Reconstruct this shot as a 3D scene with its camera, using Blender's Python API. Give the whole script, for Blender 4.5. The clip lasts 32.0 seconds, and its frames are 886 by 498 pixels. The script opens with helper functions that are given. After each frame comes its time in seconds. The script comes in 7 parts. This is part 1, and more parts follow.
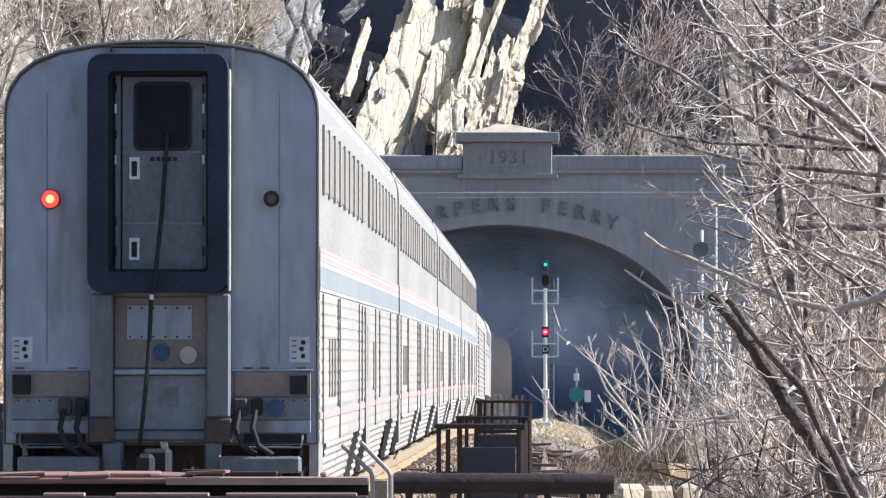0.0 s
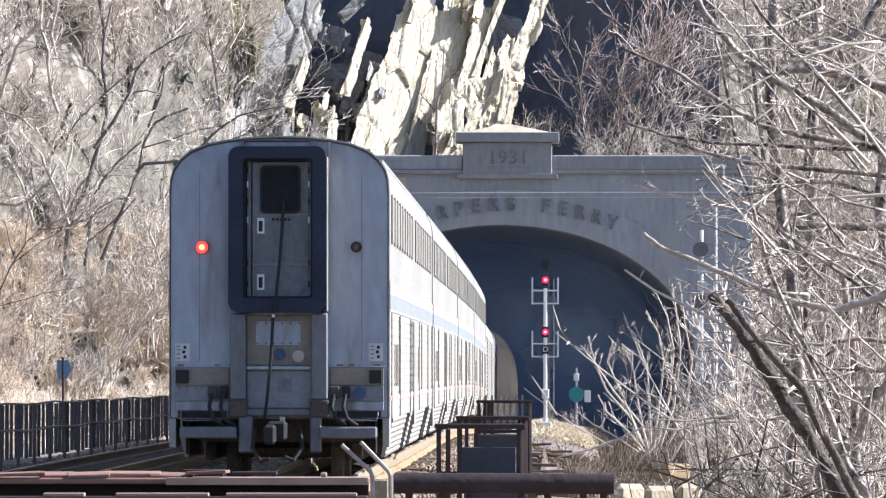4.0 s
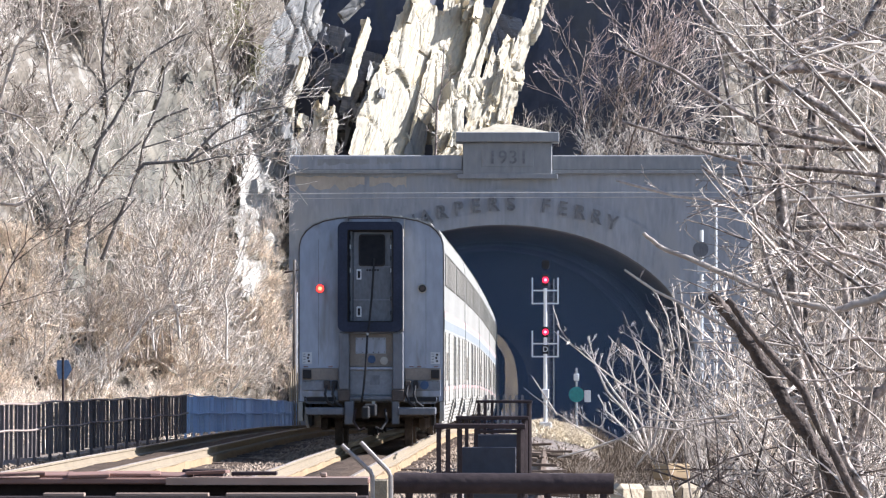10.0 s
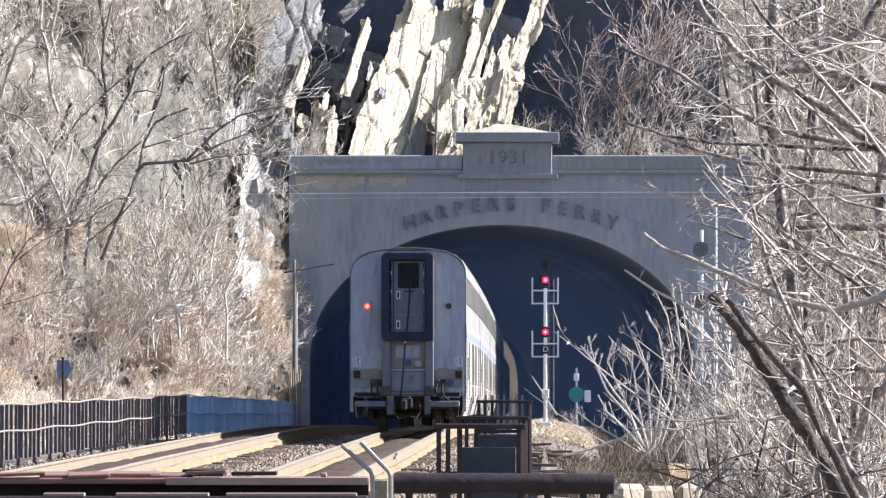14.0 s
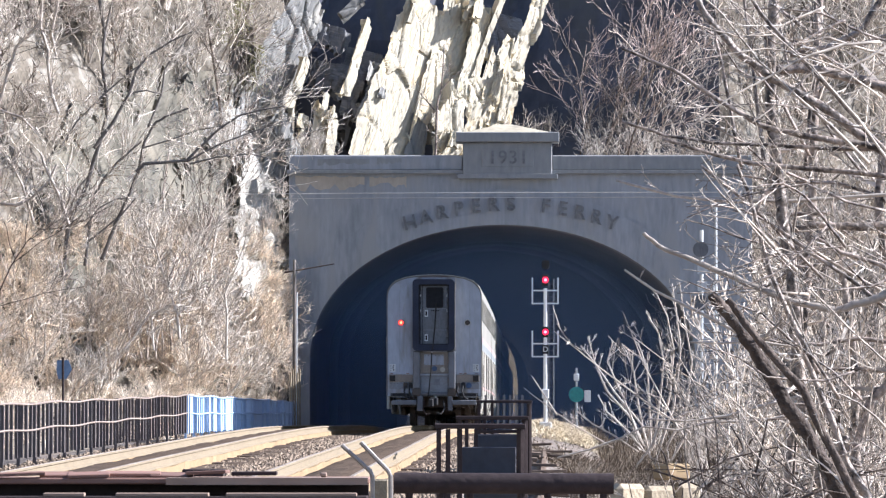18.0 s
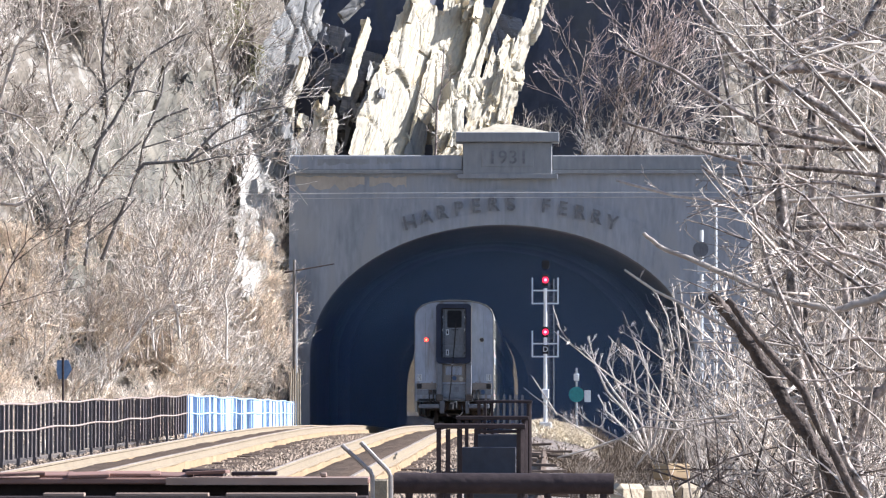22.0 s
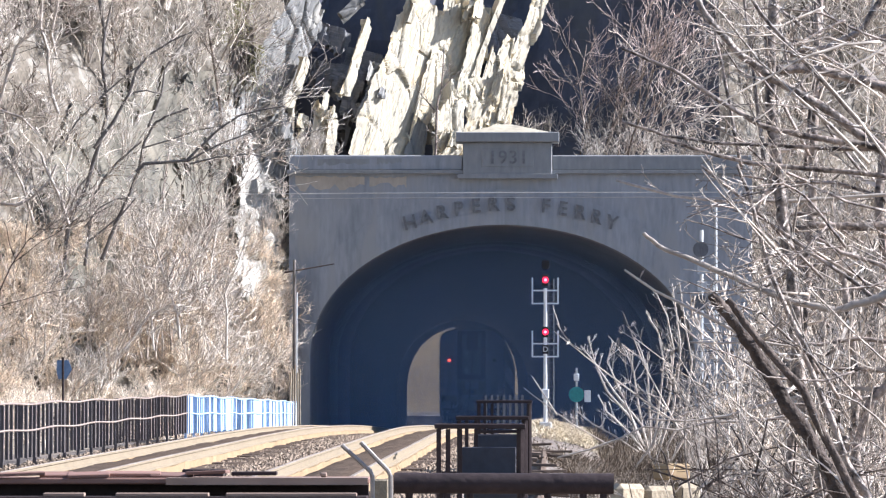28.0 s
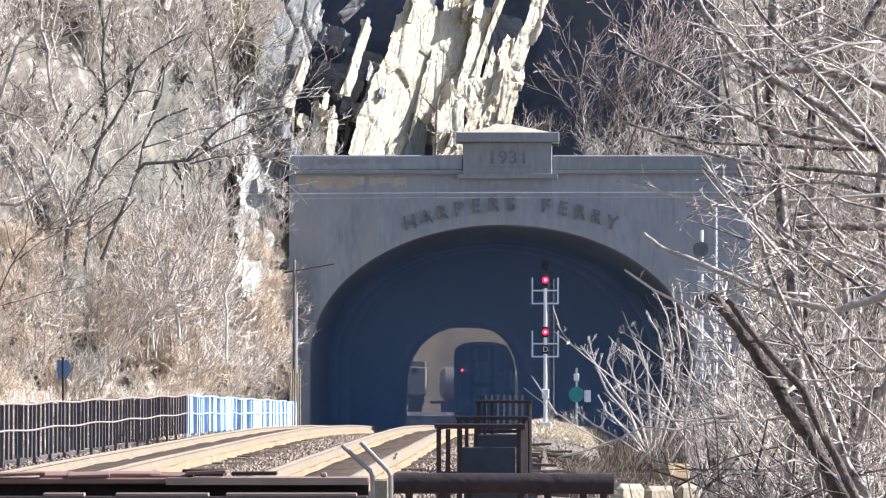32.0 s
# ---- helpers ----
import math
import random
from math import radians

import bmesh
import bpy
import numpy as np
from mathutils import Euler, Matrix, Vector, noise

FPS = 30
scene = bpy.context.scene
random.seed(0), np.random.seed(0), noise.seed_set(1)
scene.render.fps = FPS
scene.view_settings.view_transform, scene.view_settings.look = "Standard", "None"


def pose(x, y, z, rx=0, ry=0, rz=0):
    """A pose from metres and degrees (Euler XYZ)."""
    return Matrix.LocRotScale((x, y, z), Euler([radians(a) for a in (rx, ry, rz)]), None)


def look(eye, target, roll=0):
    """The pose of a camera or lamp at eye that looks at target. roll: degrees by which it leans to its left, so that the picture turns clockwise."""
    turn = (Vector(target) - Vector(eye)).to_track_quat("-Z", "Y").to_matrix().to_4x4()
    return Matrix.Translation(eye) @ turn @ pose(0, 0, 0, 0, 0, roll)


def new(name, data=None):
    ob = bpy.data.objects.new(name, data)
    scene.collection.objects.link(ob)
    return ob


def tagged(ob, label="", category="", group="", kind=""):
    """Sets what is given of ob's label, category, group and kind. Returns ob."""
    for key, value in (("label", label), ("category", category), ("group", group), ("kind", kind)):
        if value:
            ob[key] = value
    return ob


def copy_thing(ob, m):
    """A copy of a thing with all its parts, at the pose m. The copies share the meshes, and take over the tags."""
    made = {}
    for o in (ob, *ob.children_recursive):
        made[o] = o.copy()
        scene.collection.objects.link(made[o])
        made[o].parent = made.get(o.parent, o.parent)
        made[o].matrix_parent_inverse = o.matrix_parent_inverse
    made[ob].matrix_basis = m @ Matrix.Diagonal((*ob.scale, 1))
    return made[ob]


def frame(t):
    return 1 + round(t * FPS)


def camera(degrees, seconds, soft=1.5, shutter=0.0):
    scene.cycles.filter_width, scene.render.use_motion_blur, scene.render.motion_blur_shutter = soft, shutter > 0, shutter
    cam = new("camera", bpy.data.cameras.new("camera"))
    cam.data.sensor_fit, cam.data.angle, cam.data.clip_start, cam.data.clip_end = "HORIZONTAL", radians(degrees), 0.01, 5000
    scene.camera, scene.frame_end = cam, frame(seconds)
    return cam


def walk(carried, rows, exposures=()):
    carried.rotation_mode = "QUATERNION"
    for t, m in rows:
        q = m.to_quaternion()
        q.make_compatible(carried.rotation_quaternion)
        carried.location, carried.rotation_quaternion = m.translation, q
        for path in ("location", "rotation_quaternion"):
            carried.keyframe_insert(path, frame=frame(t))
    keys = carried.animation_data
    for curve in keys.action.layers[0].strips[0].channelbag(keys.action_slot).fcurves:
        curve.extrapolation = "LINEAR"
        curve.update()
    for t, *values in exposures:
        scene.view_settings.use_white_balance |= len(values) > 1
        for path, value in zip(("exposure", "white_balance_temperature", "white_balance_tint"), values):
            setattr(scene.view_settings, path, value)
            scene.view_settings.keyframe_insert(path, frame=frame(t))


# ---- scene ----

# ---------------------------------------------------------------- camera
EYE_Z = 1.25
cam = camera(10.0, 32.0, soft=1.27)
TILT = 91.797
walk(cam, [(0.0, pose(0, 0, EYE_Z, TILT, 0, 0)), (22.6, pose(0, 0, EYE_Z, TILT, 0, 0)),
           (23.0, pose(0, 0, EYE_Z, TILT + 0.030, 0, -0.018)), (23.5, pose(0, 0, EYE_Z, TILT + 0.031, 0, -0.048)),
           (23.9, pose(0, 0, EYE_Z, TILT, 0, 0)), (32.0, pose(0, 0, EYE_Z, TILT, 0, 0))],
     exposures=[(0.0, 1.42, 5540, 16), (1.5, 1.47, 5540, 16), (3.0, 1.62, 5530, 16), (9.0, 1.58, 5530, 16), (32.0, 1.58, 5530, 16)])

# ---------------------------------------------------------------- sky and sun
SUN_EL, SUN_AZ = 33.0, 4.0      # the sun stands beside the track, a little beyond the view's right angle
world = bpy.data.worlds.new("sky")
scene.world = world
world.use_nodes = True
wn = world.node_tree.nodes
sky = wn.new("ShaderNodeTexSky")
sky.sky_type, sky.sun_disc = "NISHITA", False
sky.sun_elevation, sky.sun_rotation = radians(SUN_EL), radians(90 - SUN_AZ)
sky.air_density, sky.dust_density, sky.ozone_density = 1.0, 0.6, 1.5
wn["Background"].inputs["Strength"].default_value = 0.075
world.node_tree.links.new(sky.outputs[0], wn["Background"].inputs["Color"])
sun_data = bpy.data.lights.new("sun", "SUN")
sun_data.energy, sun_data.angle, sun_data.color = 5.0, radians(0.5), (1.0, 0.95, 0.86)
sun_way = Vector((math.cos(radians(SUN_EL)) * math.cos(radians(SUN_AZ)),
                  math.cos(radians(SUN_EL)) * math.sin(radians(SUN_AZ)), math.sin(radians(SUN_EL))))
sun = new("sun", sun_data)
sun.matrix_world = look(sun_way * 300, (0, 0, 0))


# ---------------------------------------------------------------- materials
def mat(name, a, b=None, rough=0.8, metal=0.0, coarse=0.6, fine=9.0, mix=0.5, bump=0.0, stretch=(1, 1, 1), c=None,
        emit=None, power=0.0, per_object=0.0, island=0.0):
    """Two tones mixed by coarse and fine grain, an optional third as stains, and a fine relief."""
    m = bpy.data.materials.new(name)
    m.use_nodes = True
    n, l = m.node_tree.nodes, m.node_tree.links
    bsdf = n["Principled BSDF"]
    b = b or tuple(v * 0.7 for v in a)
    tc = n.new("ShaderNodeTexCoord")
    mp = n.new("ShaderNodeMapping")
    mp.inputs["Scale"].default_value = stretch
    l.new(tc.outputs["Object"], mp.inputs["Vector"])
    n1, n2 = n.new("ShaderNodeTexNoise"), n.new("ShaderNodeTexNoise")
    for node, sc, det in ((n1, coarse, 5.0), (n2, fine, 4.0)):
        node.inputs["Scale"].default_value, node.inputs["Detail"].default_value = sc, det
        l.new(mp.outputs[0], node.inputs["Vector"])
    add = n.new("ShaderNodeMath")
    add.operation = "ADD"
    l.new(n1.outputs["Fac"], add.inputs[0])
    l.new(n2.outputs["Fac"], add.inputs[1])
    ramp = n.new("ShaderNodeMapRange")
    ramp.inputs["From Min"].default_value, ramp.inputs["From Max"].default_value = 1.0 - 0.45 * mix - 0.05, 1.0 + 0.45 * mix
    l.new(add.outputs[0], ramp.inputs["Value"])
    mx = n.new("ShaderNodeMix")
    mx.data_type = "RGBA"
    mx.inputs[6].default_value, mx.inputs[7].default_value = (*a, 1), (*b, 1)
    l.new(ramp.outputs[0], mx.inputs[0])
    col = mx.outputs[2]
    if c:
        n3 = n.new("ShaderNodeTexNoise")
        n3.inputs["Scale"].default_value, n3.inputs["Detail"].default_value = coarse * 2.3, 6.0
        n3.inputs["Distortion"].default_value = 0.6
        l.new(mp.outputs[0], n3.inputs["Vector"])
        r3 = n.new("ShaderNodeMapRange")
        r3.inputs["From Min"].default_value, r3.inputs["From Max"].default_value = 0.52, 0.66
        l.new(n3.outputs["Fac"], r3.inputs["Value"])
        m3 = n.new("ShaderNodeMix")
        m3.data_type = "RGBA"
        m3.inputs[7].default_value = (*c, 1)
        l.new(r3.outputs[0], m3.inputs[0])
        l.new(col, m3.inputs[6])
        col = m3.outputs[2]
    if per_object or island:
        src = n.new("ShaderNodeObjectInfo").outputs["Random"] if per_object else n.new("ShaderNodeNewGeometry").outputs["Random Per Island"]
        amt = per_object or island
        mr = n.new("ShaderNodeMapRange")
        mr.inputs["To Min"].default_value, mr.inputs["To Max"].default_value = 1 - amt, 1 + amt
        l.new(src, mr.inputs["Value"])
        hsv = n.new("ShaderNodeHueSaturation")
        l.new(mr.outputs[0], hsv.inputs["Value"])
        l.new(col, hsv.inputs["Color"])
        col = hsv.outputs[0]
    l.new(col, bsdf.inputs["Base Color"])
    bsdf.inputs["Roughness"].default_value, bsdf.inputs["Metallic"].default_value = rough, metal
    if bump:
        bp = n.new("ShaderNodeBump")
        bp.inputs["Strength"].default_value, bp.inputs["Distance"].default_value = min(1.0, bump), 0.03
        l.new(n2.outputs["Fac"], bp.inputs["Height"])
        l.new(bp.outputs[0], bsdf.inputs["Normal"])
    if emit:
        bsdf.inputs["Emission Color"].default_value, bsdf.inputs["Emission Strength"].default_value = (*emit, 1), power
    return m


M = {}
M["steel"] = mat("stainless_steel", (0.285, 0.270, 0.230), (0.180, 0.171, 0.146), 0.55, 0.12, 0.7, 14, 0.7, 0.05, (1, 0.25, 1.4))
M["flute"] = mat("fluted_stainless_steel", (0.340, 0.312, 0.255), (0.215, 0.197, 0.160), 0.55, 0.12, 0.8, 10, 0.7, 0.08, (1, 0.5, 1))
M["end_grey"] = mat("weathered_grey_end_sheet", (0.325, 0.346, 0.385), (0.192, 0.203, 0.222), 0.65, 0.15, 0.7, 9, 0.95, 0.05, (1, 1, 0.3), c=(0.165, 0.148, 0.128))
M["end_dark"] = mat("grimy_dark_end_steel", (0.150, 0.152, 0.158), (0.075, 0.076, 0.080), 0.7, 0.1, 2, 14, 0.9, 0.1, (1, 1, 0.4))
M["end_scuff"] = mat("scuffed_grey_sheet", (0.205, 0.212, 0.225), (0.118, 0.121, 0.127), 0.65, 0.1, 3, 16, 0.9)
M["roof"] = mat("sooty_roof_sheet", (0.232, 0.232, 0.238), (0.134, 0.134, 0.138), 0.6, 0.25, 0.5, 12, 0.8, 0.05, (1, 0.2, 1))
M["navy"] = mat("dark_blue_rubber", (0.033, 0.038, 0.057), (0.020, 0.023, 0.034), 0.7, 0.0, 2, 20, 0.6, 0.1)
M["door_grey"] = mat("grimy_grey_door", (0.162, 0.168, 0.176), (0.078, 0.080, 0.084), 0.6, 0.15, 1.4, 16, 0.8, 0.05, (1, 1, 0.5))
M["glass"] = mat("dark_window_glass", (0.012, 0.013, 0.016), (0.02, 0.02, 0.022), 0.25, 0.0)
M["glass"].node_tree.nodes["Principled BSDF"].inputs["Specular IOR Level"].default_value = 0.03
# tan side panes: the reflected brightness is put into their base colour
M["side_glass"] = mat("reflection_toned_glass", (0.270, 0.235, 0.184), (0.161, 0.140, 0.110), 0.35, 0.0, 0.8, 6, 0.8)
M["black"] = mat("black_rubber_and_iron", (0.018, 0.018, 0.02), (0.03, 0.028, 0.026), 0.7)
M["under"] = mat("brake_dust_brown_iron", (0.105, 0.085, 0.07), (0.055, 0.046, 0.04), 0.8, 0.2, 2, 14, 0.7, 0.2)
M["tan_box"] = mat("dusty_tan_sheet", (0.232, 0.189, 0.146), (0.134, 0.116, 0.098), 0.7, 0.1, 2, 18, 0.8)
M["blue_cap"] = mat("blue_plastic_cap", (0.027, 0.061, 0.128), (0.018, 0.039, 0.085), 0.6)
M["cream"] = mat("cream_plastic_cap", (0.366, 0.342, 0.281), (0.268, 0.244, 0.201), 0.6)
M["white"] = mat("white_label_paint", (0.488, 0.488, 0.476), (0.366, 0.366, 0.354), 0.6)
M["red_stripe"] = mat("red_stripe_paint", (0.40, 0.245, 0.215), (0.33, 0.21, 0.185), 0.5)
M["blue_stripe"] = mat("blue_stripe_paint", (0.205, 0.218, 0.212), (0.155, 0.168, 0.165), 0.5)
M["white_stripe"] = mat("white_stripe_paint", (0.33, 0.33, 0.32), (0.27, 0.27, 0.265), 0.5)
M["lamp_red"] = mat("red_marker_lens", (0.8, 0.05, 0.02), rough=0.3, emit=(1.0, 0.03, 0.02), power=1.0)
M["lamp_core"] = mat("red_marker_bulb", (0.9, 0.3, 0.2), rough=0.3, emit=(1.0, 0.34, 0.10), power=0.9)
M["lens_off"] = mat("dark_lens", (0.05, 0.03, 0.03), rough=0.2)
M["sig_red"] = mat("red_signal_lens", (0.9, 0.02, 0.05), rough=0.3, emit=(1.0, 0.01, 0.05), power=0.7)
M["sig_green"] = mat("green_signal_lens", (0.02, 0.6, 0.4), rough=0.3, emit=(0.05, 0.9, 0.6), power=0.5)
M["sig_core"] = mat("red_signal_bulb", (0.9, 0.3, 0.3), rough=0.3, emit=(1.0, 0.25, 0.3), power=1.3)
M["rail"] = mat("rusty_rail", (0.253, 0.198, 0.124), (0.184, 0.143, 0.087), 0.8, 0.1, 1.2, 16, 0.8, 0.2)
M["railhead"] = mat("polished_railhead", (0.38, 0.32, 0.26), (0.28, 0.22, 0.17), 0.45, 0.4)
M["tie"] = mat("creosoted_tie", (0.160, 0.116, 0.083), (0.088, 0.067, 0.053), 0.9, 0, 2, 16, 0.8, 0.4, (0.3, 1, 1), per_object=0.25)
M["baulk"] = mat("sun_bleached_rusty_baulk", (0.315, 0.226, 0.125), (0.200, 0.140, 0.078), 0.85, 0, 1.0, 12, 0.8, 0.3)
M["ground"] = mat("ballast_and_dry_earth", (0.20, 0.168, 0.14), (0.11, 0.09, 0.075), 0.95, 0, 0.7, 13, 0.8, 0.9, c=(0.26, 0.215, 0.17))
M["dirt"] = mat("dark_oily_dirt", (0.098, 0.068, 0.045), (0.050, 0.035, 0.025), 0.95, 0, 1.2, 14, 0.9, 0.9)
M["stone"] = mat("ballast_stone", (0.300, 0.228, 0.158), (0.160, 0.120, 0.085), 0.9, 0, 3, 25, 0.7, 0.3, island=0.35)
M["grass"] = mat("dry_straw_grass", (0.66, 0.57, 0.41), (0.50, 0.41, 0.27), 0.9, 0, 1, 12, 0.7, 0.3, island=0.3)
M["concrete"] = mat("weathered_concrete", (0.325, 0.332, 0.342), (0.192, 0.198, 0.206), 0.9, 0, 0.5, 6, 0.85, 0.25, (1, 1, 0.22), c=(0.27, 0.268, 0.262))
M["concrete_dark"] = mat("stained_concrete", (0.256, 0.256, 0.244), (0.171, 0.171, 0.171), 0.9, 0, 0.6, 6, 0.85, 0.25, (1, 1, 0.3))
M["tan_concrete"] = mat("tan_stained_concrete", (0.42, 0.36, 0.285), (0.29, 0.25, 0.20), 0.9, 0, 0.6, 6, 0.9, 0.25, (1, 1, 0.5))
M["cap"] = mat("leaf_strewn_cap", (0.55, 0.49, 0.36), (0.36, 0.31, 0.22), 0.9, 0, 1.5, 9, 0.9, 0.4, (0.5, 1, 2))
M["letter"] = mat("sooty_raised_letter", (0.175, 0.175, 0.176), (0.105, 0.105, 0.106), 0.9, 0, 2, 10)
M["lining"] = mat("soot_black_tunnel_lining", (0.183, 0.183, 0.189), (0.122, 0.122, 0.128), 0.9, 0, 0.3, 3, 0.8, 0.3)
# bluish dark shale: the cliff's shade is put into its colour
M["rock"] = mat("shade_toned_shale_cliff", (0.125, 0.130, 0.155), (0.062, 0.066, 0.080), 0.92, 0, 0.25, 2.2, 0.9, 0.9, (1, 1, 0.55), c=(0.10, 0.10, 0.10))
M["slab"] = mat("pale_tilted_shale_slab", (0.56, 0.49, 0.352), (0.32, 0.288, 0.225), 0.9, 0, 0.8, 8.0, 0.9, 0.8, (1.3, 1, 0.34), c=(0.60, 0.485, 0.30))
M["slab_grey"] = mat("grey_lichened_rock", (0.29, 0.278, 0.25), (0.145, 0.14, 0.128), 0.92, 0, 0.8, 6.0, 1.0, 0.6, (1.3, 1, 0.3), c=(0.40, 0.37, 0.31))
M["slab_mid"] = mat("pale_grey_streaked_rock", (0.44, 0.405, 0.34), (0.19, 0.178, 0.152), 0.92, 0, 1.0, 7.0, 0.9, 0.9, (1.6, 1, 0.35), c=(0.27, 0.25, 0.21))
M["slab_olive"] = mat("flat_olive_grey_rock", (0.148, 0.131, 0.095), (0.083, 0.074, 0.056), 0.92, 0, 0.5, 5.0, 0.95, 0.8, (1, 1, 0.5), c=(0.18, 0.155, 0.112))
M["ledge"] = mat("dark_grey_ledge_rock", (0.254, 0.243, 0.231), (0.117, 0.117, 0.120), 0.92, 0, 0.8, 6, 0.95, 1.0, (0.4, 1, 2.5))
M["hill"] = mat("leaf_litter_and_rock_slope", (0.200, 0.169, 0.128), (0.062, 0.052, 0.041), 0.95, 0, 0.6, 7.0, 0.75, 1.0, c=(0.25, 0.225, 0.185))
M["bark"] = mat("pale_grey_bark", (0.54, 0.46, 0.37), (0.20, 0.165, 0.132), 0.38, 0, 1.5, 16, 0.9, 0.3, island=0.3)
M["twig"] = mat("pale_bare_twigs", (0.72, 0.64, 0.535), (0.33, 0.285, 0.232), 0.55, 0, 1.5, 16, 0.8, island=0.5)
M["bark_dark"] = mat("dark_brown_bark", (0.15, 0.112, 0.086), (0.016, 0.012, 0.010), 0.7, 0, 5, 22, 1.0, 1.0, island=0.2)
M["bark_slope"] = mat("grey_brown_bark", (0.20, 0.172, 0.145), (0.065, 0.055, 0.048), 0.8, 0, 1.5, 12, 0.9, 0.4, island=0.2)
M["brush"] = mat("rusty_tan_brush", (0.84, 0.72, 0.56), (0.54, 0.43, 0.315), 0.7, 0, 1, 12, 0.8, island=0.5)
M["bark_mid"] = mat("brown_grey_bark", (0.42, 0.335, 0.265), (0.030, 0.022, 0.017), 0.45, 0, 4, 18, 0.5, 0.9, island=0.3)
M["whip"] = mat("grey_brown_shoot_bark", (0.74, 0.62, 0.485), (0.040, 0.029, 0.022), 0.45, 0, 1.0, 7, 0.6, island=0.6)
M["rusty_twig"] = mat("red_brown_twigs", (0.58, 0.46, 0.385), (0.25, 0.19, 0.158), 0.7, 0, 1, 12, 0.8, island=0.4)
M["litter"] = mat("brown_dead_weeds", (0.195, 0.152, 0.108), (0.075, 0.058, 0.042), 0.9, 0, 0.6, 6, 0.9, island=0.4)
M["leaf"] = mat("olive_leaves", (0.17, 0.15, 0.05), (0.11, 0.10, 0.035), 0.8, 0, 2, 12, 0.8, island=0.4)
M["iron"] = mat("dark_rusty_steel", (0.052, 0.037, 0.034), (0.028, 0.021, 0.020), 0.75, 0.15, 2, 16, 0.8, 0.3)
M["slate"] = mat("blue_grey_painted_plate", (0.042, 0.041, 0.050), (0.024, 0.022, 0.026), 0.6, 0.1, 2, 14, 0.9, 0.1)
M["rust"] = mat("red_brown_rust", (0.24, 0.13, 0.09), (0.15, 0.08, 0.058), 0.85, 0.1, 1.6, 14, 0.85, 0.35, (0.4, 1, 1), per_object=0.25)
M["rust_tan"] = mat("tan_weathered_plank", (0.29, 0.20, 0.145), (0.20, 0.135, 0.095), 0.85, 0, 2, 16, 0.8, 0.3, (0.3, 1, 1))
M["sandstone"] = mat("cream_sandstone", (0.33, 0.27, 0.178), (0.20, 0.158, 0.102), 0.9, 0, 4, 22, 0.9, 0.6, per_object=0.25)
M["galv"] = mat("galvanised_steel", (0.62, 0.62, 0.60), (0.48, 0.48, 0.47), 0.5, 0.35, 2, 14)
M["galv_shiny"] = mat("bright_tube_steel", (0.25, 0.215, 0.185), (0.17, 0.145, 0.125), 0.45, 0.4, 2, 14)
M["fence"] = mat("dark_bridge_fence_steel", (0.105, 0.082, 0.074), (0.06, 0.049, 0.046), 0.6, 0.3, 1.2, 14, 0.8, 0.2)
M["fence_top"] = mat("worn_fence_rail", (0.32, 0.25, 0.20), (0.2, 0.15, 0.12), 0.7, 0.2, 1.2, 14)
M["fence_white"] = mat("pale_blue_white_fence_paint", (0.40, 0.52, 0.70), (0.31, 0.42, 0.59), 0.7, 0, 1.0, 12, 0.7)
M["sign_blue"] = mat("blue_grey_sign_back", (0.20, 0.27, 0.365), (0.13, 0.185, 0.265), 0.6, 0.1)
M["teal"] = mat("teal_green_target", (0.02, 0.20, 0.19), (0.015, 0.14, 0.14), 0.5)
M["wire"] = mat("weathered_wire", (0.42, 0.40, 0.36), (0.34, 0.33, 0.3), 0.6, 0.3)
M["far_tan"] = mat("far_tan_slope", (0.205, 0.147, 0.070), (0.068, 0.049, 0.025), 0.95, 0, 0.5, 2.6, 0.6)
for key in ("whip", "bark", "bark_mid"):
    M[key].node_tree.nodes["Principled BSDF"].inputs["Specular IOR Level"].default_value = 0.28
for key in ("bark_dark", "litter", "navy", "under", "twig", "brush", "iron", "black", "hill", "rock", "ledge", "ground", "tie", "dirt", "stone", "baulk", "concrete"):
    M[key].node_tree.nodes["Principled BSDF"].inputs["Specular IOR Level"].default_value = 0.12
M["tank"] = mat("dull_grey_tank_paint", (0.32, 0.25, 0.17), (0.18, 0.145, 0.105), 0.6, 0.1, 0.5, 6, 0.8)


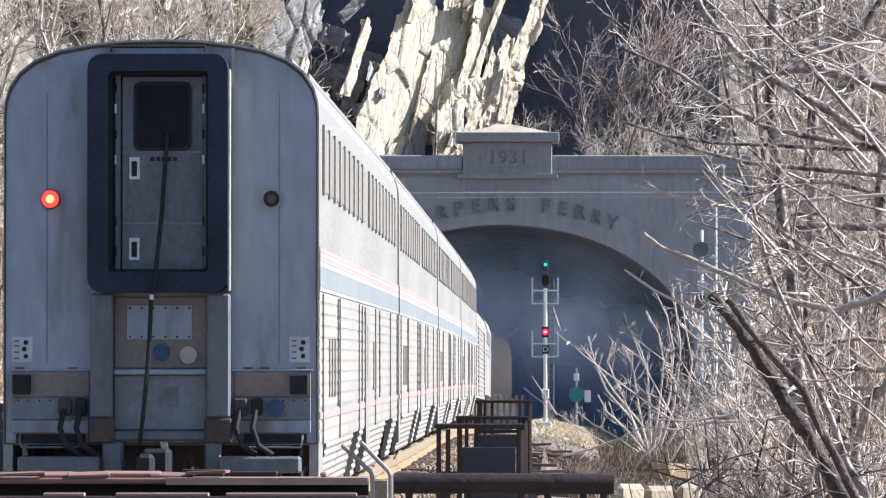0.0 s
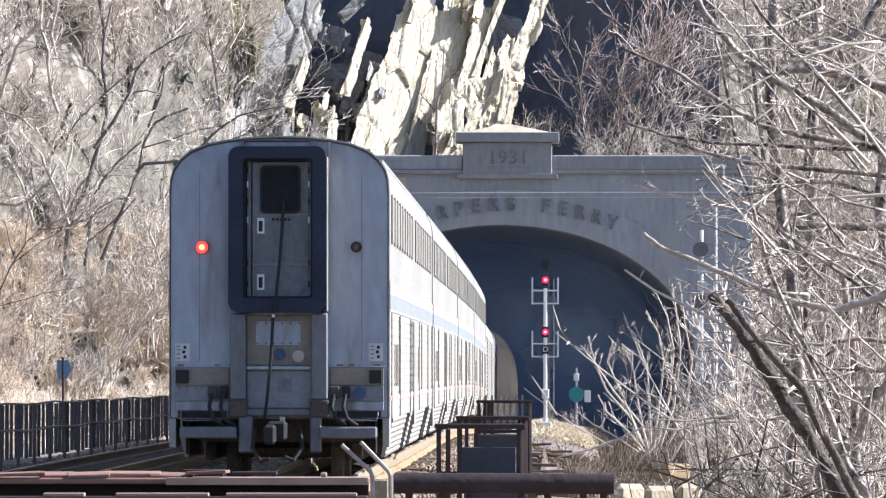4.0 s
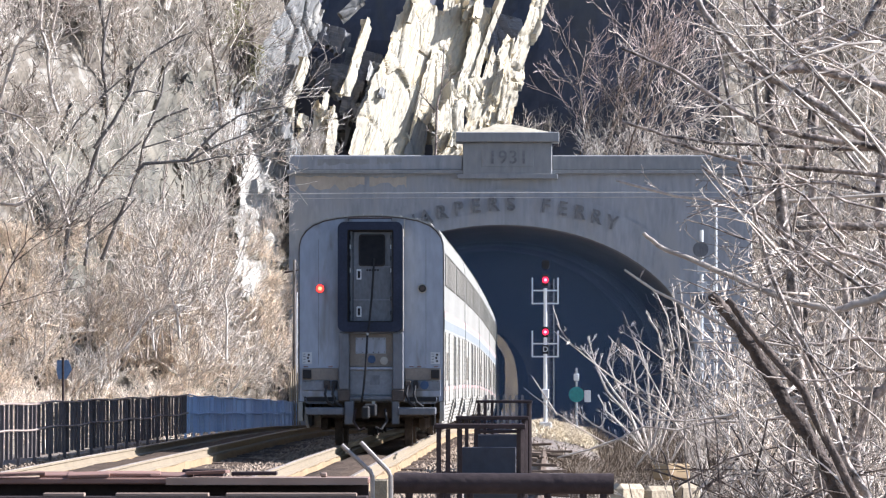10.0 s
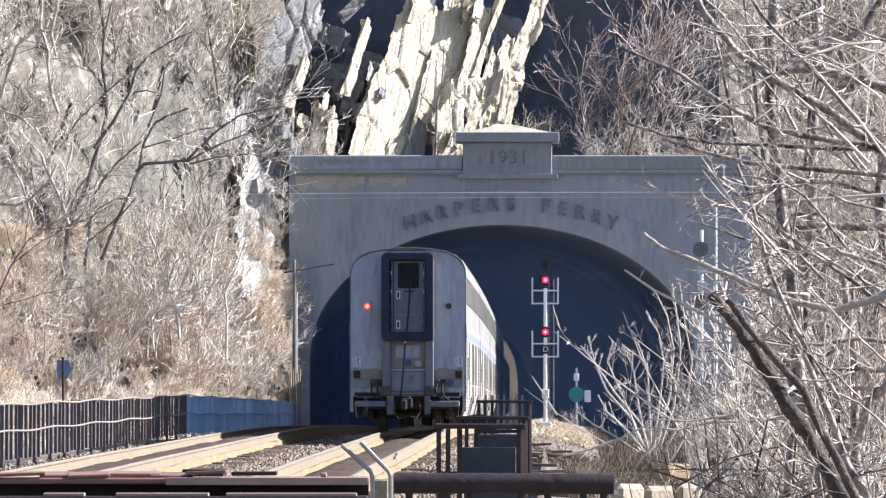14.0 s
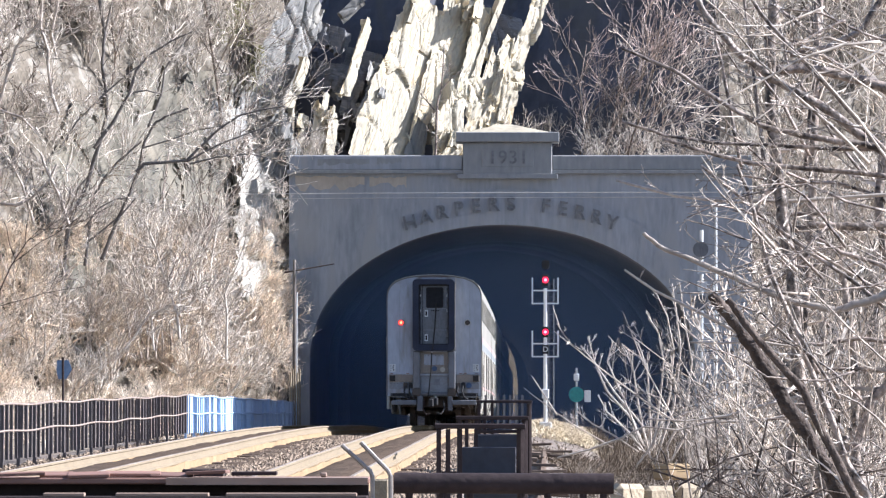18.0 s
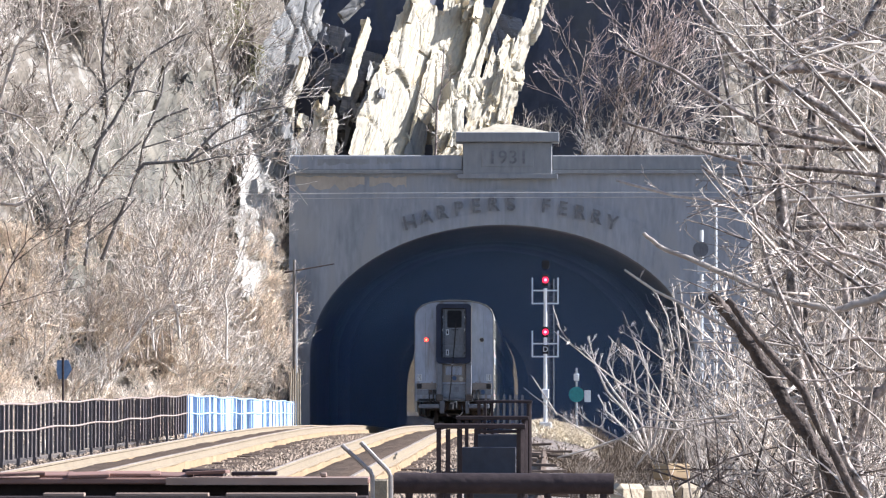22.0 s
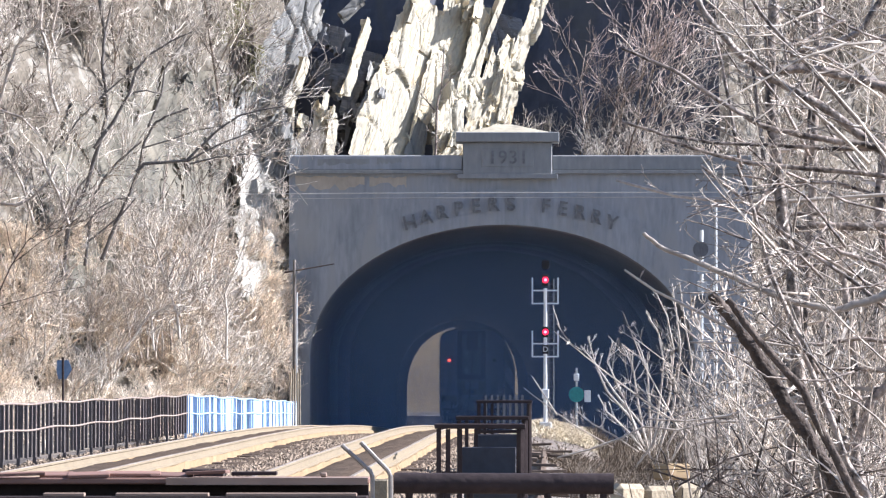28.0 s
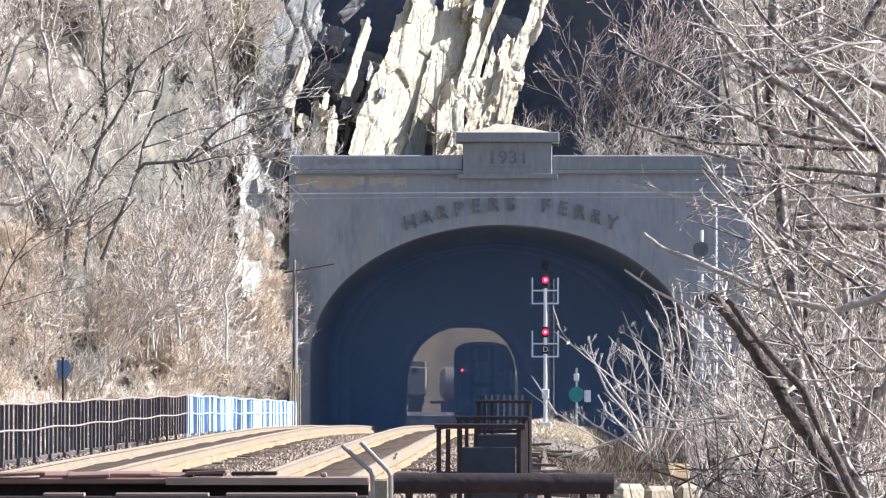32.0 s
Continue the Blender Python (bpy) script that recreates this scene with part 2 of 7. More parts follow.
# ---------------------------------------------------------------- mesh helpers
class Geo:
    """Collects vertices and faces of one mesh."""

    def __init__(self):
        self.v, self.f = [], []

    def add(self, verts, faces):
        k = len(self.v)
        self.v += [tuple(p) for p in verts]
        self.f += [tuple(i + k for i in f) for f in faces]
        return self

    def box(self, x0, x1, y0, y1, z0, z1, bevel=0.0, turn=None):
        b = min(bevel, (x1 - x0) * 0.3, (y1 - y0) * 0.3, (z1 - z0) * 0.3)
        if b <= 0:
            v = [(x, y, z) for z in (z0, z1) for y in (y0, y1) for x in (x0, x1)]
            f = [(0, 2, 3, 1), (4, 5, 7, 6), (0, 1, 5, 4), (2, 6, 7, 3), (0, 4, 6, 2), (1, 3, 7, 5)]
        else:
            bm = bmesh.new()
            bmesh.ops.create_cube(bm, size=1.0)
            for q in bm.verts:
                q.co = Vector(((x0 + x1) / 2 + q.co.x * (x1 - x0), (y0 + y1) / 2 + q.co.y * (y1 - y0), (z0 + z1) / 2 + q.co.z * (z1 - z0)))
            bmesh.ops.bevel(bm, geom=bm.edges[:], offset=b, segments=1, affect="EDGES")
            bm.verts.index_update()
            v = [tuple(q.co) for q in bm.verts]
            f = [tuple(q.index for q in face.verts) for face in bm.faces]
            bm.free()
        if turn is not None:
            v = [tuple(turn @ Vector(p)) for p in v]
        return self.add(v, f)

    def tube(self, p0, p1, r0, r1=None, n=8, caps=True):
        r1 = r0 if r1 is None else r1
        a, b = Vector(p0), Vector(p1)
        d = (b - a).normalized()
        u = d.orthogonal().normalized()
        w = d.cross(u)
        ring = lambda c, r: [c + (u * math.cos(6.28319 * i / n) + w * math.sin(6.28319 * i / n)) * r for i in range(n)]
        f = [(i, (i + 1) % n, n + (i + 1) % n, n + i) for i in range(n)]
        if caps:
            f += [tuple(range(n))[::-1], tuple(range(n, 2 * n))]
        return self.add(ring(a, r0) + ring(b, r1), f)

    def pipe(self, pts, r, n=8):
        pts = [Vector(p) for p in pts]
        v, f = [], []
        u = (pts[1] - pts[0]).orthogonal().normalized()
        for i, p in enumerate(pts):
            d = (pts[min(i + 1, len(pts) - 1)] - pts[max(i - 1, 0)]).normalized()
            u = (u - d * u.dot(d)).normalized()
            w = d.cross(u)
            v += [p + (u * math.cos(6.28319 * k / n) + w * math.sin(6.28319 * k / n)) * r for k in range(n)]
        for i in range(len(pts) - 1):
            f += [(i * n + k, i * n + (k + 1) % n, (i + 1) * n + (k + 1) % n, (i + 1) * n + k) for k in range(n)]
        f += [tuple(range(n))[::-1], tuple(range((len(pts) - 1) * n, len(pts) * n))]
        return self.add(v, f)

    def prism(self, outline, y0, y1):
        """An outline of (x, z) drawn out along y."""
        n = len(outline)
        v = [(x, y0, z) for x, z in outline] + [(x, y1, z) for x, z in outline]
        f = [(i, (i + 1) % n, n + (i + 1) % n, n + i) for i in range(n)] + [tuple(range(n))[::-1], tuple(range(n, 2 * n))]
        return self.add(v, f)

    def ring(self, outer, inner, y0, y1):
        """A frame between two outlines of (x, z) with equally many corners, drawn out along y."""
        n = len(outer)
        v = [(x, y, z) for y in (y0, y1) for o in (outer, inner) for x, z in o]
        f = []
        for i in range(n):
            j = (i + 1) % n
            f += [(i, j, n + j, n + i), (2 * n + i, 3 * n + i, 3 * n + j, 2 * n + j), (i, 2 * n + i, 2 * n + j, j), (n + i, n + j, 3 * n + j, 3 * n + i)]
        return self.add(v, f)

    def data(self, name, smooth=False):
        me = bpy.data.meshes.new(name)
        me.from_pydata(self.v, [], self.f)
        if smooth:
            me.polygons.foreach_set("use_smooth", [True] * len(me.polygons))
        me.update()
        return me


def part(name, geo, material, parent=None, label="", smooth=False):
    me = geo.data(name, smooth) if isinstance(geo, Geo) else geo
    if not me.materials:
        me.materials.append(material)
    ob = new(name, me)
    if parent is not None:
        ob.parent = parent
    if label:
        ob["label"] = label
    return ob


def thing(name, label, category, at=None, group="", kind=""):
    ob = new(name)
    if at is not None:
        ob.matrix_basis = at
    return tagged(ob, label, category, group, kind)


def round_rect(x0, x1, z0, z1, r, n=4, bottom=True):
    out = []
    for cx, cz, a0, rr in ((x1 - r, z1 - r, 0, r), (x0 + r, z1 - r, 90, r), (x0 + r, z0 + r, 180, r), (x1 - r, z0 + r, 270, r)):
        for i in range(n + 1):
            a = radians(a0 + 90 * i / n)
            out.append((cx + rr * math.cos(a), cz + rr * math.sin(a)))
    return out


# ---------------------------------------------------------------- the line of the track
RAIL_D = [-60, 0, 50, 60, 66, 82, 91, 101, 114, 128, 154, 173, 190, 206, 225, 243, 262, 278, 330, 400, 520, 700]
RAIL_Z = [-1.1, -0.50, -0.07, 0.055, 0.10, 0.24, 0.315, 0.38, 0.46, 0.565, 0.685, 0.65, 0.61, 0.50, 0.35, 0.15, 0.03, -0.05, -0.35, -0.8, -1.6, -2.4]


def rail_z(y):
    """Height of the rail tops: a gentle crest before the tunnel."""
    return float(np.mean([np.interp(y + k, RAIL_D, RAIL_Z) for k in (-9, -6, -3, 0, 3, 6, 9)]))


def track_x(y):
    """The middle of the track that the train takes."""
    return -3.83 + 0.0215 * y - (0.00006 * (y - 280) ** 2 if y > 280 else 0.0)


GAP = 4.2           # the other track lies this far to its left
GAUGE = 0.755


def track_pose(y0, length=25.9):
    a = Vector((track_x(y0), y0, rail_z(y0)))
    b = Vector((track_x(y0 + length), y0 + length, rail_z(y0 + length)))
    d = (b - a).normalized()
    x = d.cross(Vector((0, 0, 1))).normalized()
    m = Matrix((x, d, x.cross(d))).transposed().to_4x4()
    m.translation = a
    return m


TRAIN_T = [-2, 0, 2, 3, 6, 7.5, 9, 11, 13, 15, 17, 19, 20, 21, 22, 23, 24, 25, 26, 27, 28, 29, 30, 31, 32, 34]
TRAIN_D = [39.6, 49.6, 60.0, 65.5, 82.5, 91.5, 101, 113.8, 127.6, 142, 157, 172.8, 181, 189.8, 198.4, 206.6, 214.4, 221.6, 228.5, 235.4, 242.4, 249.8, 258.5, 268, 278, 298]


def train_d(t):
    """Where the train's tail stands at t seconds."""
    return float(np.mean([np.interp(t + k, TRAIN_T, TRAIN_D) for k in (-0.9, -0.45, 0, 0.45, 0.9)]))


# ---------------------------------------------------------------- ground
def ground_z(x, y):
    base = rail_z(y) - 0.42
    off = x - track_x(y)
    if off > 2.2:                       # the bank falls away beside the track
        base -= min(1.4, (off - 2.2) * 0.35)
        m = math.exp(-((x - 4.5) / 1.6) ** 4 - ((y - 189) / 7.5) ** 4)
        base += m * (0.92 + 0.22 * noise.noise((x * 1.1, y * 0.5, 8.0))) + 1.35 * math.exp(-((x - 9.3) / 3.2) ** 2 - ((y - 194) / 9) ** 2)
    if off < -8.2:
        base -= min(0.6, (-8.2 - off) * 0.2)
    if y < 60:
        base -= min(1.2, (60 - y) * 0.03)
    if -8 < off < 4:
        return base + 0.03 * noise.noise((x * 0.9, y * 0.5, 0))
    return base + 0.25 * noise.noise((x * 0.13, y * 0.1, 3.0))


def axis(lo, mid0, mid1, hi, step, n):
    a = np.arange(mid0, mid1 + 0.01, step)
    lo_part = mid0 - (mid0 - lo) * (np.linspace(1, 0, n, endpoint=False) ** 2.5)
    hi_part = mid1 + (hi - mid1) * (np.linspace(0, 1, n + 1)[1:] ** 2.5)
    return np.concatenate([lo_part, a, hi_part])


gx, gy = axis(-1500, -14, 12, 1500, 0.7, 14), axis(-400, -20, 430, 2500, 2.5, 14)
g = Geo()
g.v = [(float(x), float(y), ground_z(float(x), float(y))) for y in gy for x in gx]
nx = len(gx)
g.f = [(j * nx + i, j * nx + i + 1, (j + 1) * nx + i + 1, (j + 1) * nx + i) for j in range(len(gy) - 1) for i in range(nx - 1)]
ground = part("ground", g, M["ground"], smooth=True)
tagged(ground, "grey-brown ballast and dry earth under the tracks", "ground", kind="structure")


# ---------------------------------------------------------------- hillside and cliff
def hill_y(x, z):
    if x < -6.6:                        # the wooded slope comes forward beside the track
        y = 204.7 + 0.10 * z + 0.25 * max(0.0, z - 8) - 1.9 * (-6.6 - x) + 0.22 * max(0.0, z - 2)
        calm = 0.4 if -15.5 < x < -8 and 3.5 < z < 15.5 else 1.0
    elif x > 9:
        y, calm = (217.0 - 0.8 * (x - 9) if x < 12 else 214.6 + 0.9 * (x - 12)) + 0.10 * z, 0.3
    else:
        y = float(np.interp(x - 0.28 * (z - 11) * (x < 3), (-7.8, -7.2, -3.0, -2.2, 0.2, 1.0, 7.5, 9.0), (209.5, 212.9, 212.1, 216.0, 215.5, 218.2, 217.4, 217.0))) + 0.10 * z
        calm = 0.3
    y += calm * (2.6 * noise.noise((x * 0.16, z * 0.13, 5.0)) + 1.3 * noise.noise((x * 0.45, z * 0.38, 1.0)) + 0.5 * noise.noise((x * 1.4, z * 1.1, 2.0)))
    return max(y, 70.0)


hx, hz = axis(-75, -26, 22, 140, 0.45, 14), axis(-6, -3, 27, 85, 0.45, 12)
nx = len(hx)
hill_v = [(float(x), hill_y(float(x), float(z)), float(z)) for z in hz for x in hx]
slopes = {"hillside": [], "cliff": []}
for j in range(len(hz) - 1):
    for i in range(nx - 1):
        if -6.3 < hx[i] and hx[i + 1] < 11.6 and hz[j + 1] < 10.2:
            continue                    # the tunnel stands here
        edge = -6.6 + 0.06 * (hz[j] - 10) + 0.5 * noise.noise((0, hz[j] * 0.4, 7.0)) if hz[j] > 10 else -6.2
        slopes["cliff" if edge < hx[i] < 11.6 else "hillside"].append((j * nx + i, j * nx + i + 1, (j + 1) * nx + i + 1, (j + 1) * nx + i))
for name, material, label in (("hillside", "hill", "steep rocky hillside covered with dry leaves"), ("cliff", "rock", "shale cliff above the tunnel, shade put into its dark blue")):
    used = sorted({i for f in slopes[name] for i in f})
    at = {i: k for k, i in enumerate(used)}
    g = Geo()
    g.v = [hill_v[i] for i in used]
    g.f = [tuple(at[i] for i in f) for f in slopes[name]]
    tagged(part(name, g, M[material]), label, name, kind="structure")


tagged(part("backfill", Geo().box(-6.2, 12.6, 206.7, 219.0, 9.9, 10.55, 0.05), M["hill"]), "earth and dead leaves filled in behind the parapet", "ground", kind="structure")


def broken(s, seed):
    """Stepped, angular wandering of a broken rock edge, about -1 to 1."""
    return sum(a * (2 * noise.cell((math.floor(s * f + seed * 1.7), seed * 3.1, f)) - 1) for a, f in ((0.50, 0.6), (0.33, 1.5), (0.17, 3.7)))


def plates(q, s, seed, long):
    """Height of a jointed rock face: flat plates of uneven height with open joints between them."""
    (d0, d1, _, _), (p0, _, _, _) = noise.voronoi((q, s * long, seed * 4.7))
    return noise.cell(p0 * 17.3) - 0.5, max(0.0, 1.0 - (d1 - d0) / 0.09)


def slab(x, z, length, width, lean, depth, turn=38, thick=0.7, seed=1, material="slab", relief=1.0, taper=1.0):
    """A tilted, jointed rock slab: foot at (x, z), leaning to +x by lean degrees, its broad face turned towards the sun."""
    u = Vector((math.sin(radians(lean)), 0.10, math.cos(radians(lean)))).normalized()
    w = Vector((math.cos(radians(turn)), math.sin(radians(turn)), 0))
    w = (w - u * w.dot(u)).normalized()
    nrm = u.cross(w).normalized()
    if nrm.y > 0:
        nrm = -nrm
    nu, nw = max(12, int(length / 0.075)), max(8, int(width / 0.06))
    geo = Geo()
    idx = {}
    chip = min(width, 2.4)
    for k, back in enumerate((0.0, -thick)):
        for i in range(nu + 1):
            s0 = i / nu * length
            wide = width * (1 + (taper - 1) * i / nu)
            lo, hi = -wide / 2 + 0.065 * chip * broken(s0, seed), wide / 2 + 0.065 * chip * broken(s0, seed + 40)
            for j in range(nw + 1):
                q = lo + (hi - lo) * j / nw
                head = max(0.0, i / nu - 0.55) / 0.45
                foot = max(0.0, 0.3 - i / nu) / 0.3
                skew = abs(j / nw - (0.3 + 0.4 * noise.cell((seed * 1.3, 0.5, 0.5))))
                s = s0 + head * (0.30 * chip * broken(q * 1.3, seed + 7) - 0.5 * chip * skew) + foot * 0.35 * chip * broken(q * 1.3, seed + 9)
                big, gap = plates(q * 0.75 + 0.25 * s, s, seed, 0.4)
                small, crack = plates(q * 2.6 + 0.3 * noise.noise((q * 2, s, seed)), s, seed + 3, 0.9)
                rough = 0.12 * big - 0.07 * gap + 0.022 * small - 0.03 * crack + 0.022 * noise.noise((q * 6.0, s * 3.6, seed))
                idx[k, i, j] = len(geo.v)
                edge = 1.05 * thick * max(0.0, 1 - 2 * j / nw) if k else 0.0
                geo.v.append((q + edge, -((rough * relief if k == 0 else 0) + back), s))
    for i in range(nu):
        for j in range(nw):
            geo.f.append((idx[0, i, j], idx[0, i, j + 1], idx[0, i + 1, j + 1], idx[0, i + 1, j]))
    for i in range(nu):
        geo.f.append((idx[0, i, 0], idx[0, i + 1, 0], idx[1, i + 1, 0], idx[1, i, 0]))
        geo.f.append((idx[0, i, nw], idx[1, i, nw], idx[1, i + 1, nw], idx[0, i + 1, nw]))
    for j in range(nw):
        geo.f.append((idx[0, 0, j], idx[1, 0, j], idx[1, 0, j + 1], idx[0, 0, j + 1]))
        geo.f.append((idx[0, nu, j], idx[0, nu, j + 1], idx[1, nu, j + 1], idx[1, nu, j]))
    ob = part("rock_slab", geo, M[material])
    m = Matrix((w, -nrm, u)).transposed().to_4x4()
    m.translation = (x, depth, z)
    ob.matrix_basis = m
    return tagged(ob, SLAB_LABEL[material], "rock", "cliff slabs")


SLAB_LABEL = {"slab_mid": "pale grey streaked rock standing beside the portal", "slab": "pale cream tilted slab of bare jointed shale", "slab_grey": "grey weathered slab of tilted shale",
              "slab_olive": "flat olive-grey rock face among bare trees", "ledge": "dark level rock ledge in the cliff's shade"}
TURN = 44


def cliff_slab(x0, z0, x1, z1, wide, depth, k, turn=TURN, material="slab", relief=1.0, taper=1.0, thick=0.7):
    """A slab from its foot to its head, that wide across the track's line."""
    length = math.hypot(x1 - x0, z1 - z0)
    slab(x0, z0, length * 1.05, wide / math.cos(radians(turn)), math.degrees(math.atan2(x1 - x0, z1 - z0)), depth, turn, thick, seed=k, material=material, relief=relief, taper=taper)


def ledge_rows():
    """Foot, head, width, depth; rock, relief, taper, turn to the sun."""
    yield (-2.55, 11.0, -0.05, 19.6, 2.75, 210.3), "slab", 0.6, 0.62, TURN       # the broad cream slab
    yield (-1.25, 11.1, -0.75, 13.7, 0.95, 211.1), "slab_grey", 0.8, 0.8, 30
    yield (0.30, 11.0, 0.40, 15.0, 1.30, 211.2), "slab", 1.0, 0.95, TURN
    yield (-0.05, 13.4, 1.50, 19.5, 1.90, 211.9), "slab", 1.3, 0.9, TURN
    yield (0.95, 14.4, 2.05, 18.7, 0.80, 212.2), "slab", 1.2, 0.9, TURN
    yield (2.20, 12.9, 3.10, 16.7, 1.20, 213.4), "slab", 1.3, 0.9, TURN
    yield (1.45, 15.4, 2.80, 18.9, 0.24, 212.4), "slab", 0.6, 0.8, TURN
    yield (1.75, 12.3, 2.60, 16.2, 1.60, 213.0), "slab", 1.3, 0.9, TURN
    yield (2.55, 13.9, 3.45, 17.2, 1.25, 213.6), "slab", 1.3, 0.8, TURN
    yield (3.05, 15.4, 4.55, 19.2, 0.72, 214.4), "slab", 0.9, 0.9, TURN
    yield (-7.35, 13.2, -4.95, 19.0, 1.75, 207.3), "slab_grey", 0.8, 0.95, 40
    yield (-6.05, 13.8, -5.45, 15.7, 0.35, 206.9), "slab", 1.0, 0.8, TURN
    yield (-3.92, 14.2, -2.88, 17.3, 0.42, 208.2), "slab", 0.6, 0.75, TURN
    yield (-5.20, 11.2, -4.75, 14.2, 0.85, 207.6), "slab", 1.2, 0.85, TURN
    yield (-4.62, 11.2, -4.40, 13.2, 0.42, 207.3), "slab", 1.2, 0.8, TURN
    yield (-6.75, 11.3, -6.35, 13.3, 0.75, 207.0), "slab_grey", 1.2, 0.9, 30
    yield (-3.40, 13.2, -2.55, 15.0, 0.45, 209.3), "slab_grey", 1.2, 0.8, 30
    yield (-4.10, 17.5, -3.05, 18.5, 0.40, 209.4), "slab_grey", 1.0, 0.9, 20
    yield (-1.35, 17.4, -0.85, 18.8, 0.20, 209.9), "slab", 0.8, 0.7, TURN


for k, (row, kind, relief, taper, turn) in enumerate(ledge_rows()):
    cliff_slab(*row, k + 1, turn, kind, relief, taper)
rubble = random.Random(88)
for k in range(34):                     # broken blocks lodged between the slabs
    (x0, x1, z0, z1, d), kind = rubble.choice((((-7.4, -5.6, 11.4, 14.0, 206.9), "slab"), ((-7.2, -5.8, 11.2, 13.2, 206.7), "slab_grey"), ((1.9, 3.6, 13.2, 16.4, 213.0), "slab"), ((-5.2, -4.4, 12.6, 14.4, 207.2), "slab"),
                                               ((-3.7, -2.4, 13.8, 15.6, 209.6), "slab_grey"), ((-0.2, 0.8, 11.2, 12.6, 210.6), "slab"), ((0.6, 2.0, 15.6, 18.6, 211.5), "slab")))
    x, z, size = rubble.uniform(x0, x1), rubble.uniform(z0, z1), rubble.uniform(0.25, 0.75)
    cliff_slab(x, z, x + size * rubble.uniform(0.1, 0.6), z + size * rubble.uniform(0.8, 1.5), size * rubble.uniform(0.4, 0.8), d + rubble.uniform(-0.2, 0.3), k + 71, rubble.uniform(30, 60), kind, 1.2, rubble.uniform(0.6, 1.1), 0.4)
for k, (x, z, high, wide, depth) in enumerate([(-4.2, 15.3, 0.5, 2.3, 211.2), (-3.6, 14.5, 0.4, 1.9, 210.9), (-3.5, 13.7, 0.45, 1.3, 210.2), (-4.4, 13.2, 0.35, 1.6, 211.4), (2.9, 16.6, 1.5, 1.6, 216.4), (-4.6, 17.0, 0.4, 1.2, 210.8),
                                               (-3.2, 16.0, 0.35, 1.4, 211.6), (-3.9, 14.9, 0.25, 1.7, 210.6)]):
    cliff_slab(x, z, x + 0.1, z + high, wide, depth, k + 51, -4, "ledge", 1.0, 0.9, 1.2)      # dark level ledges in the shade


def rock_face(cx, cz, hw, hh, lean, material, seed, relief=1.0, out=1.1):
    """Bare rock standing out of the slope, its rim running back into the ground."""
    nu, nw = int(2 * hh / 0.09), int(2 * hw / 0.08)
    geo = Geo()
    for i in range(nu + 1):
        for j in range(nw + 1):
            a, b = 2 * j / nw - 1, 2 * i / nu - 1
            rim = (abs(a) ** 3 + abs(b) ** 3) ** 0.333 * (1 + 0.22 * broken(6 * math.atan2(b, a), seed))
            x, z = cx + a * hw + lean * b * hh, cz + b * hh
            rise = max(0.0, min(1.0, (1 - rim) * 3.0))
            big, gap = plates(x * 0.9, z, seed, 0.45)
            small, crack = plates(x * 2.6, z, seed + 3, 0.5)
            y = hill_y(x, z) + 0.5 - out * rise * rise * (3 - 2 * rise) - relief * (0.45 * big - 0.14 * gap + 0.10 * small - 0.06 * crack + 0.05 * noise.noise((x * 5, z * 3, seed)))
            geo.v.append((x, y, z))
    geo.f = [(i * (nw + 1) + j, i * (nw + 1) + j + 1, (i + 1) * (nw + 1) + j + 1, (i + 1) * (nw + 1) + j) for i in range(nu) for j in range(nw)]
    tagged(part("rock_face", geo, M[material]), SLAB_LABEL[material], "rock", "slope rocks")


rock_face(-12.3, 10.4, 2.7, 4.5, 0.28, "slab_olive", 61, 0.5)
rock_face(-9.2, 8.8, 1.7, 2.6, 0.10, "slab_olive", 62, 0.6)
rock_face(-7.5, 9.0, 1.0, 3.9, 0.04, "slab_mid", 63, 0.9, 2.1)
rock_face(-13.9, 6.0, 1.0, 1.6, 0.3, "slab_olive", 64, 0.7)
rock_face(-8.6, 13.2, 0.9, 1.5, 0.2, "slab_grey", 65, 0.9)

# ---------------------------------------------------------------- tunnel portal
PX, PY, PZ = 1.92, 205.0, 0.38          # middle of the arch at rail height
AW, SPRING, RISE = 7.80, 2.94, 5.345    # half width, height of the springing, rise of the arch
AX = 0.48                               # the arch stands off the middle of the facade


def arch(hw, spring, rise, n=40, foot=-1.5):
    pts = [(hw, foot)]
    for i in range(n + 1):
        a = math.pi * i / n
        pts.append((hw * math.cos(a), spring + rise * math.sin(a)))
    return pts + [(-hw, foot)]


portal = thing("tunnel_portal", "grey weathered concrete tunnel portal with raised lettering", "tunnel portal", pose(PX, PY, PZ), kind="structure")
a_in = [(x + AX, z) for x, z in arch(AW, SPRING, RISE)]


WX0, WX1, WTOP = -8.15, 10.6, 10.35
g = Geo()
cols = [(WX1, -1.5)] + a_in + [(WX0, -1.5)]
for x, z in cols:
    g.v += [(x, 0, z), (x, 0, WTOP), (x, 1.6, z), (x, 1.6, WTOP)]
for i in range(len(cols) - 1):
    p, r = 4 * i, 4 * i + 4
    g.f.append((p, r, r + 1, p + 1))
    g.f.append((p + 1, r + 1, r + 3, p + 3))
    if 0 < i < len(cols) - 2:
        g.f.append((p, p + 2, r + 2, r))
g.f += [(0, 1, 3, 2), (4 * len(cols) - 4, 4 * len(cols) - 2, 4 * len(cols) - 1, 4 * len(cols) - 3)]
wall = part("facade_wall", g, M["concrete"], portal)
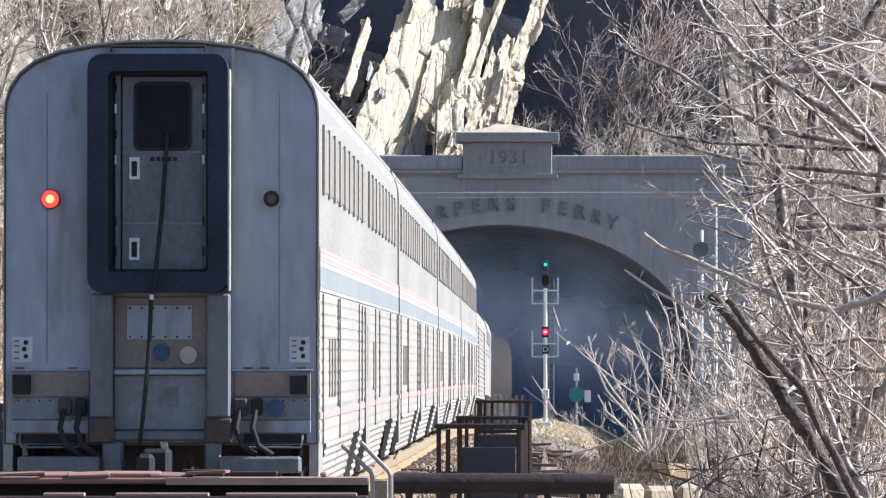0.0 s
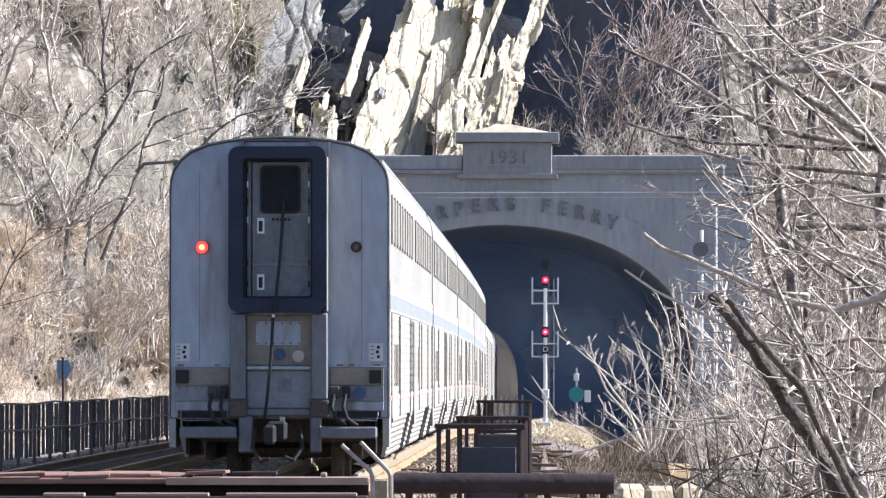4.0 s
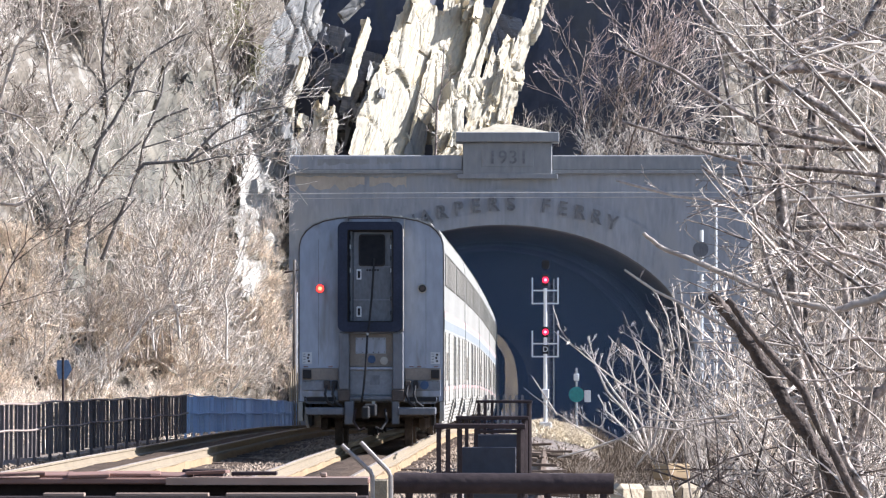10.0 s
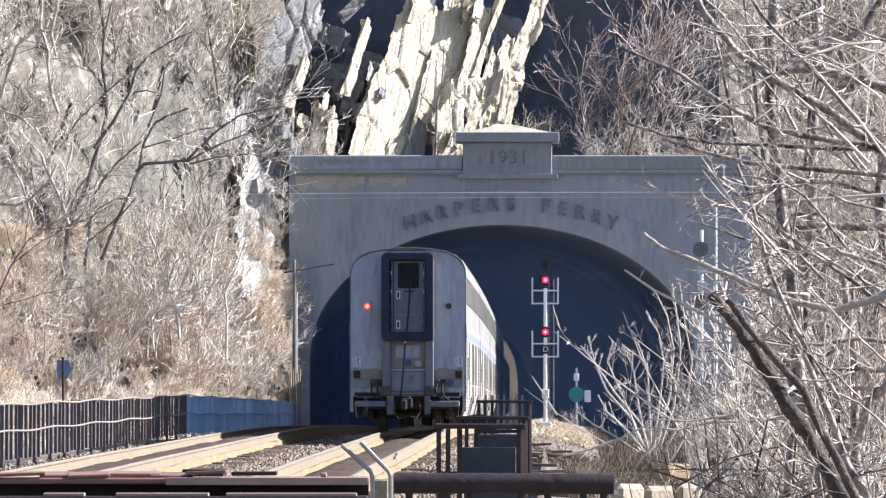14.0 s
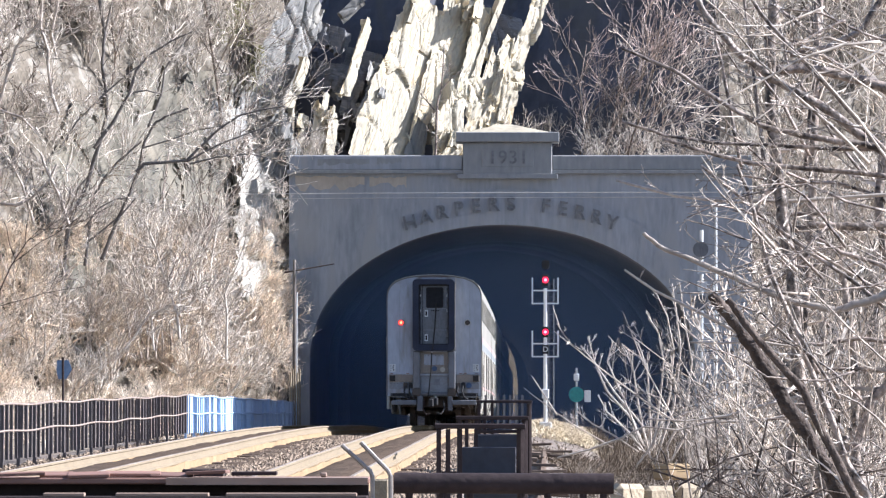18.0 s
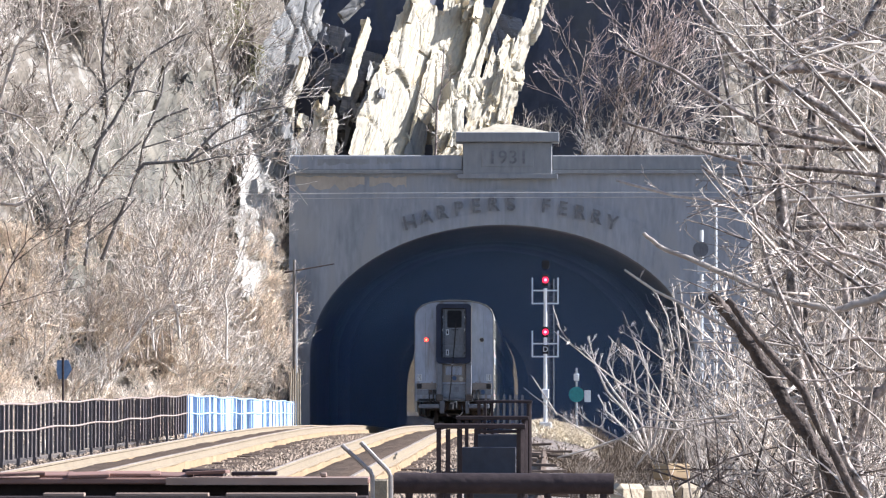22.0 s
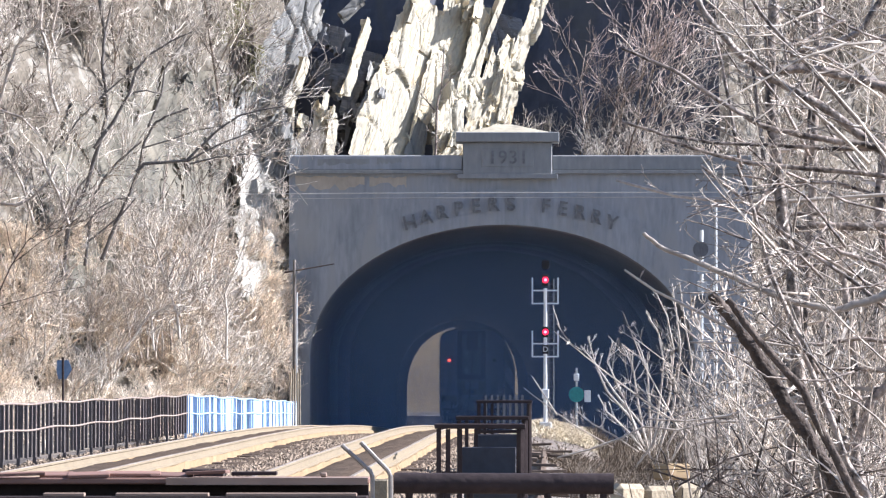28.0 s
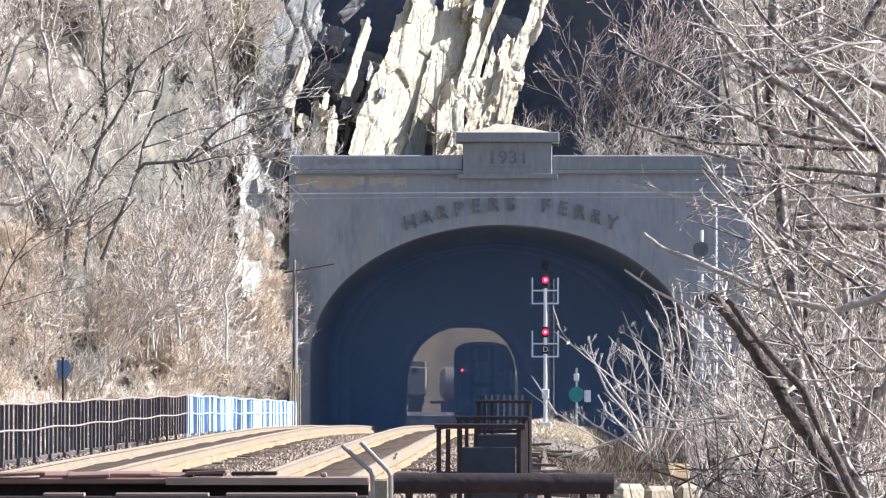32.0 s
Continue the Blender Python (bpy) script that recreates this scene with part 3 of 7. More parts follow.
# the raised arch band
g = Geo()
for i in range(41):
    a = math.pi * i / 40
    ax, az, bx, bz = AX + (AW + 0.004) * math.cos(a), SPRING + (RISE + 0.004) * math.sin(a), AX + (AW + 0.30 + 1.1 * math.sin(a)) * math.cos(a), SPRING + (RISE + 1.45) * math.sin(a)
    g.v += [(ax, -0.07, az), (bx, -0.07, bz), (ax, 0.0, az), (bx, 0.0, bz)]
for i in range(40):
    p, r = 4 * i, 4 * i + 4
    g.f += [(p, r, r + 1, p + 1), (p + 1, r + 1, r + 3, p + 3), (p, p + 2, r + 2, r)]
part("arch_band", g, M["concrete"], portal, "broad raised band round the arch")
part("cornice", Geo().box(WX0 - 0.1, WX1 + 0.1, -0.22, 0.3, 10.35, 10.50, 0.008), M["concrete_dark"], portal)
part("parapet", Geo().box(WX0, -1.12, -0.10, 0.5, 10.50, 11.10, 0.04), M["concrete"], portal)
part("parapet", Geo().box(2.50, WX1, -0.10, 0.5, 10.50, 11.10, 0.04), M["concrete_dark"], portal)
part("name_block", Geo().box(-1.12, 2.50, -0.28, 0.8, 10.30, 11.62, 0.03), M["concrete_dark"], portal)
part("block_panel", Geo().box(-0.35, 1.75, -0.31, -0.27, 10.62, 11.35, 0.01), M["concrete_dark"], portal)
part("block_footing", Geo().box(-1.35, 2.72, -0.34, 0.0, 10.14, 10.34, 0.01), M["concrete_dark"], portal)
part("cap_slab", Geo().box(-1.40, 2.78, -0.50, 1.1, 11.62, 12.02, 0.025), M["concrete_dark"], portal)
g = Geo().add([(-1.05, -0.3, 12.02), (2.43, -0.3, 12.02), (2.43, 1.0, 12.02), (-1.05, 1.0, 12.02), (0.35, 0.15, 12.36), (0.9, 0.15, 12.36), (0.9, 0.6, 12.36), (0.35, 0.6, 12.36)],
              [(0, 1, 5, 4), (1, 2, 6, 5), (2, 3, 7, 6), (3, 0, 4, 7), (4, 5, 6, 7)])
part("cap_pyramid", g, M["cap"], portal, "low pyramid cap strewn with dry leaves")


# old repairs and damp on the face
patch = random.Random(31)
for x0, x1, z0, z1, y, key, label in ((-7.9, -5.1, 9.62, 10.28, -0.006, "tan_concrete", "tan patch of repaired concrete"), (-4.9, -3.4, 9.75, 10.25, -0.006, "tan_concrete", "tan patch of repaired concrete"),
                                      (-7.0, -4.9, 10.66, 10.98, -0.106, "concrete_dark", "dark damp stain on the parapet"), (-4.6, -3.6, 10.72, 11.0, -0.106, "concrete_dark", "dark damp stain on the parapet")):
    n = 14
    top = [(x0 + (x1 - x0) * i / n, y, z1 - patch.uniform(0, 0.16) * (z1 - z0)) for i in range(n + 1)]
    low = [(x0 + (x1 - x0) * i / n, y, z0 + patch.uniform(0, 0.5) * (z1 - z0)) for i in range(n + 1)]
    back = [(a, y + 0.004, c) for a, b, c in top + low]
    g = Geo().add(top + low + back, [(i, i + 1, n + 2 + i, n + 1 + i) for i in range(n)])
    part("stain_patch", g, M[key], portal, label)


def letter(ch, size, material, parent, m, depth=0.03):
    cu = bpy.data.curves.new("letter", "FONT")
    cu.body, cu.size, cu.extrude, cu.align_x, cu.align_y = ch, size, depth, "CENTER", "CENTER"
    cu.offset = size * 0.012
    tmp = bpy.data.objects.new("letter", cu)
    me = bpy.data.meshes.new_from_object(tmp)
    bpy.data.objects.remove(tmp)
    ob = part("letter", me, material, parent)
    ob.matrix_basis = m
    return ob


words = "HARPERS FERRY"
for i, ch in enumerate(words):
    if ch == " ":
        continue
    q = (i - 6) / 6.0
    a = math.pi / 2 - q * 0.50
    x = (AW + 0.85) * math.cos(a) * 0.985 + 0.68
    z = SPRING + (RISE + 0.82) * math.sin(a)
    letter(ch, 0.80, M["letter"], portal, Matrix.Translation((x + 0.15, -0.15, z)) @ pose(0, 0, 0, 90, 0, 0) @ pose(0, 0, 0, 0, 0, -q * 13))
for i, ch in enumerate("1931"):
    letter(ch, 0.74, M["letter"], portal, pose(0.08 + 0.42 * i, -0.33, 10.98, 90, 0, 0))

# the bore, narrowing towards the far end
FAR_X, FAR_Y, FAR_Z = 1.50, 387.0, -1.30
FW, FSPRING, FRISE = 4.25, 4.1, 4.6
def bore_at(y):
    """Half width, springing, rise and middle of the bore at y."""
    t = (y - PY - 1.4) / (FAR_Y - PY - 1.4)
    s = min(1.0, t / 0.45)
    s = s * s * (3 - 2 * s)
    return (AW + (FW + 0.8 - AW) * s, SPRING + (FSPRING - SPRING) * s, RISE + (FRISE + 0.55 - RISE) * s,
            PX + AX + (FAR_X - PX - AX) * t + 0.2 * math.sin(math.pi * t), PZ + (FAR_Z - PZ) * t)


g = Geo()
n_ring = 26
for k in range(n_ring + 1):
    y = PY + 1.4 + (FAR_Y - PY - 1.4) * k / n_ring
    hw, spring, rise, cx, cz = bore_at(y)
    g.v += [(cx + x, y, cz + z) for x, z in arch(hw, spring, rise, 40, -2.5)]
m_ = len(arch(1, 1, 1))
for k in range(n_ring):
    for i in range(m_ - 1):
        g.f.append((k * m_ + i, (k + 1) * m_ + i, (k + 1) * m_ + i + 1, k * m_ + i + 1))
bore = part("tunnel_lining", g, M["lining"], smooth=True)
tagged(bore, "soot-black tunnel lining running into the hill", "tunnel", kind="structure")

far_portal = thing("far_tunnel_portal", "tan concrete mouth at the tunnel's far end", "tunnel portal", pose(FAR_X, FAR_Y, FAR_Z), kind="structure")
g = Geo()
fin = [(math.copysign(abs(x / FW) ** (0.57 if x > 0 else 0.9) * FW, x), z) for x, z in arch(FW, FSPRING, FRISE, 24, -2.5)]
fout = arch(FW + 3.5, FSPRING, FRISE + 4, 24, -2.5)
g.ring(fout, fin, 0, 1.5)
part("mouth_ring", g, M["lining"], far_portal)

far_hill = Geo()
xs, zs = np.linspace(-120, 120, 60), np.linspace(-6, 70, 24)
far_hill.v = [(float(x), 520 + 0.8 * float(z) + 5 * noise.noise((x * 0.05, z * 0.06, 9.0)) + 0.5 * float(x), float(z)) for z in zs for x in xs]
far_hill.f = [(j * 60 + i, j * 60 + i + 1, (j + 1) * 60 + i + 1, (j + 1) * 60 + i) for j in range(23) for i in range(59)]
tagged(part("far_hillside", far_hill, M["far_tan"], smooth=True), "sunlit tan hillside beyond the tunnel", "hillside", kind="structure")

# ---------------------------------------------------------------- tracks
def rail_run(name, offset, y0, y1, profile, material, dz=0.0, step=5.0, worn=0.0):
    geo = Geo()
    ys = np.arange(y0, y1 + 0.1, step)
    k = len(profile)
    for y in ys:
        geo.v += [(track_x(y) + offset + px + worn * noise.noise((y * 0.9, px * 30 + offset, 1.0)), float(y), rail_z(y) + dz + pz + worn * 0.5 * noise.noise((y * 0.7, px * 30, offset + 4.0))) for px, pz in profile]
    for j in range(len(ys) - 1):
        for i in range(k):
            geo.f.append((j * k + i, j * k + (i + 1) % k, (j + 1) * k + (i + 1) % k, (j + 1) * k + i))
    geo.f += [tuple(range(k))[::-1], tuple(range((len(ys) - 1) * k, len(ys) * k))]
    return part(name, geo, material)


RAIL = [(-0.075, -0.19), (0.075, -0.19), (0.075, -0.165), (0.012, -0.14), (0.012, -0.055), (0.037, -0.04), (0.037, -0.006),
        (-0.037, -0.006), (-0.037, -0.04), (-0.012, -0.055), (-0.012, -0.14), (-0.075, -0.165)]
HEAD = [(-0.030, -0.006), (0.030, -0.006), (0.026, 0.002), (-0.026, 0.002)]
BAULK = [(-0.15, -0.42), (0.15, -0.42), (0.12, -0.19), (-0.12, -0.19)]
for side, base in ((0, "train's"), (1, "empty")):
    for s in (-1, 1):
        off = -GAP * side + s * GAUGE
        ob = tagged(rail_run("rail", off, 20, 420, RAIL, M["rail"]), "rust-brown steel rail along the ballast", "rail", "rails", "structure")
        rail_run("railhead", off, 20, 420, HEAD, M["railhead"]).parent = ob
        tagged(rail_run("rail_baulk", off, 20, 260, BAULK, M["baulk"], 0.0, 0.8, 0.07), "sun-bleached rusty baulk under a rail", "rail baulk", "rail baulks", "structure")

tie_me = Geo().box(-1.3, 1.3, -0.11, 0.11, -0.09, 0.09, 0.015).data("tie")
tie_me.materials.append(M["tie"])
for side in (0, 1):
    bed = thing("tie_row", "dark creosoted wooden ties under the rails", "railway ties", kind="structure", group="tie rows")
    y = 60.0
    while y < 215:
        t = new("tie", tie_me)
        t.parent = bed
        t.matrix_basis = pose(track_x(y) - GAP * side, y, rail_z(y) - 0.40 + random.uniform(-0.03, 0.015), 0, 0, random.uniform(-1.5, 1.5))
        y += 0.62


def dirt_strip(label, off, half, high, seed):
    """Uneven oily dirt that buries the ties between the rails."""
    ys, cols = np.arange(60, 215, 0.5), 9
    geo = Geo()
    for y in ys:
        for k in range(cols):
            a = 2 * k / (cols - 1) - 1
            x = track_x(y) + off + a * half * (1 + 0.12 * noise.noise((y * 0.8, seed, a)))
            z = rail_z(y) + high - 0.14 * abs(a) ** 3 + 0.05 * noise.noise((x * 1.7, y * 0.9, seed)) + 0.025 * noise.noise((x * 5, y * 3.0, seed))
            geo.v.append((x, float(y), z))
    geo.f = [(j * cols + k, j * cols + k + 1, (j + 1) * cols + k + 1, (j + 1) * cols + k) for j in range(len(ys) - 1) for k in range(cols - 1)]
    tagged(part("track_dirt", geo, M["dirt"]), label, "dirt", "track dirt", "structure")


dirt_strip("dark oily dirt between the rails", 0.0, 0.58, -0.16, 2.0)
dirt_strip("dark oily dirt between the rails", -GAP, 0.58, -0.10, 5.0)
dirt_strip("brown trodden dirt between the tracks", -2.75, 0.55, -0.33, 9.0)


def pebbles(name, label, n, spot, size, material, seed):
    rng = random.Random(seed)
    v, f = [], []
    for _ in range(n):
        x, y = spot(rng)
        r = size * rng.uniform(0.5, 1.3)
        z = ground_z(x, y) + r * 0.35 + 0.04
        k = len(v)
        for dx, dy, dz in ((1, 0, 0), (-1, 0, 0), (0, 1, 0), (0, -1, 0), (0, 0, 1), (0, 0, -1)):
            v.append((x + r * (dx + rng.uniform(-0.3, 0.3)), y + r * (dy + rng.uniform(-0.3, 0.3)), z + r * 0.8 * (dz + rng.uniform(-0.3, 0.3))))
        f += [(k + a, k + b, k + c) for a, b, c in ((0, 2, 4), (2, 1, 4), (1, 3, 4), (3, 0, 4), (2, 0, 5), (1, 2, 5), (3, 1, 5), (0, 3, 5))]
    me = bpy.data.meshes.new(name)
    me.from_pydata(v, [], f)
    me.update()
    tagged(part(name, me, material), label, "gravel", kind="stuff")


def between(rng):
    y = 75 + 110 * rng.random() ** 1.3
    return track_x(y) + rng.choice((rng.uniform(-3.2, -1.0), rng.uniform(-3.2, -1.0), rng.uniform(-7.4, -5.2), rng.uniform(1.0, 2.3), rng.uniform(-0.6, 0.6))), y


pebbles("ballast_stones", "grey-brown crushed ballast stones between the tracks", 26000, between, 0.055, M["stone"], 3)


def grass_patch(name, label, n, spot, height, material, seed, lie=0.4):
    rng = random.Random(seed)
    v, f = [], []
    for _ in range(n):
        x, y = spot(rng)
        z = ground_z(x, y)
        h = height * rng.uniform(0.5, 1.3)
        a, b, w = rng.gauss(0, lie) * h, rng.gauss(0, lie) * h, rng.uniform(0.010, 0.022)
        k, c = len(v), rng.uniform(0, 3.1416)
        w, e = w * math.cos(c), w * math.sin(c)
        v += [(x - w, y - e, z - 0.02), (x + w, y + e, z - 0.02), (x + a * 0.5 + w * 0.7, y + b * 0.5 + e * 0.7, z + h * 0.6), (x + a * 0.5 - w * 0.7, y + b * 0.5 - e * 0.7, z + h * 0.6), (x + a, y + b, z + h * 0.95)]
        f += [(k, k + 1, k + 2, k + 3), (k + 3, k + 2, k + 4)]
    me = bpy.data.meshes.new(name)
    me.from_pydata(v, [], f)
    me.update()
    tagged(part(name, me, material), label, "grass", kind="stuff")


grass_patch("dry_grass", "straw-coloured dry grass on the mound by the signal", 15000, lambda r: (r.gauss(4.5, 0.85), r.uniform(182, 195)), 0.13, M["grass"], 8, 1.3)
grass_patch("line_side_grass", "thin dry grass along the fence", 3500, lambda r: ((lambda y: (-11.6 + 0.0302 * y + r.gauss(0.2, 0.3), y))(r.uniform(95, 198))), 0.14, M["litter"], 9)

grass_patch("bank_grass", "tangled brown dead grass on the bank", 17000, lambda r: ((lambda y: (track_x(y) + r.uniform(4.3, 9.5), y))(r.uniform(58, 165))), 0.42, M["litter"], 10, 0.95)

grass_patch("matted_weeds", "matted brown weeds and twigs below the mound", 5000, lambda r: (r.uniform(3.0, 6.4), r.uniform(140, 182)), 0.13, M["litter"], 15, 0.9)
grass_patch("bank_weeds", "tall brown dead weeds on the bank by the portal", 7000, lambda r: (r.uniform(5.6, 11.5), r.uniform(178, 202)), 0.55, M["litter"], 14)
walkway = thing("plank_walkway", "dark weathered plank walkway beside the track", "walkway")
lay = random.Random(33)
for i in range(58):
    y = 66 + i * 1.5 + lay.uniform(-0.5, 0.5)
    x = track_x(y) + 2.3 + lay.uniform(-0.15, 0.5)
    if lay.random() < 0.3:
        continue                        # planks are missing
    p = part("plank", Geo().box(0, lay.uniform(0.7, 1.8), -0.12, 0.12, 0, 0.07, 0.01), M["tie"], walkway)
    p.matrix_basis = pose(x, y, ground_z(x + 0.8, y) + 0.13 + lay.uniform(0, 0.06), lay.uniform(-5, 5), lay.uniform(-2, 5), lay.uniform(-14, 14))
for dx in (0.1, 1.3):
    part("bearer", Geo().pipe([(track_x(y) + 2.3 + dx, y, ground_z(track_x(y) + 3.1, y) + 0.02) for y in (64, 80, 96, 110, 130, 152)], 0.09, 6), M["tie"], walkway)

block = thing("stone_pier", "sunlit cream sandstone block pier beside the thicket", "pier", pose(1.68, 49.6, -0.9, 0, 0, 36))
cut = random.Random(21)
for row in range(4):
    x = -0.05 + cut.uniform(0, 0.06)
    while x < 0.98:
        w = cut.uniform(0.24, 0.42)
        top = 0.36 * (row + 1) - 0.012 - (cut.uniform(0, 0.08) if row == 3 else 0)
        st = part("stone", Geo().box(0, min(w - 0.006, 1.02 - x), -0.07 - cut.uniform(0, 0.04), 0.06, 0.0, top - 0.36 * row, 0.05), M["sandstone"], block)
        st.matrix_basis = pose(x, 0, 0.36 * row, 0, cut.uniform(-1.5, 1.5) * (row == 3), cut.uniform(-9, 9))
        x += w
part("tie_end", Geo().box(0.56, 0.86, -0.12, 0.12, 1.44, 1.60, 0.02), M["baulk"], block, "brown timber block on the stones")

wing = thing("wing_wall", "concrete wing wall beyond the thicket, sunlit brightness in its white", "wall", pose(0, 0, 0), kind="structure")
# white instead of concrete grey: sunlit brightness is put into the wall's colour
part("wall_body", Geo().box(10.3, 13.5, 190, 190.6, -1.0, 2.3, 0.02), M["white"], wing)
part("coping", Geo().box(10.2, 13.6, 189.9, 190.7, 2.303, 2.55, 0.03), M["white"], wing)


# ---------------------------------------------------------------- bare trees
def grow(rng, out, p, d, length, r, level, top, droop=0.0, wiggle=0.25, kids=(7, 7, 6, 4), ratio=0.55, angle=42, gravity=0.06, fine=0):
    """One branch and, on it, its side branches."""
    n = max(3, int(5 - level * 0.5)) + fine
    seg = length / n
    pts = [(Vector(p), r)]
    d = Vector(d).normalized()
    for i in range(n):
        d = (d + Vector((rng.gauss(0, 1), rng.gauss(0, 1), rng.gauss(0, 1))) * wiggle * 0.35 + Vector((0, 0, gravity - droop))).normalized()
        q = pts[-1][0] + d * seg
        pts.append((q, r * (1 - 0.8 * (i + 1) / n)))
    for (a, ra), (b, rb) in zip(pts[:-1], pts[1:]):
        out.append((level, a, b, ra, rb))
    if level >= top:
        return
    k = kids[min(level, len(kids) - 1)]
    for i in range(k):
        t = rng.uniform(0.22, 1.0) if level else rng.uniform(0.3, 1.0)
        j = min(n - 1, int(t * n))
        f = t * n - j
        a, ra = pts[j]
        b, rb = pts[j + 1]
        base = a.lerp(b, min(1, f))
        axis_d = (b - a).normalized()
        side = axis_d.orthogonal().normalized()
        side.rotate(Matrix.Rotation(rng.uniform(0, 6.283), 3, axis_d))
        ang = radians(angle + rng.uniform(-16, 18))
        nd = axis_d * math.cos(ang) + side * math.sin(ang)
        grow(rng, out, base, nd, length * ratio * rng.uniform(0.6, 1.15) * (1.15 - 0.5 * t), max(0.0035, (ra + (rb - ra) * f) * 0.55),
             level + 1, top, droop, wiggle, kids, ratio, angle, gravity, fine)


def bough_mesh(name, run, sides=9):
    """A smooth tapering skin along one chain of segments."""
    pts = [(run[0][1], run[0][3])] + [(b, rb) for _, a, b, ra, rb in run]
    if pts[0][1] > 0.03:                # thick limbs are gnarled in short steps
        sides = 12
        pts = [(a.lerp(b, i / 4), ra + (rb - ra) * i / 4) for (a, ra), (b, rb) in zip(pts[:-1], pts[1:]) for i in range(4)] + pts[-1:]
    v, f = [], []
    u = (pts[1][0] - pts[0][0]).orthogonal().normalized()
    for i, (p, r) in enumerate(pts):
        d = (pts[min(i + 1, len(pts) - 1)][0] - pts[max(i - 1, 0)][0]).normalized()
        u = (u - d * u.dot(d)).normalized()
        w = d.cross(u)
        for k in range(sides):
            t = 6.28319 * k / sides
            v.append(tuple(p + (u * math.cos(t) + w * math.sin(t)) * r * (1 + 0.22 * noise.noise((k * 1.7, i * 0.45, r * 50)))))
    for i in range(len(pts) - 1):
        f += [(i * sides + k, i * sides + (k + 1) % sides, (i + 1) * sides + (k + 1) % sides, (i + 1) * sides + k) for k in range(sides)]
    f += [tuple(range(sides))[::-1], tuple(range((len(pts) - 1) * sides, len(pts) * sides))]
    me = bpy.data.meshes.new(name)
    me.from_pydata(v, [], f)
    me.polygons.foreach_set("use_smooth", [True] * len(f))
    me.update()
    return me


def limbs_mesh(name, segs, thin, sides):
    """Thin round skins, unbroken along each branch."""
    v, f = [], []
    n, end, u = sides, None, None
    for _, a, b, ra, rb in segs:
        d = (b - a).normalized()
        joined = end is not None and (a - end).length < 1e-6
        u = (u - d * u.dot(d)).normalized() if joined and abs(u.dot(d)) < 0.95 else d.orthogonal().normalized()
        w = d.cross(u)
        for c, r in ((a, max(ra, thin)), (b, max(rb, thin * 0.8)))[joined:]:
            for i in range(n):
                t = 6.28319 * i / n
                v.append(tuple(c + (u * math.cos(t) + w * math.sin(t)) * r))
        k = len(v) - 2 * n
        f += [(k + i, k + (i + 1) % n, k + n + (i + 1) % n, k + n + i) for i in range(n)]
        end = b
    me = bpy.data.meshes.new(name)
    me.from_pydata(v, [], f)
    me.update()
    return me


def bare_tree(seed, height, r, label, category="tree", top=4, thin=0.006, bark="bark", twig="twig", lean=(0, 0, 1), group="", name="bare_tree", stems=1, split=False, **kw):
    rng = random.Random(seed)
    segs, ends = [], []
    for s in range(stems):
        d = Vector(lean) + (Vector((rng.uniform(-0.6, 0.6), rng.uniform(-0.6, 0.6), 0)) if stems > 1 else Vector((0, 0, 0)))
        grow(rng, segs, (rng.uniform(-0.2, 0.2) * (stems > 1), rng.uniform(-0.2, 0.2) * (stems > 1), -0.3), d, height * rng.uniform(0.75, 1.0) if stems > 1 else height, r, 0, top, **kw)
        ends.append(len(segs))
    ob = thing(name, label, category, group=group)
    if split:
        for a, b in zip([0] + ends[:-1], ends):
            part("stem", limbs_mesh("stem", [s for s in segs[a:b] if s[0] == 0], thin * 1.2, 6), M[bark], ob)
        part("crown", limbs_mesh("crown", [s for s in segs if s[0] > 0], thin, 3), M[twig], ob)
        return ob
    big = [s for s in segs if s[0] <= 1]
    small = [s for s in segs if s[0] > 1]
    part("trunk", limbs_mesh("trunk", big, thin * 1.5, 6), M[bark], ob)
    part("crown", limbs_mesh("crown", small, thin, 3), M[twig], ob)
    return ob


def limb(name, label, paths, seed, thin, bark, twig, kids, twig_len, top=3, shape=None):
    rng = random.Random(seed)
    runs, segs = [], []
    for pts, r0, r1 in paths:
        pts = [Vector(p) for p in pts]
        fine = []
        for a, b in zip(pts[:-1], pts[1:]):
            for i in range(4):
                fine.append(a.lerp(b, i / 4) + Vector((rng.gauss(0, 1), 0, rng.gauss(0, 1))) * r0 * 0.11)
        fine.append(pts[-1])
        n = len(fine) - 1
        runs.append([])
        for i in range(n):
            ra, rb = r0 + (r1 - r0) * i / n, r0 + (r1 - r0) * (i + 1) / n
            runs[-1].append((0, fine[i], fine[i + 1], ra, rb))
        for k in range(int(kids * (pts[-1] - pts[0]).length)):
            i = rng.randrange(n)
            d = (fine[i + 1] - fine[i]).normalized()
            nd = d * 0.7 + Vector((rng.gauss(0, 0.6), rng.gauss(0, 0.5), rng.gauss(0.15, 0.6)))
            grow(rng, segs, fine[i], nd, twig_len * rng.uniform(0.4, 1.3) * (1 - 0.65 * i / n if shape else 1), max(0.0045 if shape else 0.0075, r1 * 0.55), 1, top, **(shape or dict(wiggle=0.32, kids=(3, 3, 2), ratio=0.6, angle=34, gravity=0.035)))
    ob = thing(name, label, "tree")
    for k, run in enumerate(runs):
        part("limb" if k else "trunk", bough_mesh("limb", run), M[bark], ob)
    part("crown", limbs_mesh("crown", segs, thin, 3), M[twig], ob)
    return ob


BOUGHS, D = [], 190.0


def bough(*run):
    """A limb through the given (x, z), with its radius at both ends and its depth."""
    r0, r1, dy = run[-3:]
    BOUGHS.append(([(x, D + dy, z) for x, z in run[:-3]], r0, r1))


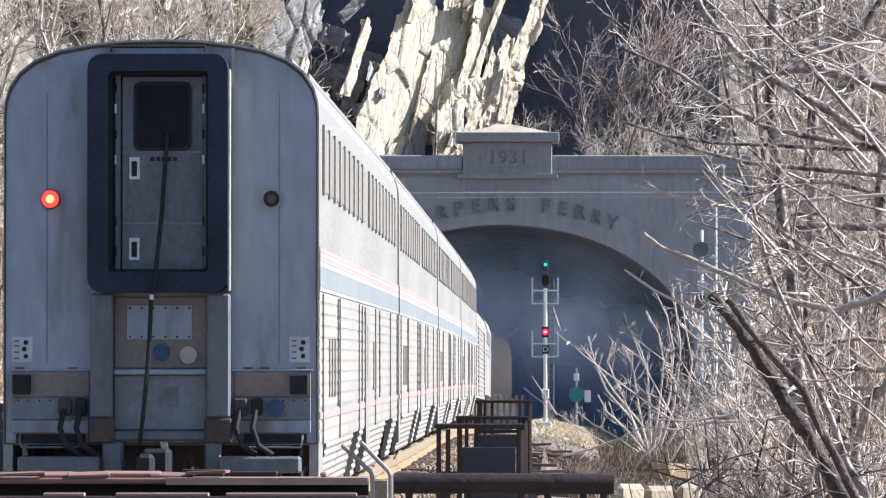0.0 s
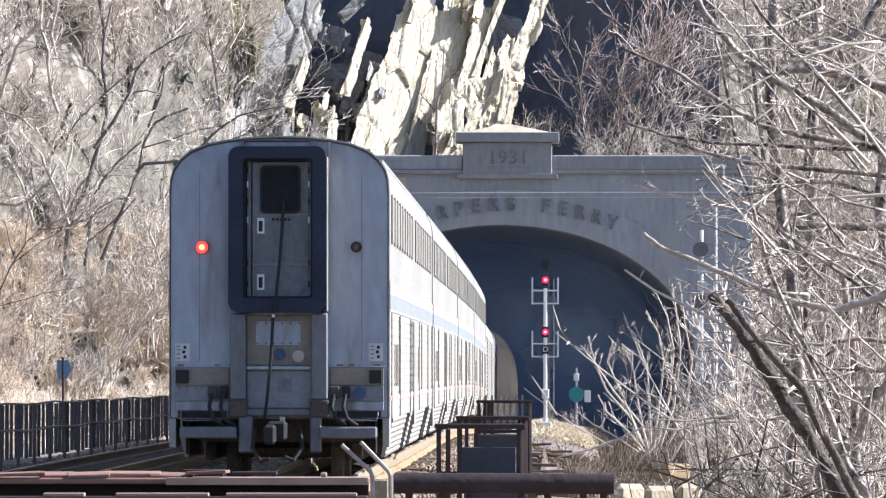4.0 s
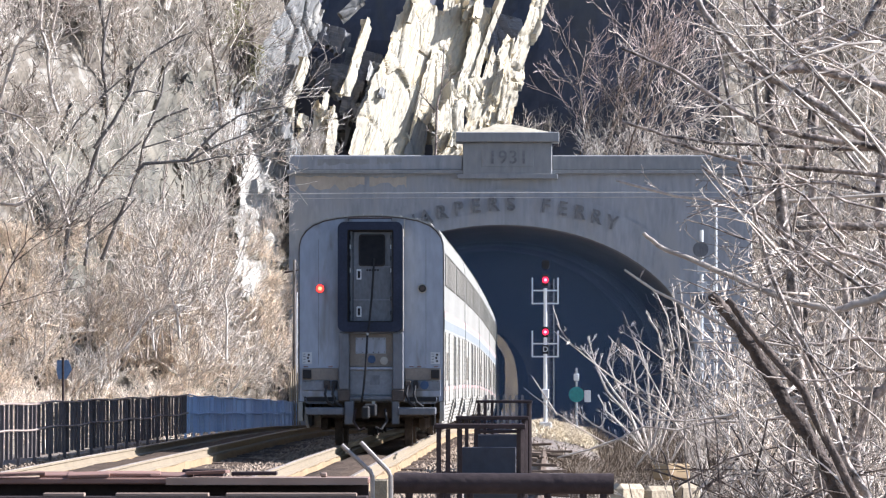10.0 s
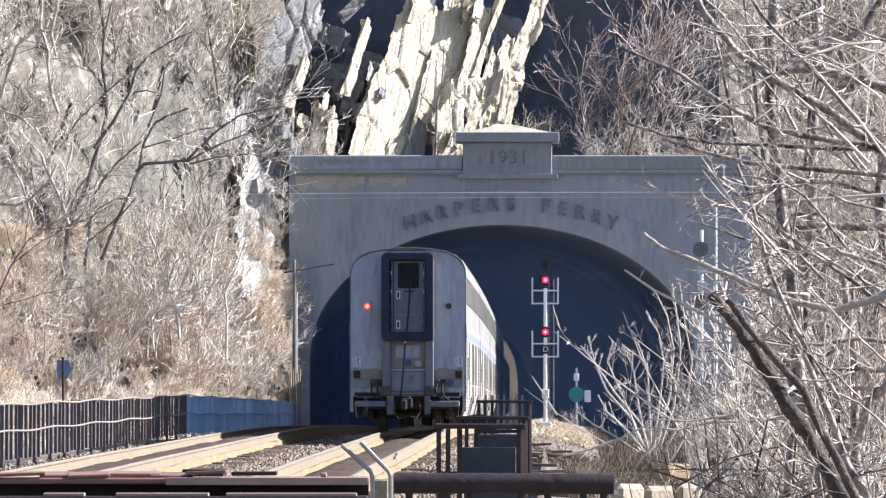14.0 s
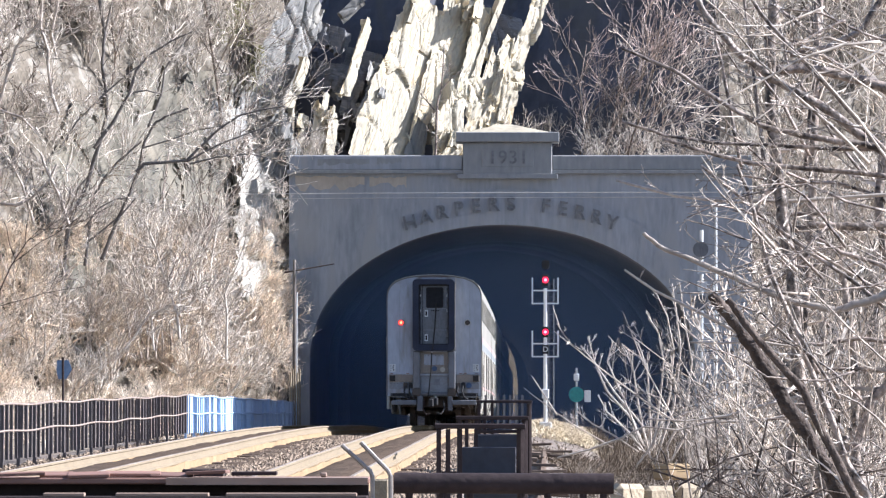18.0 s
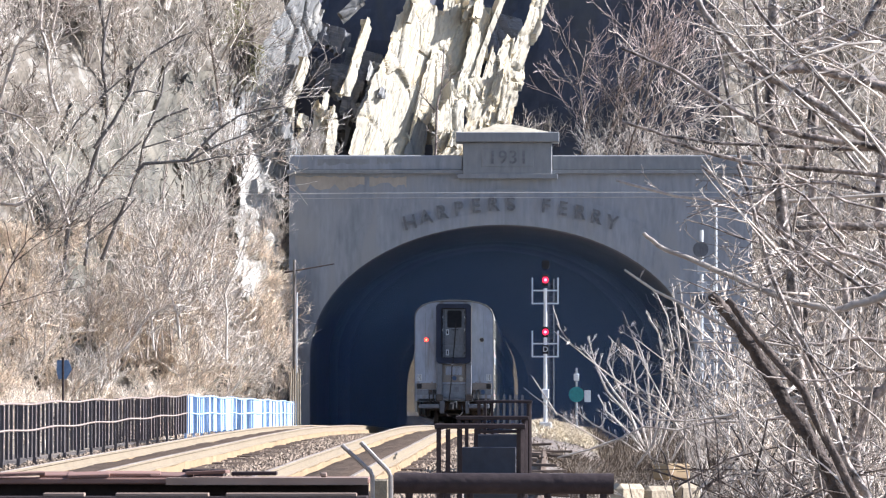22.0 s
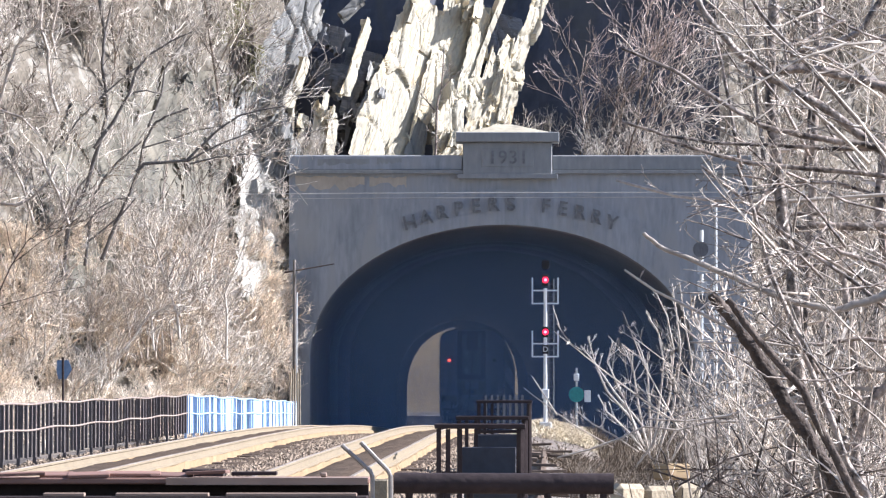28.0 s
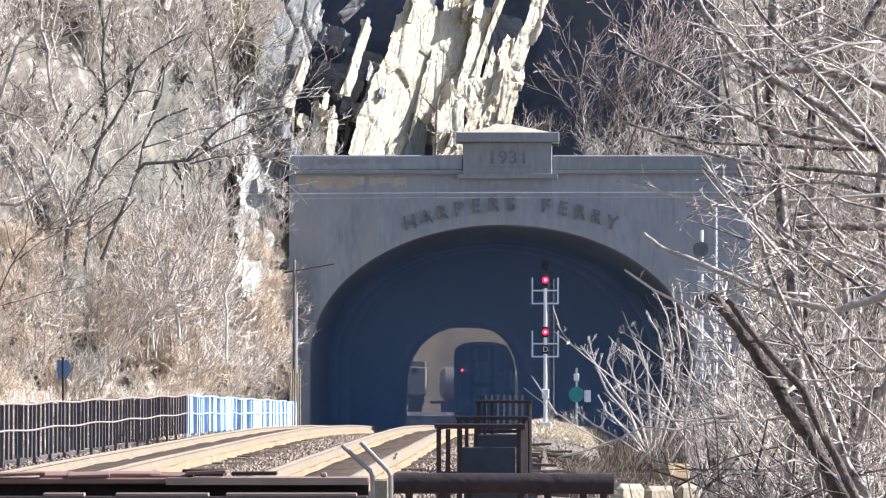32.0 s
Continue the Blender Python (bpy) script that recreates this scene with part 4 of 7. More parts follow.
# slope behind the fence: trees and brush
TREES = [bare_tree(11 + i, h, r, "bare pale-barked tree on the rocky slope", group="slope trees", bark=("bark_mid", "bark_dark")[i % 2], twig=("twig", "bark_mid")[i % 2], thin=0.0135, wiggle=0.46, angle=40, ratio=0.64, gravity=0.06, kids=(8, 6, 3, 2), fine=1)
         for i, (h, r) in enumerate(((9.0, 0.085), (8.0, 0.075), (10.0, 0.095), (7.0, 0.065)))]
BUSHES = [bare_tree(31 + i, h, 0.03, "tangled bare pale brush on the slope", "bush", 2, 0.0105, ("twig", "twig", "bark")[i], "twig", group="slope brush", name="bare_bush", stems=7,
                    wiggle=0.55, angle=44, ratio=0.6, kids=(6, 4), gravity=0.08, fine=4) for i, h in enumerate((3.2, 2.4, 3.8))]
TAN = [bare_tree(41 + i, h, 0.02, "rusty tan dry brush behind the fence", "bush", 2, 0.0078, "brush", "brush", group="dry brush", name="dry_bush", stems=9,
                 wiggle=0.5, angle=44, ratio=0.62, kids=(8, 5), gravity=0.06, fine=3) for i, h in enumerate((2.0, 1.6))]
rng = random.Random(5)


def scatter(kinds, spots, tilt=(0, 0)):
    """The first spots take the originals, all others copies."""
    for i, (x, y, z, sc) in enumerate(spots):
        src = kinds[i % len(kinds)]
        m = pose(x, y, z, rng.uniform(-8, 8) + tilt[0], rng.uniform(-8, 8) + tilt[1], rng.uniform(0, 360)) @ Matrix.Scale(sc, 4)
        if i < len(kinds):
            src.matrix_basis = m
        else:
            ob = copy_thing(src, m)
            ob.matrix_basis = m


def on_hill(n, x0, x1, z0, z1, s0, s1, out=0.0):
    spots = []
    for _ in range(n):
        x, z = rng.uniform(x0, x1), rng.uniform(z0, z1)
        if -14.5 < x < -9.0 and 5.5 < z < 14.5 and rng.random() < 0.8:
            z = z1 * rng.uniform(0.8, 1.0)
        spots.append((x, hill_y(x, z) - out, z, rng.uniform(s0, s1)))
    return spots


scatter(TREES, [(x, hill_y(x, z), z - 0.2, sc) for x, z, sc in ((-17.6, 8.0, 0.9), (-17.0, 12.0, 0.7), (-16.5, 4.0, 1.0), (-18.0, 7.0, 1.0))] + on_hill(11, -19, -8, 3, 16, 0.55, 0.95) + [(5.4, 209.5, 10.5, 0.6), (7.9, 209.2, 10.5, 0.66)] + on_hill(8, 13.0, 21, 9, 18, 0.5, 0.9), (10, 12))
BROWN = [bare_tree(46, 7.4, 0.05, "tall bare shrub with fine red-brown twigs above the portal", "bush", 3, 0.0105, "bark_mid", "rusty_twig", group="brown shrubs", name="brown_twigged_shrub", stems=5,
                   wiggle=0.36, angle=32, ratio=0.55, kids=(6, 4, 3), gravity=0.07, fine=2)]
scatter(BROWN, [(6.5, 209.6, 10.4, 1.15), (7.4, 210.4, 10.4, 1.25)])
BOUGHS, D = [], 190.0
bough((-14.33, 5.54), (-14.08, 8.08), (-13.40, 9.56), (-12.98, 10.94), (-12.62, 12.21), (-12.66, 13.17), (-12.81, 14.06), (-12.72, 15.29), (-12.85, 16.14), (-13.02, 17.20), 0.102, 0.068, 0.0)
bough((-12.72, 15.29), (-12.55, 16.03), (-12.34, 16.99), 0.059, 0.051, 0.0)
bough((-13.09, 10.98), (-12.35, 11.97), (-11.80, 12.97), (-11.50, 13.88), (-11.04, 14.45), (-10.24, 14.96), (-9.39, 15.36), 0.093, 0.034, -0.5)
bough((-11.80, 13.03), (-11.12, 13.14), (-10.55, 13.01), 0.042, 0.026, -0.5)
bough((-14.34, 10.97), (-13.70, 11.96), (-12.75, 12.91), (-11.80, 13.75), (-11.27, 14.13), 0.042, 0.030, -0.8)
bough((-13.46, 6.60), (-13.29, 8.09), (-13.25, 8.94), (-12.78, 9.83), (-12.30, 10.43), (-11.34, 11.28), 0.077, 0.051, 0.3)
bough((-12.83, 6.82), (-12.30, 8.20), (-11.81, 9.26), (-11.43, 10.22), (-11.24, 11.28), (-10.81, 12.03), (-10.07, 12.34), (-9.54, 12.56), 0.102, 0.042, 0.4)
bough((-11.08, 11.80), (-10.59, 13.08), (-10.46, 13.99), (-10.06, 14.62), (-9.32, 15.41), 0.059, 0.030, 0.2)
bough((-11.50, 10.08), (-11.20, 10.36), (-9.60, 10.51), (-9.13, 10.98), (-8.43, 11.65), (-7.69, 12.16), (-6.95, 12.39), (-5.90, 12.54), 0.085, 0.034, -0.6)
bough((-9.60, 10.47), (-8.33, 11.14), (-7.27, 11.53), (-6.34, 11.86), 0.050, 0.026, -0.6)
bough((-9.48, 10.37), (-8.42, 10.63), (-7.26, 10.75), (-6.29, 10.54), 0.050, 0.026, -0.8)
bough((-11.30, 10.99), (-10.25, 11.29), (-9.19, 11.67), (-8.13, 11.84), 0.042, 0.026, -0.3)
bough((-13.43, 8.03), (-12.90, 8.75), (-12.26, 9.09), (-11.78, 9.09), 0.042, 0.026, -0.2)
bough((-13.36, 7.45), (-12.81, 7.91), (-12.07, 8.51), (-11.54, 9.14), 0.051, 0.034, 0.1)
bough((-14.58, 7.67), (-14.12, 8.52), (-13.69, 9.59), (-13.16, 10.22), 0.059, 0.034, 0.5)
bough((-14.92, 3.85), (-14.97, 5.55), (-14.58, 7.04), (-13.90, 8.31), 0.051, 0.038, 0.5)
BOUGHS = [(pts, 0.78 * r0, 0.78 * r1) for pts, r0, r1 in BOUGHS]
limb("slope_tree", "dark-limbed spreading bare tree before the olive rock face", BOUGHS, 91, 0.013, "bark_slope", "twig", 3.4, 1.4)
BOUGHS, D = [], 191.0
bough((-9.93, 3.85), (-10.02, 4.75), (-10.32, 5.56), (-10.53, 6.24), (-10.83, 7.26), (-11.25, 8.29), 0.064, 0.033, 0.0)
bough((-9.93, 4.71), (-9.93, 5.56), (-9.76, 6.20), (-9.36, 6.94), (-9.21, 7.69), 0.046, 0.024, 0.0)
bough((-9.85, 4.88), (-9.36, 5.35), (-9.21, 5.88), (-9.42, 6.41), (-9.57, 7.05), 0.046, 0.023, 0.0)
bough((-10.83, 7.26), (-11.38, 7.37), (-11.77, 7.69), 0.030, 0.018, 0.0)
bough((-8.21, 3.01), (-8.17, 4.72), (-8.25, 5.57), (-7.78, 6.64), (-7.44, 7.71), 0.046, 0.024, 0.6)
bough((-9.22, 5.99), (-9.14, 7.06), (-8.80, 7.70), (-8.67, 8.45), (-8.92, 8.98), 0.046, 0.023, 0.3)
bough((-8.80, 6.63), (-8.60, 7.70), (-8.50, 8.34), (-7.98, 8.98), 0.038, 0.021, 0.3)
bough((-10.89, 3.42), (-10.98, 4.70), (-11.19, 5.34), (-11.36, 6.19), 0.045, 0.024, -0.4)
bough((-12.41, 3.00), (-11.67, 3.85), (-11.10, 4.70), (-10.29, 5.12), (-9.33, 5.02), 0.037, 0.021, -0.5)
limb("pale_tree", "bare pale-barked forked tree above the dry brush", BOUGHS, 92, 0.016, "twig", "twig", 4.5, 1.2)
BOUGHS, D = [], 187.0
bough((-16.72, 8.82), (-15.73, 8.70), (-15.16, 8.99), (-14.54, 9.57), (-14.23, 10.24), 0.067, 0.042, -0.6)
bough((-13.77, 7.95), (-14.14, 9.09), (-14.60, 9.99), (-14.85, 10.66), 0.067, 0.042, -0.6)
bough((-16.55, 12.03), (-16.05, 13.70), (-15.76, 14.59), (-15.30, 15.09), (-14.78, 15.57), 0.067, 0.038, -0.2)
bough((-14.22, 12.18), (-14.45, 12.80), (-14.59, 13.80), (-14.59, 14.47), (-14.88, 15.30), (-14.80, 16.72), 0.071, 0.050, -0.2)
bough((-16.63, 12.33), (-15.53, 11.95), (-14.86, 11.28), (-15.03, 11.60), 0.050, 0.033, -0.5)
bough((-14.33, 14.25), (-14.50, 15.08), (-14.29, 16.13), (-14.18, 16.75), 0.050, 0.042, 0.2)
bough((-15.12, 7.98), (-15.54, 9.44), (-15.96, 10.28), (-16.59, 11.11), 0.054, 0.033, 0.2)
limb("pale_tree", "bare pale-barked leaning tree on the wooded slope", BOUGHS, 93, 0.015, "bark", "twig", 3.0, 1.3)
limb("cliff_sapling", "small bare grey sapling before the pale slab", [([(-0.33, 208, 11.3), (-0.24, 208, 13.75), (-0.05, 208, 14.4), (0.05, 208, 16.2)], 0.06, 0.02), ([(-0.1, 208, 14.3), (0.3, 208, 14.75), (0.7, 208, 15.1)], 0.03, 0.014),
     ([(-0.26, 208, 13.4), (-0.7, 208, 13.9), (-1.05, 208, 14.3)], 0.035, 0.014)], 95, 0.012, "bark_mid", "bark", 2.2, 0.9)
scatter(BUSHES, on_hill(72, -19, -8.3, 6, 19, 0.6, 1.2, 0.4) + on_hill(6, -9.5, -7.6, 11, 16, 0.25, 0.4, 0.4) + [(-6.5 + rng.uniform(-0.2, 0.15), 203.9, 0.3 + 0.95 * k, rng.uniform(0.3, 0.45)) for k in range(11)] + on_hill(34, -19, -6.8, 1.5, 8.0, 0.6, 1.0, 0.7) + on_hill(26, -12.5, -7.6, 4.2, 8.2, 0.45, 0.7, 1.3) + [(x, hill_y(x, 3.0) - 1.2, rng.uniform(2.0, 3.8), rng.uniform(1.1, 1.5)) for x in (-11.4, -10.7, -10.0, -9.5, -9.0, -8.6, -12.6, -15.0)] + [(-5.9, 206.6, 11.0, 0.7), (-5.2, 206.4, 11.0, 0.5), (3.6, 212, 11.4, 0.8), (-7.3, 203.5, 3.2, 0.5), (-7.5, 202.5, 1.0, 0.6), (-7.3, 204.0, 5.6, 0.5), (-7.6, 202.0, 2.2, 0.6), (-7.3, 203.5, 8.0, 0.45)] + on_hill(3, 2.5, 5, 11.5, 13, 0.4, 0.6) + on_hill(6, 5.5, 9, 10, 13, 0.5, 0.7) + [(x, 208.3 + 0.4 * (i % 3), 10.5, rng.uniform(0.6, 0.95)) for i, x in enumerate((6.4, 7.1, 7.9, 8.6, 9.4, 10.2))] + on_hill(24, 10.8, 13, 1.5, 11, 0.8, 1.3) + on_hill(48, 13, 20, 1.5, 19, 0.8, 1.5))
scatter(TAN, [(rng.uniform(-17, -8.5), rng.uniform(150, 200), rng.uniform(0.0, 0.8), rng.uniform(0.7, 1.2)) for _ in range(24)] + on_hill(215, -19, -6.6, 0.6, 7.6, 0.5, 1.0, 0.35) + [(x, 150 + 2.2 * i % 35, rng.uniform(-1.0, 0.2), rng.uniform(1.2, 1.9)) for i, x in enumerate([rng.uniform(9.5, 17) for _ in range(30)])])

def olive_shrub(at, height, seed):
    ob = bare_tree(seed, height, 0.03, "olive-green leafy shrub at the cliff's edge", "bush", 2, 0.010, "bark_mid", "twig", name="leafy_shrub", stems=5, wiggle=0.5, angle=40, ratio=0.6, kids=(6, 4), gravity=0.1, fine=2, group="leafy shrubs")
    lr = random.Random(seed)
    v, f = [], []
    for _ in range(1500):
        h = lr.uniform(0.25, 1.0) * height
        a, r = lr.uniform(0, 6.283), abs(lr.gauss(0, 0.26)) * height * (1.15 - h / height)
        c = Vector((r * math.cos(a), r * math.sin(a), h))
        u = Vector((lr.gauss(0, 1), lr.gauss(0, 1), lr.gauss(0, 1))).normalized() * lr.uniform(0.03, 0.06)
        w = u.orthogonal().normalized() * u.length * 0.5
        k = len(v)
        v += [tuple(c - u), tuple(c + w), tuple(c + u), tuple(c - w)]
        f.append((k, k + 1, k + 2, k + 3))
    me = bpy.data.meshes.new("leaves")
    me.from_pydata(v, [], f)
    me.update()
    part("leaves", me, M["leaf"], ob)
    ob.matrix_basis = at


olive_shrub(pose(-8.6, 203.2, 14.9, 0, 10, 0), 3.6, 51)
olive_shrub(pose(-7.9, 204.4, 13.4, 0, 14, 40), 2.6, 52)

# ---------------------------------------------------------------- fence along the bridge
def fence_x(y):
    return -11.8 + 0.0302 * y


def fence_run(name, label, y0, y1, top, bottom, material, rail_mat, pitch, wide):
    run = thing(name, label, "fence", group="line-side fence")
    me = Geo().box(-0.03, 0.03, -wide / 2, wide / 2, 0, 1.0).data("picket")
    me.materials.append(material)
    y = y0
    while y < y1:
        p = new("picket", me)
        p.parent = run
        h = (top(y) - bottom(y)) * rng.uniform(0.97, 1.02)
        p.matrix_basis = pose(fence_x(y), y, bottom(y) + rng.uniform(-0.02, 0.02), rng.uniform(-1, 1), rng.uniform(-0.6, 0.6), rng.uniform(-3, 3)) @ Matrix.Diagonal((1, 1, h, 1))
        y += pitch * rng.uniform(0.85, 1.15)
    for f in (1.0, 0.52):
        geo = Geo().pipe([(fence_x(y) + 0.05, float(y), bottom(y) + f * (top(y) - bottom(y)) + 0.02 * math.sin(y * 0.7)) for y in np.arange(y0, y1 + 0.1, 1.0)], 0.022, 6)
        part("rail", geo, rail_mat, run)
    for q in np.arange(y0, y1, 3.0):
        geo = Geo().box(fence_x(q) - 0.09, fence_x(q) - 0.02, q - 0.04, q + 0.04, bottom(q) - 0.3, top(q) + 0.01)
        part("post", geo, material, run)
    return run


f_top = lambda y: float(np.interp(y, (80, 100, 146, 200), (1.20, 1.306, 1.608, 1.473)))
f_bot = lambda y: float(np.interp(y, (80, 100, 146, 200), (0.05, 0.18, 0.52, 0.56)))
fence_run("bridge_fence", "dark rusty steel picket fence beside the track", 95, 146, f_top, f_bot, M["fence"], M["fence_top"], 0.84, 0.21)
fence_run("white_fence", "pale blue-white painted picket fence beside the track", 146.3, 200, f_top, f_bot, M["fence_white"], M["fence_white"], 0.78, 0.71)

sign = thing("line_sign", "blue-grey angular sign on a dark post behind the fence", "sign", pose(-11.4, 152, 0.75))
part("post", Geo().tube((0, 0, -0.4), (0, -0.08, 2.02), 0.035), M["iron"], sign)
part("plate", Geo().prism([(-0.14, 1.36), (0.10, 1.36), (0.27, 1.66), (0.16, 1.93), (-0.18, 1.93), (-0.20, 1.62)], -0.05, -0.03), M["sign_blue"], sign)

# ---------------------------------------------------------------- signal mast
def ladder(geo, x, y, z0, z1, half=0.09, pitch=0.22):
    for s in (-half, half):
        geo.tube((x + s, y, z0), (x + s, y, z1), 0.018, n=6)
    z = z0 + 0.1
    while z < z1:
        geo.tube((x - half, y, z), (x + half, y, z), 0.012, n=6)
        z += pitch
    return geo


def cage(mast, z0, z1):
    for x in (-0.47, 0.47):
        for y in (0.0, 0.55):
            part("cage_post", Geo().box(x - 0.025, x + 0.025, y - 0.025, y + 0.025, z0, z1), M["galv"], mast)
    for z in (z0, (z0 + z1) / 2):
        part("cage_bar", Geo().box(-0.445, 0.445, -0.02, 0.02, z - 0.025, z + 0.025), M["galv"], mast)
        for x in (-0.47, 0.47):
            part("cage_bar", Geo().box(x - 0.02, x + 0.02, 0.027, 0.523, z - 0.02, z + 0.02), M["galv"], mast)


def signal_mast(at):
    s = thing("signal_mast", "silver railway signal mast with two red lights", "railway signal", at)
    part("pole", Geo().tube((0, 0, -0.2), (0, 0, 5.0), 0.074, 0.068, 12), M["galv"], s, smooth=False)
    part("base_plate", Geo().box(-0.22, 0.22, -0.22, 0.22, -0.25, 0.12, 0.03), M["galv"], s)
    part("relay_box", Geo().box(-0.13, 0.13, -0.2, 0.1, 0.97, 1.32, 0.03), M["galv"], s)
    part("ladder", ladder(Geo(), 0.22, 0.18, 0.2, 5.35), M["door_grey"], s)
    for z in (2.50, 4.44):
        cage(s, z, z + 0.95)
    for zc in (3.40, 5.30):
        head = part("signal_head", Geo().prism([(0.145 * math.cos(radians(a)), zc + 0.145 * math.sin(radians(a))) for a in range(0, 360, 24)], -0.16, -0.10), M["black"], s)
        part("housing", Geo().box(-0.12, 0.12, -0.10, 0.25, zc - 0.2, zc + 0.2, 0.03), M["black"], head)
        part("lens", Geo().prism([(0.118 * math.cos(radians(a)), zc + 0.118 * math.sin(radians(a))) for a in range(0, 360, 24)], -0.19, -0.165), M["sig_red"], head, "lit red lens")
        part("bulb", Geo().prism([(0.05 * math.cos(radians(a)), zc + 0.05 * math.sin(radians(a))) for a in range(0, 360, 30)], -0.21, -0.192), M["sig_core"], head)
        hood = Geo()
        for a0 in range(10, 170, 20):
            a, b = radians(a0), radians(a0 + 20)
            hood.add([(0.2 * math.cos(a), -0.16, zc + 0.2 * math.sin(a)), (0.2 * math.cos(b), -0.16, zc + 0.2 * math.sin(b)),
                      (0.19 * math.cos(b), -0.42, zc + 0.2 * math.sin(b)), (0.19 * math.cos(a), -0.42, zc + 0.2 * math.sin(a))], [(0, 1, 2, 3)])
        part("hood", hood, M["black"], head)
    part("plate", Geo().box(-0.11, 0.11, -0.13, -0.11, 2.60, 2.92, 0.01), M["black"], s)
    return s


main_signal = signal_mast(pose(3.74, 185, 0.62))
part("green_lens", Geo().prism([(0.06 * math.cos(radians(a)), 5.86 + 0.06 * math.sin(radians(a))) for a in range(0, 360, 24)], -0.19, -0.165), M["sig_green"], main_signal, "lit green lens")
part("upper_housing", Geo().box(-0.11, 0.11, -0.16, 0.2, 5.66, 6.02, 0.05), M["navy"], main_signal)
# plate added to hide one glowing lens, in place of switching its light
shutter = part("shutter", Geo().prism(round_rect(-0.14, 0.14, -0.15, 0.15, 0.06), -0.235, -0.22), M["black"], main_signal, "black plate added to hide one lit lens at a time")
letter("D", 0.27, M["white"], bpy.data.objects["signal_mast"], pose(0, -0.135, 2.76, 90, 0, 0), 0.003)

target = thing("switch_target", "round teal-green switch target on a grey stand", "track sign", pose(5.0, 190, 0.55))
part("stand", Geo().tube((0, 0.0, -0.3), (0, 0.0, 2.2), 0.045), M["end_scuff"], target)
part("lamp", Geo().box(-0.10, 0.10, -0.10, -0.05, 1.72, 1.98, 0.03), M["galv"], target)
part("disc", Geo().prism([(0.29 * math.cos(radians(a)), 1.2 + 0.29 * math.sin(radians(a))) for a in range(0, 360, 18)], -0.09, -0.06), M["teal"], target)
part("plate", Geo().box(0.30, 0.54, -0.12, -0.10, 0.92, 1.36, 0.01), M["galv"], target)

mast = thing("tall_signal", "grey signal mast with ladder and dark heads beyond the thicket", "railway signal", pose(10.52, 195, 0.2))
part("pole", Geo().tube((0, 0, -0.5), (0, 0, 8.8), 0.06, 0.05), M["galv"], mast)
part("pole", Geo().tube((-0.55, 0.1, -0.5), (-0.55, 0.1, 7.9), 0.07), M["galv"], mast)
part("ladder", ladder(Geo(), -0.28, 0.1, 0.3, 6.0, 0.2, 0.3), M["galv"], mast)
for z in (5.1, 7.15):
    part("signal_head", Geo().prism([(-0.6 + 0.3 * math.cos(radians(a)), z + 0.3 * math.sin(radians(a))) for a in range(0, 360, 24)], -0.2, 0.1), M["end_dark"], mast)
for z in (5.55, 6.2, 3.4):
    part("plate", Geo().box(-0.72, -0.34, -0.1, -0.08, z, z + 0.32, 0.01), M["white"], mast)

pole = thing("utility_pole", "dark weathered wooden pole beside the portal", "pole", pose(-5.87, 200, 0.4))
part("shaft", Geo().tube((0, 0, -0.5), (0, 0, 6.7), 0.08, 0.06, 8), M["bark_slope"], pole)
part("arm", Geo().tube((-0.42, 0, 6.19), (1.58, 0, 6.54), 0.035, 0.022), M["bark_dark"], pole)
part("conduit", Geo().tube((0.1, -0.08, 0.0), (0.1, -0.08, 5.4), 0.025), M["galv"], pole)
stack = thing("pale_post_bundle", "bundle of pale leaning posts at the portal's foot", "posts", pose(-5.75, 196, 0.5))
for i in range(5):
    part("post", Geo().tube((-0.18 + 0.1 * i, 0.05 * i, -0.4), (-0.14 + 0.085 * i, 0.05 * i, 2.1 + 0.15 * (i % 3)), 0.035), M["sandstone"], stack)

# wires across the portal
for k, z in enumerate((9.92, 9.72)):
    w = Geo()
    pts = [(-8 + i * 2.0, 203.6, z - 0.003 * (i - 9) ** 2 * 0.3) for i in range(19)]
    w.pipe(pts, 0.016, 5)
    tagged(part("wire", w, M["wire"]), "pale line wire strung across the portal", "wire", "line wires")

